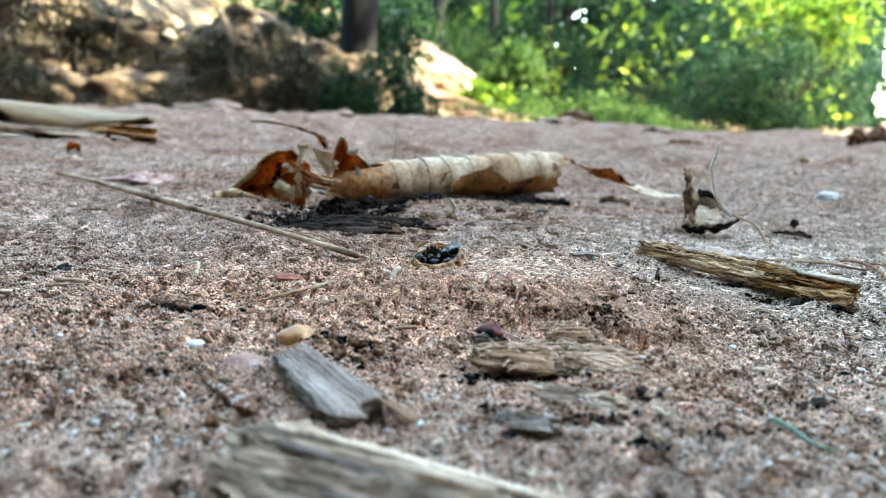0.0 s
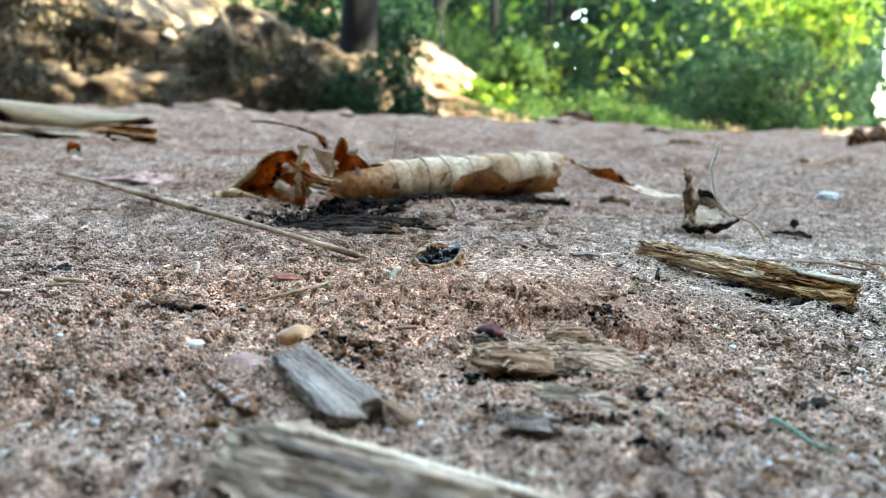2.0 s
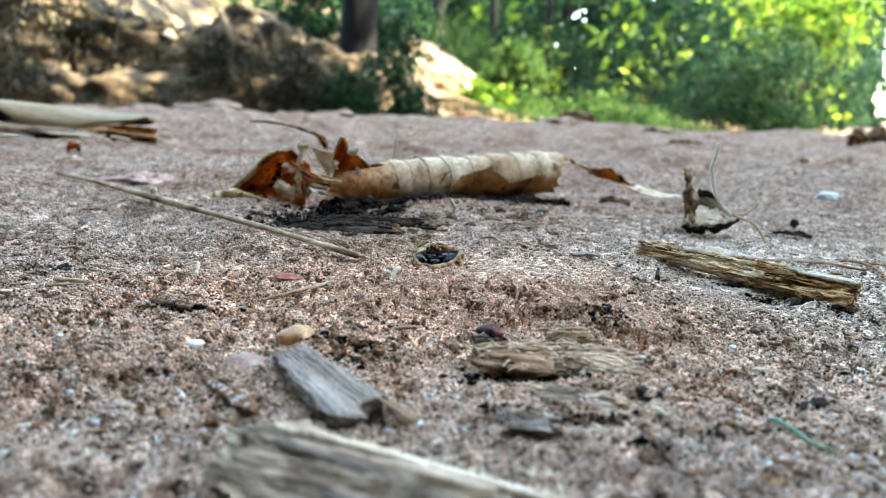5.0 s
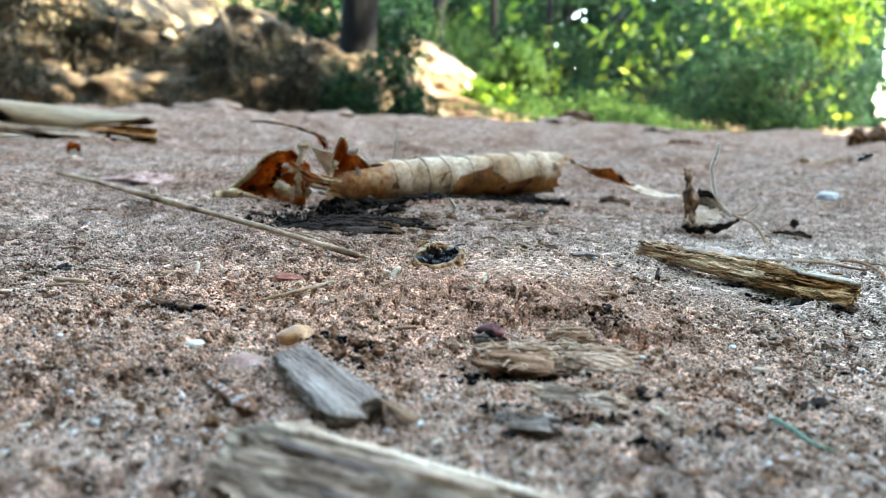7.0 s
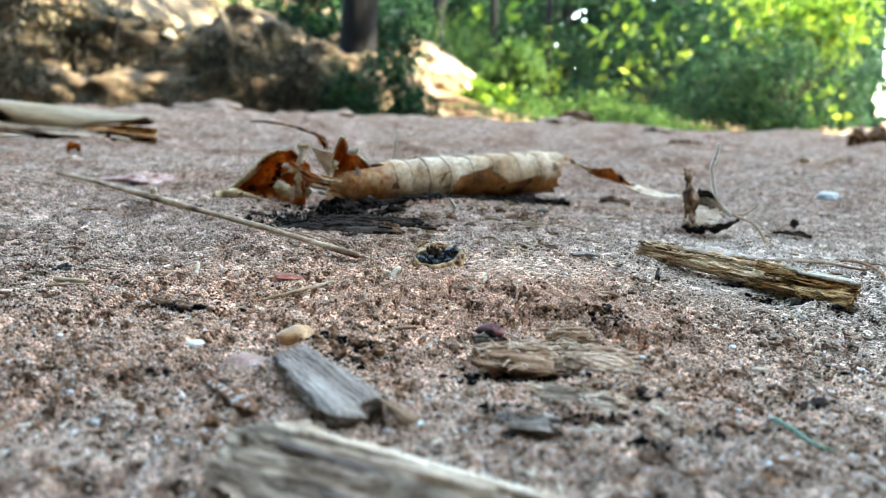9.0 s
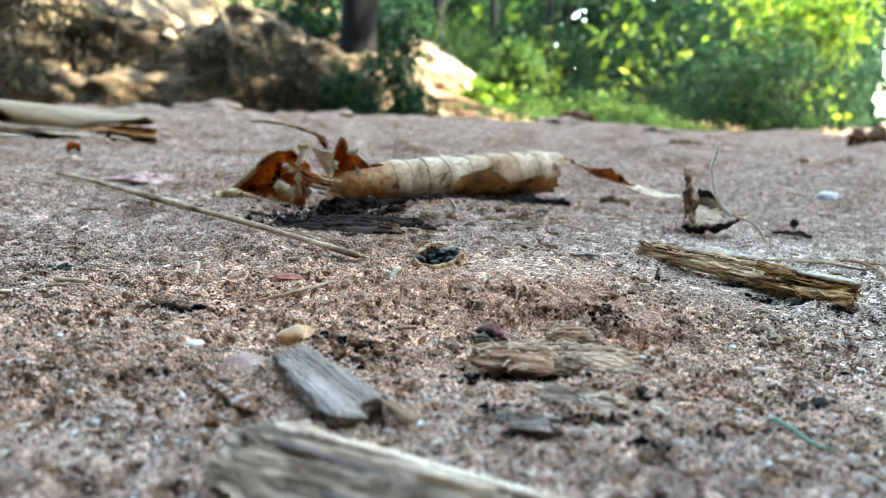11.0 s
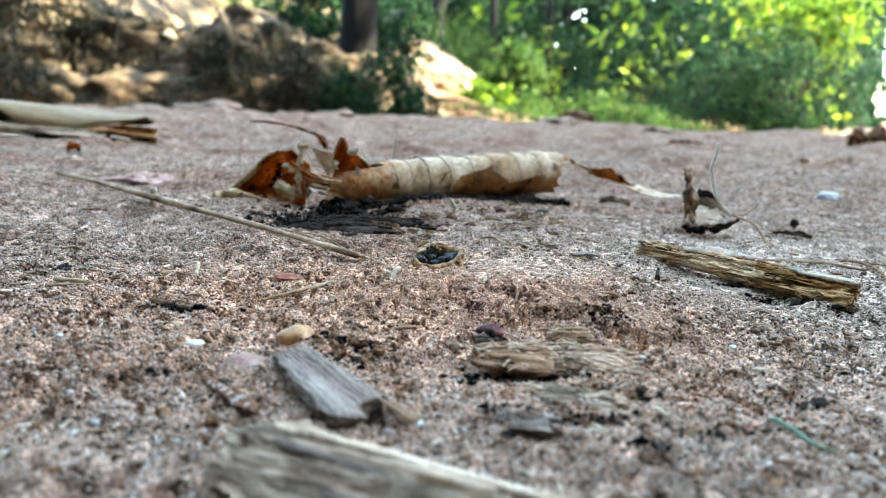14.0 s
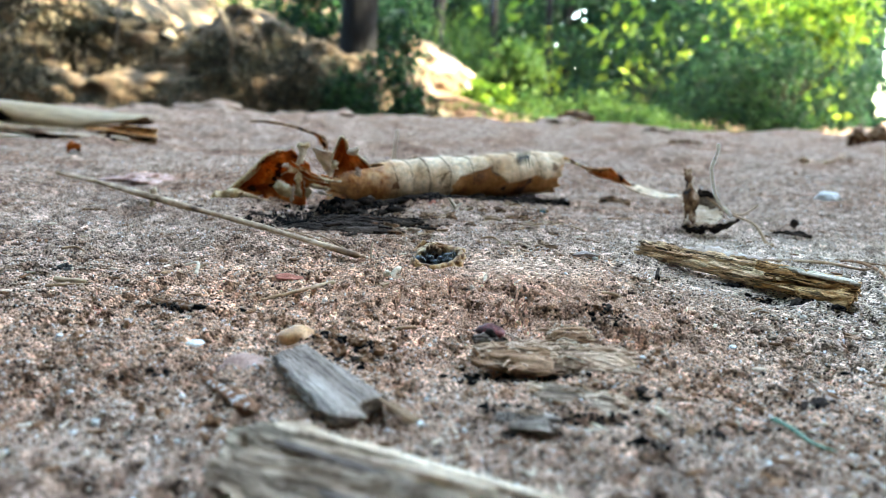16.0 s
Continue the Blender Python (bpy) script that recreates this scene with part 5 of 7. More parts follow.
    lip = [(-70.3, 229.5, 3.6), (-64.4, 230.5, 8.6), (-60.5, 231, 13.0), (-58.4, 231, 15.0), (-54.5, 230.6, 17.0), (-52.4, 230, 17.4), (-50.0, 229.4, 18.4), (-49.2, 229.0, 17.2)]
    part("curled_rim", strand("curled_rim", np.array(lip) - ROLL_ORIGIN, 0.60, 3, 90, 10, (0.8, 1.0), 0.9), LEAF_RIM, leaf, "pale curled rim of the flap")
    edge = [(-38.4, 238, 13.6), (-37.9, 237.6, 16.0), (-36.8, 237.2, 18.9), (-35.2, 236.8, 21.8), (-33.8, 236.8, 20.4), (-32.9, 237.4, 17.2), (-30.4, 239, 16.2), (-27.2, 240, 13.6), (-25.4, 240, 11.6)]
    part("torn_edge", strand("torn_edge", np.array(edge) - ROLL_ORIGIN, 0.22, 8, 110, 8, (1.0, 1.0), 1.2), LEAF_RIM, leaf, "pale torn edge of the tear")
    mid = [(-73.9, 224, 0.2), (-73.4, 224, 1.2), (-71.9, 224, 2.3), (-69.6, 224, 3.2), (-65.4, 224.4, 3.5), (-61.0, 225, 2.3), (-56.5, 225.5, 0.7), (-53.0, 226, -0.4)]
    part("leaf_stalk", strand("leaf_stalk", np.array(mid) - ROLL_ORIGIN, 2.1, 5, 80, 14, (1.05, 0.25), 0.55), LEAF_RIM, leaf, "curled straw-yellow leaf stalk")

    def bridge(u, v):
        x = -47.5 + 15.0 * u
        z = np.interp(u, [0, 0.4, 1], [12.0, 9.8, 8.6]) * v + (1 - v) * np.interp(u, [0, 0.5, 1], [6.2, 5.2, 3.4]) + ragged(u, 27, 0.7) * v
        y = 229.5 + 2.2 * u + 1.8 * np.sin(v * 3.0) - 1.2 * v
        return (np.stack([x, y, z], -1) - ROLL_ORIGIN) / 1000

    part("torn_web", sheet("torn_web", bridge, 20, 36, 0.00025), LEAF_RUST, leaf, "rust-brown web between flap and roll")

    def patch(corners, bulge, seed):
        c = [np.array(p, float) for p in corners]

        def at(u, v):
            p = (1 - v)[..., None] * ((1 - u)[..., None] * c[0] + u[..., None] * c[1]) + v[..., None] * ((1 - u)[..., None] * c[3] + u[..., None] * c[2])
            p = p + np.stack([(ragged(v, seed, 0.40) + 0.15 * min(4.0, np.linalg.norm(c[1] - c[0])) * wave(v * 2.6 + seed, v * 0, seed)) * (2 * u - 1), -bulge * np.sin(np.pi * u) * np.sin(np.pi * v), (ragged(u, seed + 1, 0.40) + 0.15 * min(4.0, np.linalg.norm(c[3] - c[0])) * wave(u * 2.6 + seed, u * 0, seed + 3)) * (2 * v - 1)], -1)
            return (p - ROLL_ORIGIN) / 1000
        return at

    scraps = (((-54.6, 225.0, 4.5), (-49.0, 224.8, 2.6), (-48.7, 225.4, 6.0), (-54.3, 225.6, 8.2), LEAF_RIM, 0.9),
              ((-47.8, 225.0, 3.2), (-45.9, 225.0, 3.4), (-46.2, 225.8, 10.7), (-48.4, 225.8, 10.6), LEAF_RIM, 0.5),
              ((-49.4, 224.6, 1.8), (-48.6, 224.6, 2.0), (-47.9, 225.0, 6.4), (-49.0, 225.0, 6.2), FIBRE_PALE, 0.2),
              ((-43.2, 225.6, 6.4), (-37.2, 225.6, 5.4), (-37.4, 226, 6.3), (-42.8, 226, 7.4), LEAF_RIM, 0.4),
              ((-41.0, 226.6, 4.6), (-36.6, 227.0, 3.0), (-36.8, 227.2, 4.0), (-40.6, 227.0, 5.4), FIBRE_PALE, 0.3),
              ((-52.6, 226.0, 12.4), (-50.2, 226.0, 12.0), (-50.4, 226.4, 13.6), (-52.0, 226.4, 13.4), FIBRE_PALE, 0.4),
              ((-50.6, 225.6, 10.6), (-48.2, 225.6, 10.4), (-47.6, 226.0, 12.2), (-50.0, 226.0, 12.6), LEAF_RIM, 0.6),
              ((-45.0, 225.8, 3.4), (-43.8, 225.8, 3.0), (-42.6, 226.2, 5.4), (-44.6, 226.2, 5.8), LEAF_RIM, 0.3),
              ((-32.8, 232.0, 16.8), (-29.6, 232.0, 16.6), (-28.8, 232.4, 19.2), (-32.2, 232.4, 18.6), FIBRE_PALE, 0.8),
              ((-30.4, 233.0, 9.6), (-28.2, 233.0, 9.6), (-28.2, 233.4, 11.8), (-29.6, 233.4, 12.2), FIBRE_PALE, 0.4),
              ((-37.8, 232.0, 11.8), (-35.8, 232.0, 11.6), (-35.6, 232.2, 14.2), (-36.8, 232.2, 14.8), LEAF_RIM, 0.5),
              ((-48.1, 227.0, 13.4), (-45.9, 227.0, 13.2), (-44.9, 228.0, 19.2), (-47.2, 228.0, 19.2), LEAF_FADED, 1.2),
              ((-47.6, 226.6, 18.7), (-44.2, 226.6, 18.9), (-44.2, 227.2, 20.0), (-47.4, 227.2, 19.7), LEAF_RIM, 0.5))
    for k, (r, pts) in enumerate(((0.46, [(-49.6, 225.9, 14.6), (-46.3, 225.0, 12.2), (-41.4, 224.8, 9.7), (-36.4, 225.2, 8.7), (-33.3, 226.2, 8.5)]),
                                  (0.36, [(-50.2, 226.2, 13.0), (-47.6, 225.2, 11.4), (-43.8, 224.9, 9.0), (-40.7, 225.0, 8.4), (-36.8, 225.6, 7.7)]),
                                  (0.30, [(-49.0, 226.0, 14.0), (-44.6, 224.9, 12.0), (-40.0, 224.8, 9.9), (-37.4, 225.2, 9.4)]),
                                  (0.28, [(-53.0, 226.4, 9.6), (-50.0, 225.4, 11.2), (-46.0, 225.2, 11.6), (-43.0, 225.4, 10.9)]),
                                  (0.24, [(-45.4, 226.2, 8.4), (-45.0, 225.6, 5.6), (-43.6, 225.6, 3.6), (-42.9, 226.0, 2.8)]))):
        part("torn_fibre", strand("torn_fibre", np.array(pts) - ROLL_ORIGIN, r, 300 + k, 40, 7, (0.8, 0.7), 0.5, 0.6), LEAF_RIM, leaf, "pale torn leaf fibre")
    for k, (a, b, c, d, mat, bulge) in enumerate(scraps):
        part("torn_scrap", sheet("torn_scrap", patch((a, b, c, d), bulge, 40 + k), 16, 30, 0.00015), mat, leaf, "torn scrap of leaf skin")

    def tail(u, v):
        c = curve_points([(43.5, 281, 14.5), (52.6, 286, 12.8), (59, 288, 9.8), (67, 289, 8.2), (76.5, 290, 4.0), (87, 290, 1.2), (97, 291, 1.0)], u.shape[1]) - ROLL_ORIGIN
        w = np.interp(u, [0, 0.2, 0.3, 0.43, 0.56, 0.7, 0.85, 1], [0.9, 1.1, 2.4, 4.4, 2.4, 5.4, 4.0, 0.5])
        twist = np.interp(u, [0, 0.3, 0.6, 1], [60, 75, 40, 25]) * np.pi / 180
        off = (v - 0.5) * w
        return (c[0][None, None] * 0 + c[None, :, :] + np.stack([0 * off, off * np.cos(twist), off * np.sin(twist) + ragged(u, 31, 0.25)], -1)) / 1000

    part("tip_stalk", strand("tip_stalk", np.array([(41.5, 281, 15.8), (44.5, 283, 14.8), (48.4, 285.5, 14.2), (52.0, 286.4, 12.6), (55.6, 286.8, 11.2), (60.0, 287.2, 10.6), (66, 288, 11.0)]) - ROLL_ORIGIN, 0.85, 33, 60, 9, (0.8, 0.7), 0.5), LEAF_BROWN, leaf, "brown twisted stalk of the tip")
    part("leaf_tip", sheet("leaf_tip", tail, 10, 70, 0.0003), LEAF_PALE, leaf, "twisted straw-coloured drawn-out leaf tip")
    tri = patch(((57.5, 287, 8.6), (76, 288.5, 4.2), (66.5, 288, 11.6), (58.5, 288, 10.6)), 0.8, 71)
    part("tip_fold", sheet("tip_fold", tri, 14, 24, 0.0003), LEAF_RUST, leaf, "dark rust fold in the tip")
    return leaf


build_rolled_leaf()


# ---------------------------------------------------------------- other leaves
def build_far_leaf():
    leaf = thing("dry_leaf", "long straw-coloured dry leaf folded on the soil", "leaf", (-0.27, 0.470, 0.0))
    base = np.array([-270.0, 470.0, 0.0])

    def upper(u, v):
        x = -352 + 158 * u + 2 * wave(v * 5, v * 0, 50) * smooth(0.9, 1, u)
        top = np.interp(x, [-352, -300, -282, -263, -244, -225, -207, -196], [24.5, 21.9, 20.9, 19.6, 17.8, 16.8, 16.2, 15.6])
        low = np.interp(x, [-352, -300, -286, -277, -265, -252, -236, -224, -211, -200, -194], [19, 18.4, 17.0, 10.8, 8.4, 6.4, 6.3, 9.0, 10.8, 13.4, 15.0]) + ragged(u, 51, 0.35)
        z = low + (top - low) * np.sin(v * np.pi / 2) ** 0.8
        y = 456 + 26 * v ** 1.3 - 5 * np.sin(np.pi * v) + 1.2 * wave(u * 6, v * 2, 52)
        return (np.stack([x, y, z], -1) - base) / 1000

    def mouth(u, v):
        x = -211 + 21 * u
        low = np.interp(u, [0, 0.4, 0.75, 1], [10.4, 10.3, 10.6, 11.8])
        high = np.interp(u, [0, 0.3, 0.62, 0.85, 1], [10.8, 14.0, 15.4, 16.0, 13.6])
        return (np.stack([x, 461 + 5 * np.sin(np.pi * v) - 3 * v, low + (high - low) * v], -1) - base) / 1000

    def hollow(u, v):
        x = -352 + 78 * u
        high = np.interp(x, [-352, -300, -286, -275], [18.6, 18.2, 16.8, 11.0])
        return (np.stack([x, 463 + 4 * np.sin(np.pi * v), 9.0 + (high - 9.0) * v], -1) - base) / 1000

    def fold(u, v):
        x = -230 + 45 * u + 1.0 * wave(v * 5, v * 0, 56) * smooth(0.85, 1, u)
        high = np.interp(x, [-230, -215, -206, -186], [8.0, 9.2, 10.3, 8.8]) + ragged(u, 57, 0.25)
        low = np.interp(x, [-230, -215, -201, -185], [6.6, 6.6, 4.6, 3.4])
        return (np.stack([x, 452 + 4 * np.sin(np.pi * v * 0.8) + 1.0 * wave(u * 5, v * 2, 58), low + (high - low) * v], -1) - base) / 1000

    def under_fold(u, v):
        x = -220 + 36 * u
        high = np.interp(x, [-220, -200, -184], [6.9, 4.6, 3.6])
        low = np.interp(x, [-220, -200, -184], [4.6, 1.0, 0.2])
        return (np.stack([x, 449 + 3 * np.sin(np.pi * v), low + (high - low) * v], -1) - base) / 1000

    def layer(x0, x1, z0, z1, thick, y0, seed):
        def at(u, v):
            x = x0 + (x1 - x0) * u + 2.5 * wave(v * 4, v * 0, seed) * (2 * u - 1) ** 3
            z = z0 + (z1 - z0) * u + thick * (v - 0.5) * np.sin(np.pi * np.clip(u, 0.04, 0.96)) ** 0.5 + 0.9 * wave(u * 6, v * 0.5, seed + 1)
            y = y0 + 9 * v + 2.0 * wave(u * 5, v * 2, seed + 2)
            return (np.stack([x, y, z], -1) - base) / 1000
        return at

    part("upper_blade", sheet("upper_blade", upper, 24, 110, 0.0006), LEAF_STRAW, leaf, "straw-yellow arched blade")
    # two dark sheets stand in for the shade inside the roll's openings
    part("rolled_mouth", sheet("rolled_mouth", mouth, 10, 30, 0.0004), CLOD_DARK, leaf, "dark brown sheet for the shaded mouth of the roll")
    part("side_hollow", sheet("side_hollow", hollow, 10, 30, 0.0004), HUMUS_SHADE, leaf, "black sheet for the shade beneath the blade")
    part("brown_fold", sheet("brown_fold", fold, 14, 50, 0.0006), LEAF_BROWN, leaf, "orange-brown lower fold")
    part("dark_fold", sheet("dark_fold", under_fold, 10, 40, 0.0005), LEAF_DARK, leaf, "dark rotten underside of the fold")
    for k, (x0, x1, z0, z1, th, y0, mat) in enumerate(((-345, -238, 11.5, 5.6, 3.0, 450, LEAF_FADED), (-340, -246, 8.2, 3.0, 3.2, 446, LEAF_DARK), (-330, -262, 5.0, 2.0, 2.4, 441, FIBRE_PALE),
                                                       (-268, -205, 4.8, 2.4, 2.2, 446, LEAF_DARK), (-250, -200, 4.4, 2.2, 1.4, 442, LEAF_FADED), (-345, -276, 3.0, 1.6, 2.4, 436, LEAF_DARK), (-240, -196, 1.6, 0.8, 1.6, 440, FIBRE_TAN))):
        part("rotten_layer", sheet("rotten_layer", layer(x0, x1, z0, z1, th, y0, 210 + 7 * k), 8, 44, 0.0006), mat, leaf, "crumpled rotten leaf layer")
    return leaf


def build_curled_leaf():
    leaf = thing("curled_leaf", "small dark rotten leaf curled up on the soil", "leaf", (0.081, 0.222, 0.0))
    base = np.array([81.0, 222.0, 0.0])

    def between(left, right, y, bulge, seed, crumple=0.5):
        """A crumpled sheet between two edges, each a row of (x, z) points."""
        left, right = np.array(left, float), np.array(right, float)

        def at(u, v):
            k = v * (len(left) - 1)
            lx, lz = np.interp(k, np.arange(len(left)), left[:, 0]), np.interp(k, np.arange(len(left)), left[:, 1])
            k = v * (len(right) - 1)
            rx, rz = np.interp(k, np.arange(len(right)), right[:, 0]), np.interp(k, np.arange(len(right)), right[:, 1])
            x, z = lx + (rx - lx) * u + ragged(v, seed, 0.7) * (2 * u - 1), lz + (rz - lz) * u + ragged(u, seed + 4, 0.8) * (1 - 2 * v) ** 3
            depth = y[0] + (y[1] - y[0]) * v + bulge * np.sin(np.pi * u) + crumple * wave(u * 4, v * 5, seed + 1) + 0.4 * crumple * wave(u * 11, v * 12, seed + 2)
            return (np.stack([x, depth, z + 0.35 * crumple * wave(u * 7, v * 6, seed + 3)], -1) - base) / 1000
        return at

    horn = between([(75.4, 17.6), (74.6, 15.8), (75.8, 13.2), (74.4, 10.4), (74.8, 7.0), (75.0, 3.6), (75.4, -0.2)], [(76.3, 17.3), (77.4, 16.0), (76.7, 13.2), (77.6, 11.2), (79.4, 8.6), (78.0, 5.0), (77.4, 2.6)], (225, 218), -1.6, 61, 0.9)
    wall = between([(79.4, 9.4), (79.0, 7.0), (78.6, 3.0)], [(88.6, 8.8), (89.0, 6.4), (89.2, 3.0)], (231, 227), 2.2, 63)
    crest = between([(79.6, 9.9), (79.8, 9.5), (80.0, 9.1)], [(88.0, 9.8), (88.4, 8.8), (88.2, 8.0)], (230.2, 229.4), 1.6, 65, 0.5)
    cup_floor = between([(77.2, 5.6), (75.6, 3.6), (73.9, 1.4)], [(90.4, 4.2), (87.6, 3.2), (83.4, 1.6)], (229, 215.5), -0.6, 67, 0.8)
    rim = between([(73.2, 0.9), (73.6, 0.4), (74.6, -0.9)], [(80.6, 0.9), (80.8, 0.4), (79.8, -0.8)], (215.6, 214.4), -0.9, 69, 0.6)
    foot = between([(80.8, 0.5), (81.2, 0.2), (82.0, -0.7)], [(90.6, 3.6), (90.0, 2.9), (87.0, 0.8)], (216.6, 215.4), -0.8, 71, 0.5)
    part("upright_tip", sheet("upright_tip", horn, 36, 18, 0.0004), LEAF_DARK, leaf, "dark upright tip of the leaf")
    part("back_wall", sheet("back_wall", wall, 22, 36, 0.0004), SHRED_DUN, leaf, "brown cupped back of the leaf")
    part("dark_crest", sheet("dark_crest", crest, 10, 36, 0.0004), BARK, leaf, "blackened upper edge")
    part("cup_floor", sheet("cup_floor", cup_floor, 24, 36, 0.0004), LEAF_FADED, leaf, "pale beige inside of the cup")
    part("black_rim", sheet("black_rim", rim, 12, 30, 0.0004), BARK, leaf, "black front rim of the cup")
    part("black_foot", sheet("black_foot", foot, 12, 30, 0.0004), BARK, leaf, "black pointed lobe")
    part("pale_edge", strand("pale_edge", np.array([(77.4, 222, 15.6), (77.0, 222, 13.0), (78.6, 221.6, 10.6), (78.2, 221, 8.0), (76.4, 219.6, 5.4), (75.4, 218, 2.6)]) - base, 0.30, 72, 44, 7, (0.8, 1.0), 0.6), FIBRE_PALE, leaf, "pale dry edge")
    return leaf


build_far_leaf()
build_curled_leaf()


def litter_leaf(x, y, length, width, turn, mat, seed, label, arch=0.25, name="dead_leaf"):
    """A small dead leaf, arched along and across; metres."""
    leaf = thing(name, label, "leaf", (x, y, ground_at(x, y) + 0.0006), turn, "fallen leaves")

    def blade(u, v):
        w = width * np.sin(np.pi * np.clip(u * 0.96 + 0.02, 0, 1)) ** 0.8
        px = -length / 2 + u * length
        py = (v - 0.5) * w * (1 + 0.15 * wave(u * 6, v * 0 + seed, seed))
        pz = arch * width * (np.sin(np.pi * u) * 0.6 + 0.9 * (2 * v - 1) ** 2) * (0.7 + 0.6 * wave(u * 3 + seed, v * 2, seed + 2) ** 2) + 0.04 * width * wave(u * 9, v * 5, seed + 1)
        return np.stack([px, py, pz], -1)

    part("blade", sheet("blade", blade, 16, 36, 0.0004), mat, leaf)
    part("midrib", strand("midrib", [(-length * 620, 0, 0.6), (-length * 250, 0, arch * width * 500), (length * 200, 0, arch * width * 550), (length * 480, 0, 0.6)], max(0.25, width * 22), seed, 24, 6), FIBRE_TAN, leaf)
    return leaf


litter_leaf(0.525, 0.88, 0.085, 0.035, 12, LEAF_DARK, 81, "dark rotten leaf on the road's far soil", 0.5)
litter_leaf(0.240, 0.725, 0.040, 0.014, 20, LEAF_DARK, 82, "small dark dry leaf on far soil", 0.25)
litter_leaf(0.205, 1.17, 0.060, 0.030, -14, LEAF_DARK, 83, "dark rotten leaf at the road's shoulder", 0.5)
litter_leaf(-0.43, 1.28, 0.090, 0.030, 8, LEAF_STRAW, 84, "pale dry leaf at the road's shoulder", 0.4)
litter_leaf(-0.186, 0.354, 0.0075, 0.005, 70, LEAF_RUST, 85, "tiny rust-red leaf scrap standing on soil", 0.8)
litter_leaf(0.068, 0.283, 0.012, 0.005, -20, LEAF_DARK, 86, "small brown leaf scrap beside the leaf tip", 0.4)
litter_leaf(0.1080, 0.2170, 0.0110, 0.0046, -36, BARK, 87, "small black leaf scrap on the soil", 0.16)
litter_leaf(0.0300, 0.146, 0.0055, 0.003, 10, STONE_GREY, 88, "tiny pale grey leaf scrap on soil", 0.2)


def build_litter_flakes():
    """Small curled flakes of bark and leaf strewn before the rolled leaf."""
    rng = np.random.default_rng(72)
    looks = ((LEAF_FADED, "small pale curled leaf flake on the soil"), (SHRED_BROWN, "small brown bark flake on the soil"), (LEAF_DARK, "small dark rotten leaf flake on the soil"), (SHRED_TAN, "small tan wood flake on the soil"))
    for k in range(64):
        x, y = float(rng.uniform(-22, 34)), float(rng.uniform(160, 240))
        if y > 224 + 0.54 * x or math.hypot(x + 1.2, y - 135.7) < 12:
            y -= 30
        ln, wd = float(rng.uniform(2.2, 5.6)), float(rng.uniform(1.0, 2.2))
        curl, bow, sd = float(rng.uniform(0.2, 0.9)), float(rng.uniform(-0.2, 0.5)), 500 + k

        def curled(u, v, ln=ln, wd=wd, curl=curl, bow=bow, sd=sd):
            w = wd * (0.35 + 0.65 * np.sin(np.pi * np.clip(u * 0.9 + 0.06, 0, 1))) * (1 + 0.25 * wave(u * 5, v * 0 + sd, sd))
            px = (u - 0.5) * ln + 0.3 * wave(v * 4, v * 0, sd + 1)
            pz = curl * wd * (2 * v - 1) ** 2 * 0.55 + bow * ln * 0.25 * np.sin(np.pi * u) + 0.12 * wave(u * 6, v * 4, sd + 2)
            return np.stack([px, (v - 0.5) * w, pz], -1) / 1000

        mat, label = looks[int(rng.integers(0, 4))]
        ob = tagged(part("litter_flake", sheet("litter_flake", curled, 8, 18, 0.00018), mat), label, "litter", "litter flakes")
        ob.matrix_world = pose(x / 1000, y / 1000, ground_at(x / 1000, y / 1000) + 0.0003, float(rng.normal(0, 14)), float(rng.normal(0, 8)), float(rng.normal(0, 50)))


build_litter_flakes()


def build_back_tip():
    """The brown spike that stands behind the rolled leaf."""
    leaf = thing("leaf_strip", "thin brown curled leaf strip behind the rolled leaf", "leaf", (-0.065, 0.300, ground_at(-0.065, 0.3)))
    pts = [(-17.8, 0, 23.7), (-9.7, 0, 23.6), (-1.6, 0, 22.6), (6.6, 0, 20.4), (10.6, 0, 19.3), (13.9, -1, 17.5), (15.8, -6, 13.8), (18.5, -24, 12.6), (21.5, -38, 6.0), (22.0, -39, 0.5)]
    part("stalk", strand("stalk", pts, 0.62, 7, 80, 8, (0.6, 1.0), 0.35), LEAF_DARK, leaf)

    def blade(u, v):
        x = 10.2 + 6.0 * u + 1.4 * (v - 0.5) * (1 - u) + ragged(u, 75, 0.4)
        z = np.interp(u, [0, 0.35, 0.7, 1], [19.4, 19.0, 16.6, 13.0]) - np.interp(u, [0, 0.2, 0.6, 1], [0.4, 3.6, 3.4, 0.6]) * v
        return np.stack([x, -3.5 - 2 * u + 1.0 * np.sin(v * 3), z], -1) / 1000

    def skin(u, v):
        x = np.interp(v, [0, 0.35, 0.7, 1], [15.2, 17.4, 20.6, 21.8]) + np.interp(v, [0, 0.35, 0.7, 1], [8.6, 6.8, 4.2, 2.4]) * u + ragged(v, 77, 0.5)
        z = np.interp(v, [0, 0.35, 0.7, 1], [16.8, 13.2, 8.0, 0.4]) - 1.4 * u * (1 - v)
        return np.stack([x, -38 - 2.6 * np.sin(np.pi * u) + 1.2 * wave(u * 3, v * 4, 78), z], -1) / 1000

    part("blade", sheet("blade", blade, 14, 30, 0.0003), LEAF_RUST, leaf, "rust-brown curled blade")
    part("faded_skin", sheet("faded_skin", skin, 30, 24, 0.0003), LEAF_FADED, leaf, "thin faded beige leaf skin")


build_back_tip()


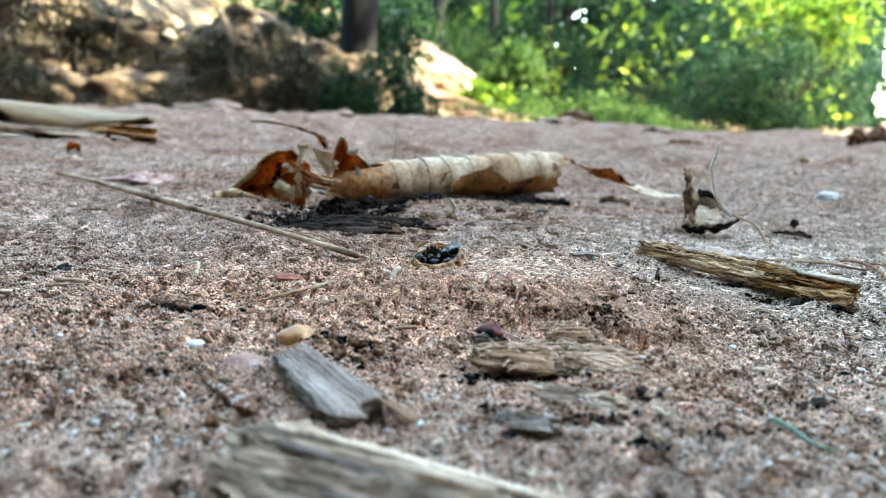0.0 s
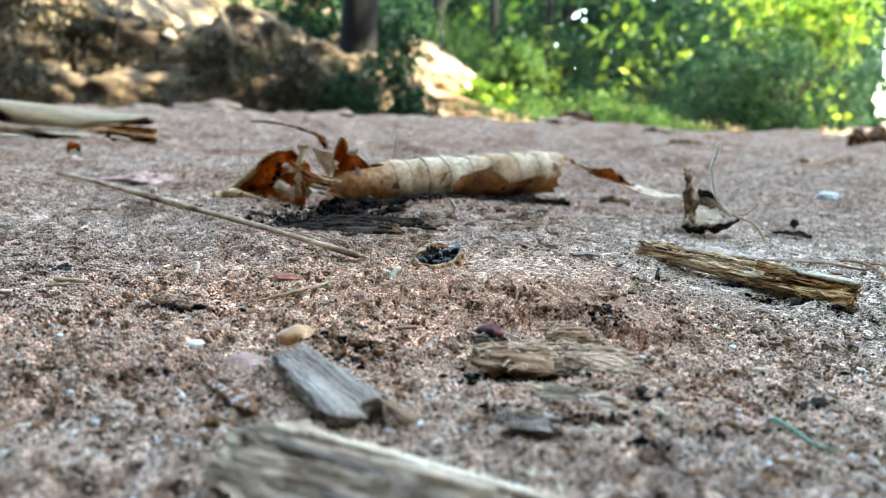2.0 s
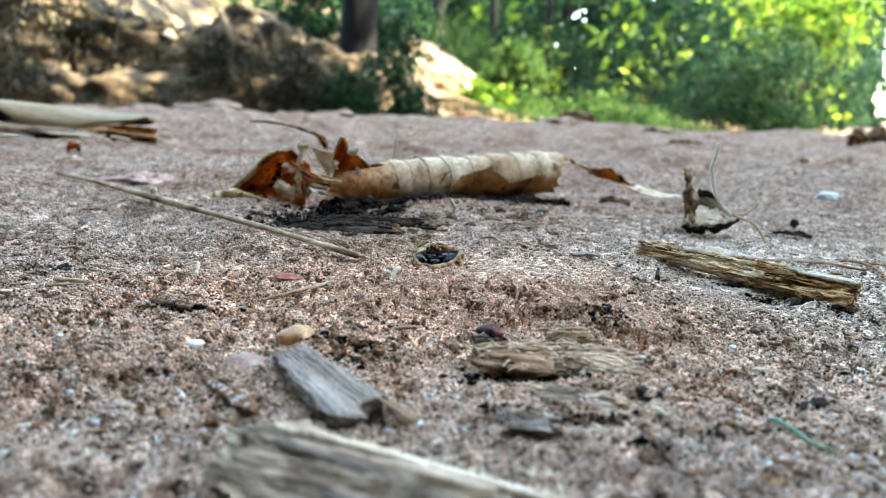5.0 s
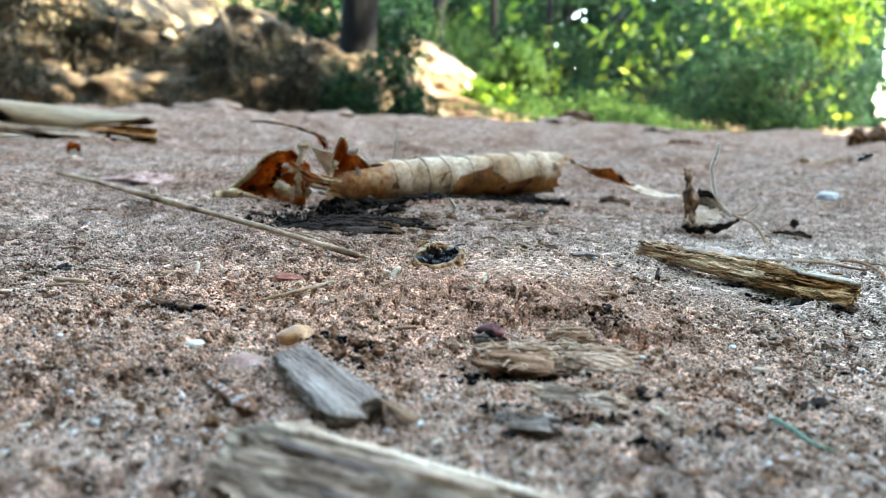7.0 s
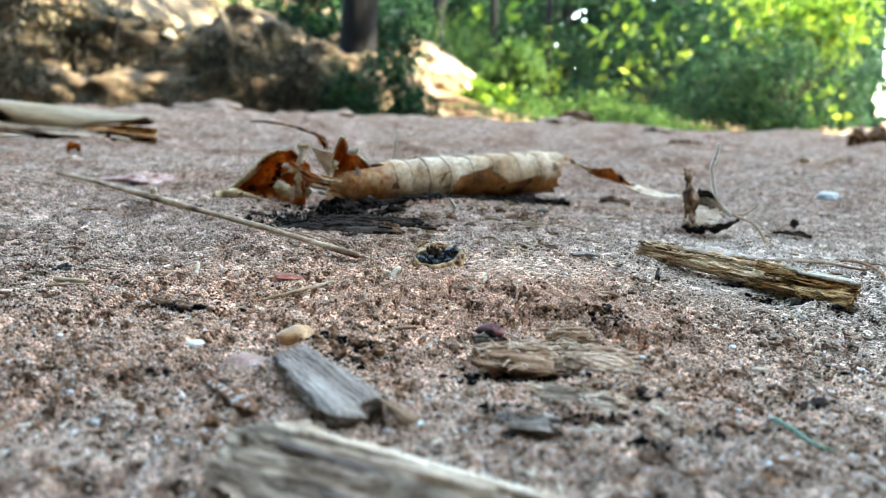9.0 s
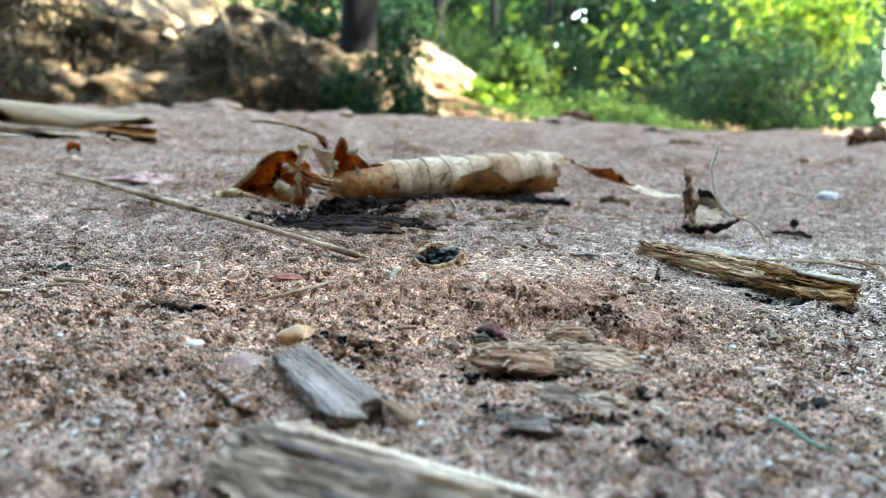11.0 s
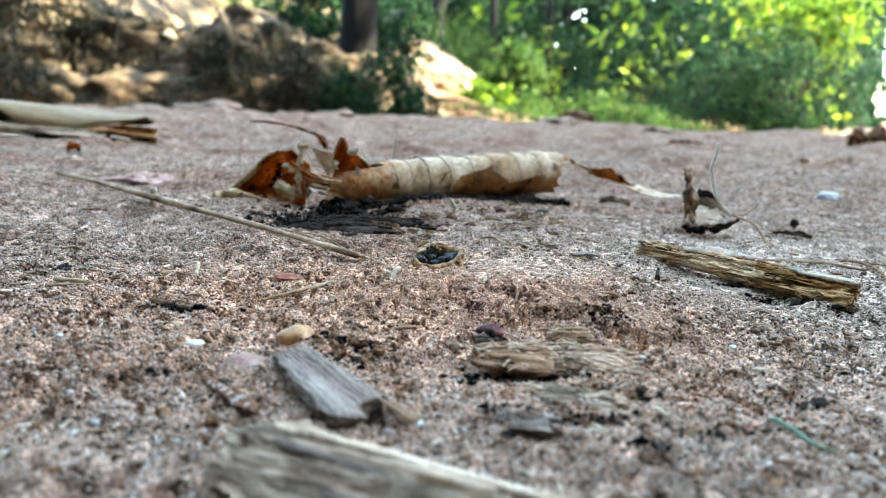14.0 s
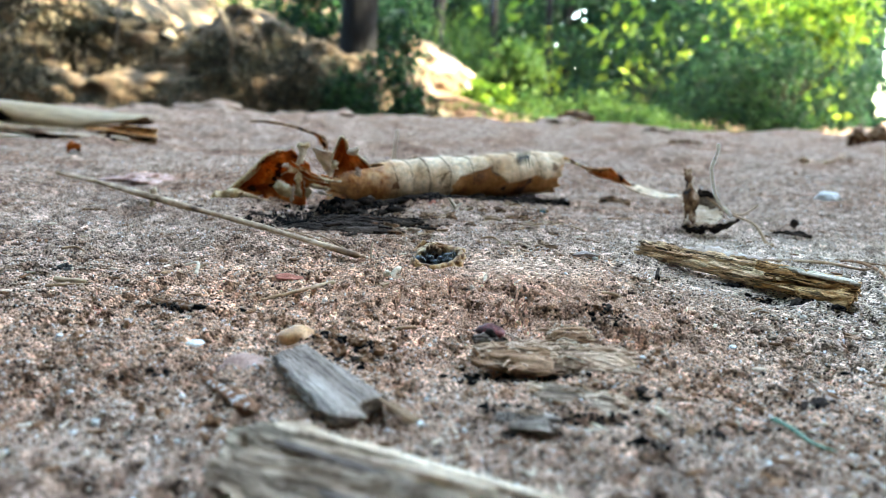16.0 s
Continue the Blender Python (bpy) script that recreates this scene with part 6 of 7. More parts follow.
# ---------------------------------------------------------------- twigs, stems, fibres
def stem_thing(name, label, category, points, radius, mat, seed, taper=(1.0, 0.6), rough=0.14, group="", n=44, flat=1.0, part_name="stem"):
    p = np.array(points, float)
    base = p[0].copy()
    base[2] = 0
    t = thing(name, label, category, tuple(base / 1000), group=group)
    part(part_name, strand(part_name, p - base, radius, seed, n, 10, taper, rough, flat), mat, t)
    return t, base


def lie(points, lift):
    """Lays points (x, y in millimetres) on the soil."""
    return [(x, y, ground_at(x / 1000, y / 1000) * 1000 + lift) for x, y in points]


def build_twigs():
    ends = lie([(-145.3, 263.2), (-17.2, 142.2)], 1.7)
    line = [tuple(np.array(ends[0]) + (np.array(ends[1]) - np.array(ends[0])) * k + np.array([0.5 * math.sin(9 * k), 0.5 * math.sin(7 * k + 1), 0.9 * math.sin(math.pi * k)])) for k in (0, 0.2, 0.4, 0.6, 0.8, 1.0)]
    t, b = stem_thing("long_twig", "long thin dry tan twig lying across the soil", "twig", line, 0.85, TWIG, 11, (0.80, 0.90), 0.26, n=190)
    part("side_shoot", strand("side_shoot", np.array([(-85.6, 206.5, 6.6), (-86.0, 207, 4.6), (-86.4, 207.5, 2.4), (-86.6, 207.5, 0.2)]) - b, 0.95, 12, 24, 8, (1.0, 0.7), 0.2), FIBRE_PALE, t, "short broken side shoot")
    part("split_fibre", strand("split_fibre", np.array(lie([(-47.5, 174.5), (-36, 168), (-27, 160), (-19, 149), (-15.8, 142)], 0.9)) - b, 0.40, 13, 50, 8, (0.4, 0.9)), FIBRE_TAN, t)
    part("split_fibre", strand("split_fibre", np.array(lie([(-40, 172), (-30, 166.5), (-22.5, 158), (-18, 151)], 0.8)) - b, 0.28, 14, 40, 8, (0.5, 0.7)), FIBRE_TAN, t)
    stem_thing("short_twig", "short thin brown twig on crumbly soil", "twig", lie([(-29.2, 110.5)], 0.8) + lie([(-18.5, 119.6)], 0.9), 0.40, FIBRE_TAN, 15, (0.7, 1.0))
    t, b = stem_thing("tendril", "thin pale wavy tendril rising from the soil", "tendril", [(79.9, 212, 26.6), (79.9, 212, 24.0), (79.0, 212, 20.6), (78.8, 212, 18.6), (80.0, 212, 13.8), (80.9, 212, 11.2), (83.0, 213, 8.6), (86.0, 214, 6.0), (87.4, 214, 4.4)], 0.60, FIBRE_WHITE, 16, (0.7, 1.1), n=70)
    part("ground_stem", strand("ground_stem", np.array([(81.5, 221, 9.5), (86.5, 215, 5.6), (91.5, 207, 3.6)] + lie([(93, 201), (92.4, 195.5)], 0.5)) - b, 0.55, 17, 50, 8, (0.5, 1.0)), FIBRE_TAN, t)
    part("side_stem", strand("side_stem", np.array([(86.5, 217, 5.2), (93, 220, 4.6), (97, 222, 6.2), (99, 223, 7.8)]) - b, 0.42, 18, 30, 8), FIBRE_TAN, t)
    stem_thing("root_fibre", "thin brown root fibre on the soil", "fibre", lie([(78, 176), (86, 177), (92, 167), (97, 161), (101, 163)], 0.5), 0.42, FIBRE_TAN, 19)
    stem_thing("root_fibre", "thin dark root fibre on the soil", "fibre", lie([(104, 182), (103, 172), (101, 160), (97, 150), (99, 144)], 0.5), 0.42, CLOD_DARK, 20)
    stem_thing("root_fibre", "thin dark root fibre on the soil", "fibre", lie([(103, 171), (111, 173), (118, 171)], 0.5), 0.32, CLOD_DARK, 21)
    stem_thing("straw", "thin bent straw on the soil", "straw", lie([(-75, 106.5), (-70, 113), (-66.5, 117.5), (-62.2, 117.8)], 0.7), 0.95, FIBRE_STRAW, 22, flat=0.45)
    stem_thing("straw", "thin bent straw on the soil", "straw", lie([(-66.5, 117.8), (-63, 116), (-60.5, 116.6)], 1.2), 0.55, FIBRE_STRAW, 23)
    stem_thing("straw", "thin bent straw on the soil", "straw", lie([(-65, 112), (-60.5, 113.6), (-57, 110.5)], 0.5), 0.3, FIBRE_TAN, 24)
    stem_thing("root_fibre", "thin pale root fibre on the soil", "fibre", lie([(-49.5, 121), (-48, 126), (-49.5, 132), (-47.6, 140.5)], 0.7), 0.35, FIBRE_TAN, 25)
    stem_thing("root_fibre", "thin pale root fibre on the soil", "fibre", lie([(-45.5, 127), (-47.2, 133), (-50.5, 135)], 1.1), 0.4, FIBRE_PALE, 26)
    stem_thing("pale_husk", "tiny cream-white curled plant husk", "husk", lie([(-10.1, 123.4), (-9.6, 126.0), (-8.5, 128.6), (-7.8, 130.4)], 0.8), 0.74, FIBRE_PALE, 27, (1.0, 0.8), 0.3)
    t, b = stem_thing("forked_stub", "tiny pale forked root stub upright on soil", "root", [(4.5, 222.1, -0.2), (3.3, 222.1, 2.3), (2.7, 222.1, 3.4), (1.9, 222.1, 4.5), (1.3, 222.1, 5.4)], 0.62, FIBRE_PALE, 28, (1.0, 0.8))
    part("fork", strand("fork", np.array([(3.1, 222.1, 2.6), (3.9, 222.0, 2.9), (4.6, 222.0, 3.4), (5.2, 222.0, 3.9)]) - b, 0.52, 29, 16, 8), FIBRE_PALE, t)
    stem_thing("grass_stub", "thin upright straw stub behind the leaf", "straw", [(-30, 400, 0), (-29.6, 400, 7), (-28.8, 399, 13), (-28.4, 399, 18)], 0.8, FIBRE_PALE, 30)
    stem_thing("grass_stub", "tiny upright pale stub on soil", "straw", lie([(-15.0, 146.5)], 0.2) + [(-15.2, 146.6, 4.0), (-14.8, 146.4, 5.8)], 0.3, FIBRE_PALE, 31)
    stem_thing("dry_stalk", "thin brown dry stalk lying on far soil", "stalk", lie([(262, 531), (290, 556), (328, 592)], 2.0), 2.4, FIBRE_TAN, 32)
    stem_thing("dry_stalk", "thin dark dry stalk beside soil crack", "stalk", lie([(43.0, 137.5), (44.6, 143), (46.6, 149)], 0.5), 0.5, BARK, 33)
    stem_thing("root_fibre", "thin dark root fibre on crumbly soil", "fibre", lie([(-11.5, 101.6), (-8, 102.6), (-5.5, 102.2), (-3.4, 103)], 0.5), 0.38, FIBRE_TAN, 37, (0.8, 0.6), 0.4)
    stem_thing("needle", "tiny pale dry needle on the soil", "needle", lie([(24.9, 74.6), (25.6, 71.8)], 0.5), 0.3, FIBRE_PALE, 34)
    stem_thing("pale_husk", "tiny cream-white dry husk on the mound", "husk", lie([(7.6, 121.5), (7.9, 123.4)], 0.6), 0.4, FIBRE_PALE, 35)
    blade, b = stem_thing("grass_sliver", "narrow dull-green grass sliver on the soil", "grass", lie([(38.6, 76.0), (39.8, 73.6), (41.0, 71.2), (42.4, 69.0)], 0.7), 0.55, GREEN_BIT, 36, (1.1, 0.5), 0.1, flat=0.3, part_name="blade")
    for k, (x, y, a, ln) in enumerate(((-33, 190, 20, 8), (12, 175, -30, 6), (27, 196, 65, 7), (20, 158, 15, 4), (-10, 168, -15, 5), (38, 205, -40, 9), (60, 240, 10, 9), (-80, 150, 30, 5), (-58, 160, -20, 4), (-100, 200, 12, 7), (55, 120, 35, 5), (30, 118, -35, 5), (-2, 110, 80, 8), (2, 160, 25, 4))):
        c, s = math.cos(radians(a)) * ln / 2, math.sin(radians(a)) * ln / 2
        stem_thing("root_fibre", "short thin root fibre on the soil", "fibre", lie([(x - c, y - s), (x + 0.3, y), (x + c, y + s)], 0.35), 0.26 + 0.02 * (k % 4), FIBRE_TAN if k % 3 else SHRED_BROWN, 50 + k)


build_twigs()


# ---------------------------------------------------------------- pieces of wood and bark
def wood_thing(name, label, at, turn, tilt, length, width, height, mat, seed, lift, splinters=(), category="wood chip", **kw):
    x, y = at[0] / 1000, at[1] / 1000
    t = thing(name, label, category, (x, y, ground_at(x, y) + lift / 1000))
    t.matrix_world = t.matrix_world @ pose(0, 0, 0, 0, 0, turn) @ pose(0, 0, 0, tilt[0], tilt[1], 0)
    part("body", fibrous("body", length / 1000, width / 1000, height / 1000, seed, **kw), mat, t)
    for k, (sx, sy, sz, ln, r, a, smat) in enumerate(splinters):
        c, s = math.cos(radians(a)) * ln / 2, math.sin(radians(a)) * ln / 2
        part("splinter", strand("splinter", [(sx - c, sy - s, sz), (sx, sy, sz + 0.1), (sx + c, sy + s, sz)], r, seed + k, 24, 7, (0.8, 0.6), 0.3, 0.6), smat, t)
    return t


wood_thing("wood_chip", "flat weathered grey wood chip half sunk in soil", (-13.6, 79.4), -52, (-7, 3), 18.0, 9.4, 1.9, CHIP, 5, 1.2,
           ((1, 2.6, 0.80, 13, 0.14, 2, CHIP), (6.6, 3.4, 0.3, 6, 0.5, 4, FIBRE_TAN)), taper=(0.62, 1.0), jag=0.015, ridges=16, slant=-0.42, groove=0.05)
wood_thing("wood_plank", "splintered bleached wood piece close to the lens", (-1.5, 50.8), -25, (5, 0), 32, 13, 4.6, PLANK_GREY, 6, 1.6,
           ((0, 4.8, 2.4, 29, 0.9, 1, PLANK), (-2, 1.5, 2.6, 26, 0.7, -2, CHIP), (4, -2, 2.7, 22, 0.8, 3, CHIP), (-4, 3.2, 2.6, 20, 0.5, 4, PLANK)), taper=(0.9, 1.0), jag=0.12, ridges=9, slant=-0.40, groove=0.30)


def build_rotten_stick():
    at = (0.0618, 0.1458)
    stick = thing("rotten_stick", "split rotten tan stick with bleached top lying on soil", "stick", (at[0], at[1], ground_at(*at) + 0.0025))
    stick.matrix_world = stick.matrix_world @ pose(0, 0, 0, 0, 0, -45) @ pose(0, 0, 0, 0, 1.0, 0)

    def put(name, shape, mat, x, y, z, rx=0, ry=0, rz=0, label=""):
        ob = part(name, shape, mat, stick, label)
        ob.matrix_local = pose(x / 1000, y / 1000, z / 1000, rx, ry, rz)
        return ob

    put("back_half", rotten_log("back_half", 0.033, 0.0018, 0.0026, 71), ROT_TAN, -5.5, 0.7, 0.35, 20, 0, 0.6)
    put("front_half", rotten_log("front_half", 0.0275, 0.0016, 0.0019, 74, jag=0.07), ROT_TAN, -7.6, -0.9, -0.1, -15, 0.5, -1.0, "split front half with dark seams")
    put("thick_end", rotten_log("thick_end", 0.0185, 0.0027, 0.0030, 77, jag=0.035), ROT_BROWN, 13.6, -0.1, 0.0, 40, -0.6, 0.5, "crumbling brown thick end")
    put("pale_crust", shredded("pale_crust", 0.0125, 0.0034, 0.0009, 79, 0.2), ROT_CREAM, 16.0, 0.1, 2.25, -14, -0.6, 0, "bleached cream top crust")
    for k, (x, y, z, ln, r, a) in enumerate(((-4, -1.9, 1.1, 22, 0.30, 1), (-10, -2.0, 0.3, 16, 0.26, -1.5), (3, -1.9, -0.6, 17, 0.32, 2), (-6, 0.4, 2.0, 24, 0.28, -0.6), (12, -2.2, 0.9, 12, 0.25, 1), (10, -2.3, -0.9, 10, 0.3, -2))):
        put("splinter", strand("splinter", [(-ln / 2, 0, 0), (-ln * 0.15, 0.12, 0.1), (ln * 0.2, -0.1, 0.05), (ln / 2, 0, -0.1)], r, 80 + k, 40, 7, (0.6, 0.8), 0.5, 0.7), (ROT_TAN, ROT_BROWN, ROT_TAN)[k % 3], x, y, z, 0, 0, a)


build_rotten_stick()


def shred(count, length, width, mats, seed, height=0.9):
    """Loose fibres over a flake, as splinter rows."""
    rng = np.random.default_rng(seed)
    rows = []
    for k in range(count):
        ln = float(length * rng.uniform(0.45, 1.0))
        rows.append((float(rng.normal(0, length * 0.10)), float(rng.uniform(-0.5, 0.5) * width), float(rng.uniform(0.2, 1.0) * height), ln, float(rng.uniform(0.10, 0.26)), float(rng.normal(0, 14)), mats[k % len(mats)]))
    return tuple(rows)


def fibre_mat(name, length, width, height, count, seed):
    """Matted torn fibres lying along x over a flake, as one mesh; metres."""
    rng = np.random.default_rng(seed)
    seg, sides = 7, 5
    ang = np.linspace(0, 2 * np.pi, sides, endpoint=False)
    ln = length * np.exp(rng.normal(-1.75, 0.55, count))
    x0, y0 = rng.uniform(-0.5, 0.5, count) * length, rng.uniform(-0.5, 0.5, count) * width
    inside = 1 - (2 * y0 / width) ** 2 * 0.7 - (2 * x0 / length) ** 4 * 0.5
    z0 = height * inside * rng.uniform(0.35, 1.0, count)
    a, lift, curl = rng.normal(-0.05, 0.30, count), rng.normal(0, 0.16, count), rng.normal(0, 0.22, count)
    t = np.linspace(-0.5, 0.5, seg)[None]
    x = x0[:, None] + ln[:, None] * t * np.cos(a)[:, None]
    y = y0[:, None] + ln[:, None] * (t * np.sin(a)[:, None] + curl[:, None] * (4 * t ** 2 - 0.5))
    z = z0[:, None] + ln[:, None] * (t * lift[:, None] - 0.06 * (4 * t ** 2))
    w = np.exp(rng.normal(np.log(0.00016), 0.45, count))[:, None] * (1 - 0.85 * (2 * np.abs(t)) ** 3) * (1 + 0.25 * rng.uniform(-1, 1, (count, seg)))
    flat = rng.uniform(0.4, 0.9, count)[:, None, None]
    v = np.stack([np.broadcast_to(x[..., None], x.shape + (sides,)), y[..., None] + w[..., None] * np.cos(ang), z[..., None] + flat * w[..., None] * np.sin(ang)], -1)
    idx = np.arange(count * seg * sides).reshape(count, seg, sides)
    right = np.roll(idx, -1, 2)
    faces = np.stack([idx[:, :-1], right[:, :-1], right[:, 1:], idx[:, 1:]], -1).reshape(-1, 4)
    return raw_mesh(name, v.reshape(-1, 3), faces)


def flake_thing(label, at, turn, tilt, size, lift, mat, seed, strands=(), name="wood_flake"):
    x, y = at[0] / 1000, at[1] / 1000
    level = max(ground_at(x, y), ground_at(x - size[0] * 0.0003, y), ground_at(x + size[0] * 0.0003, y), ground_at(x, y + size[1] * 0.0003))
    t = thing(name, label, "wood chip", (x, y, level + lift / 1000))
    t.matrix_world = t.matrix_world @ pose(0, 0, 0, 0, 0, turn) @ pose(0, 0, 0, tilt[0], tilt[1], 0)
    part("body", shredded("body", size[0] / 1000, size[1] / 1000, size[2] / 1000, seed), mat, t)
    loose = part("fibre_mat", fibre_mat("fibre_mat", size[0] * 1.05 / 1000, size[1] * 0.95 / 1000, size[2] * 0.75 / 1000, int((2 if mat is BARK_GREY else 3 if lift > 1 else 8) * size[0] * size[1] ** 0.5), seed + 3), FIBRE_MIX if mat not in (SHRED_GREY, BARK_GREY) else FIBRE_DULL if mat is SHRED_GREY else FIBRE_BLACK, t, "matted torn fibres")
    tagged(loose, "matted torn fibres", kind="stuff")
    for k, (sx, sy, sz, ln, r, a, smat) in enumerate(strands):
        c, s = math.cos(radians(a)) * ln / 2, math.sin(radians(a)) * ln / 2
        bend = (0.4, -0.5, 0.25)[k % 3]
        part("splinter", strand("splinter", [(sx - c, sy - s, sz - 0.2), (sx - c * 0.3 - s * 0.2, sy - s * 0.3 + bend, sz + 0.15), (sx + c * 0.4, sy + s * 0.4 + bend * 0.4, sz + 0.1), (sx + c, sy + s, sz - 0.15)], r, seed + k, 26, 7, (0.7, 0.5), 0.5, 0.7), smat, t)
    return t


flake_thing("pale shredded wood flake on the soil", (18.3, 91.4), -3, (4, 0), (15.0, 8.5, 1.3), 0.0, SHRED_TAN, 101, shred(18, 6.0, 7.0, (SHRED_TAN, ROT_CREAM, SHRED_BROWN, SHRED_TAN, FIBRE_PALE), 1, 1.4))
flake_thing("brown wood flake raised over a dark hollow", (10.7, 89.4), 0, (14, 3), (10.0, 6.0, 1.1), 1.0, SHRED_BROWN, 111, shred(10, 7.0, 3.0, (SHRED_BROWN, SHRED_TAN), 2, 0.9))
flake_thing("greyish shredded wood flake on the soil", (16.4, 78.0), -18, (6, 0), (11.0, 7.0, 1.0), -0.30, SHRED_DUN, 121, shred(12, 5.0, 5.4, (SHRED_DUN, SHRED_BROWN), 3, 0.9))
flake_thing("dark grey wood flake sunk in soil", (10.0, 71.0), -6, (6, 0), (5.8, 3.2, 0.9), 0.0, SHRED_GREY, 131, shred(7, 4.0, 2.2, (SHRED_GREY, SHRED_TAN), 4, 0.9))
flake_thing("thin dark rotten bark flake in the hollow before the leaf", (-21.0, 193.5), 4, (12, 0), (27.0, 7.5, 2.0), 0.1, BARK_GREY, 151, shred(6, 12.0, 6.0, (BARK_GREY, BARK, CLOD_DARK), 6, 1.7), "bark_flake")
flake_thing("thin black bark flake lying over crumbly soil", (-26.5, 181.5), 13, (9, 2), (24.0, 8.0, 1.7), 0.0, BARK_GREY, 157, shred(6, 10.0, 6.0, (BARK, BARK_GREY), 7, 1.5), "bark_flake")
flake_thing("brown fibrous lump of rotten wood", (18.6, 97.4), 10, (0, 0), (6.4, 4.4, 2.2), 0.4, SHRED_BROWN, 141, shred(8, 4.0, 3.0, (SHRED_BROWN, SHRED_TAN), 5, 1.2))
# black clots put shade into the hollows under the flake edges
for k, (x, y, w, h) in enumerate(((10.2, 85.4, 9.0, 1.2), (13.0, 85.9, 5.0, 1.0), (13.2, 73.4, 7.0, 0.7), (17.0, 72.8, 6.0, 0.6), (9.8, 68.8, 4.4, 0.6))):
    ob = tagged(part("humus_clot", pebble("humus_clot", (w / 1000, 0.0026, h / 1000), 160 + k, 0.6, 3), HUMUS_SHADE), "black clot for the shaded hollow under the wood", "humus", "humus clots")
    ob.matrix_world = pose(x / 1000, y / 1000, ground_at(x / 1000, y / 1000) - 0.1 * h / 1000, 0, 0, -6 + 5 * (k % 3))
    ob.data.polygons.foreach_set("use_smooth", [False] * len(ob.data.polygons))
wood_thing("wood_sliver", "dark brown wood sliver sunk in soil", (-40.8, 106.6), -16, (0, 0), 9, 1.6, 1.0, CLOD_DARK, 15, 0.0, (), jag=0.15, ridges=12)
wood_thing("wood_sliver", "tan wood sliver beside the grey chip", (-3.4, 73.0), -50, (0, 0), 5, 1.3, 0.9, FIBRE_TAN, 19, 0.2, (), jag=0.2, ridges=12)
wood_thing("wood_sliver", "tan wood sliver sunk in the soil", (-24.5, 78.5), -48, (0, 0), 12, 2.2, 1.0, CLOD, 20, -0.40, (), jag=0.2, ridges=12)
wood_thing("wood_sliver", "flat brown leaf sliver on the mound", (-8.6, 124.5), 62, (0, 0), 8, 2.2, 0.8, FIBRE_TAN, 21, 0.3, (), jag=0.2, ridges=12)
for k, (x, y, a, ln, w) in enumerate(((67.2, 111, -35, 4.2, 1.6), (42.4, 74.8, -25, 5.5, 1.6), (44.6, 190.5, -10, 8, 3.4), (27, 70, 20, 4, 1.6), (32, 72, -30, 5, 2), (35, 78, 12, 3.5, 1.5), (29, 80, -15, 4.5, 1.4), (47, 84, 5, 4, 1.5), (50, 92, -22, 3, 1.2), (33, 64, 30, 5, 2.2), (41, 63, -12, 4, 1.8),
                                     (8, 196, 12, 7, 2.2), (-4, 203, -20, 6, 2.0), (20, 188, 30, 8, 1.8), (-6, 172, -8, 5, 1.4), (10, 166, 14, 4, 1.3), (36, 178, -18, 5, 1.5), (52, 215, 8, 8, 2.2), (-3, 183, 25, 6, 2), (25, 212, -14, 8, 2.4))):
    ob = tagged(part("bark_crumb", pebble("bark_crumb", (ln * 0.7 / 1000, w * 0.8 / 1000, w * 0.5 / 1000), 60 + k, 0.9, 2), (SHRED_BROWN, CLOD_DARK, CLOD_DARK)[k % 3]), "small dark bark crumb on the soil", "bark", "bark crumbs")
    ob.matrix_world = pose(x / 1000, y / 1000, ground_at(x / 1000, y / 1000) + 0.05 * w / 1000, 0, 0, a)
    ob.data.polygons.foreach_set("use_smooth", [False] * len(ob.data.polygons))


def build_bark_litter():
    """Dark splinters heaped before the rolled leaf."""
    rng = np.random.default_rng(68)
    for k in range(22):
        x, y = rng.uniform(-34, 2), rng.uniform(176, 204)
        ln = float(rng.uniform(2.5, 7))
        wood_thing("bark_splinter", "dark splinter of bark before the rolled leaf", (x, y), float(rng.normal(10, 45)), (float(rng.normal(0, 8)), float(rng.normal(0, 5))), ln, ln * 0.22, ln * 0.09,
                   BARK, 200 + k, float(rng.uniform(0.3, 1.2)), (), "bark", jag=0.25, ridges=5, n=18, sides=18, groove=0.3)


build_bark_litter()


def build_shade_bits():
    """Black rotten bits, partly standing for shade, in the hollow under the rolled leaf."""
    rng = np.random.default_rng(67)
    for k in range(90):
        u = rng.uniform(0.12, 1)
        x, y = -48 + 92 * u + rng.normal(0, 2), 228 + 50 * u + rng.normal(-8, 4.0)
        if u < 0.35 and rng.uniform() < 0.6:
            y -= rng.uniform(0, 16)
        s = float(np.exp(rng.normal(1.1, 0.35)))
        ob = tagged(part("rotten_bit", pebble("rotten_bit", (s * 1.5 / 1000, s / 1000, s * 0.55 / 1000), k, 0.5, 2), BARK), "small black plant bit deepening the shade beneath the leaf", "litter", "rotten bits")
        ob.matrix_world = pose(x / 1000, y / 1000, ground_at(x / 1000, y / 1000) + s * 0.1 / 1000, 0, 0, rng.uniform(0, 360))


build_shade_bits()


# ---------------------------------------------------------------- stones, seeds
def stone_thing(name, label, category, x, y, size, mat, seed, sink=0.3, turn=0, dents=0.25, group=""):
    size = [c / 1000 for c in size]
    z = ground_at(x / 1000, y / 1000) + size[2] * (0.5 - sink)
    ob = tagged(part(name, pebble(name, size, seed, dents, 3 if size[0] > 0.0025 else 2), mat), label, category, group)
    ob.matrix_world = pose(x / 1000, y / 1000, z, 0, 0, turn)
    return ob


stone_thing("quartz_pebble", "flat milky white quartz chip on soil", "pebble", -32.9, 90.8, (2.4, 2.0, 0.8), QUARTZ, 1, 0.25, 10)
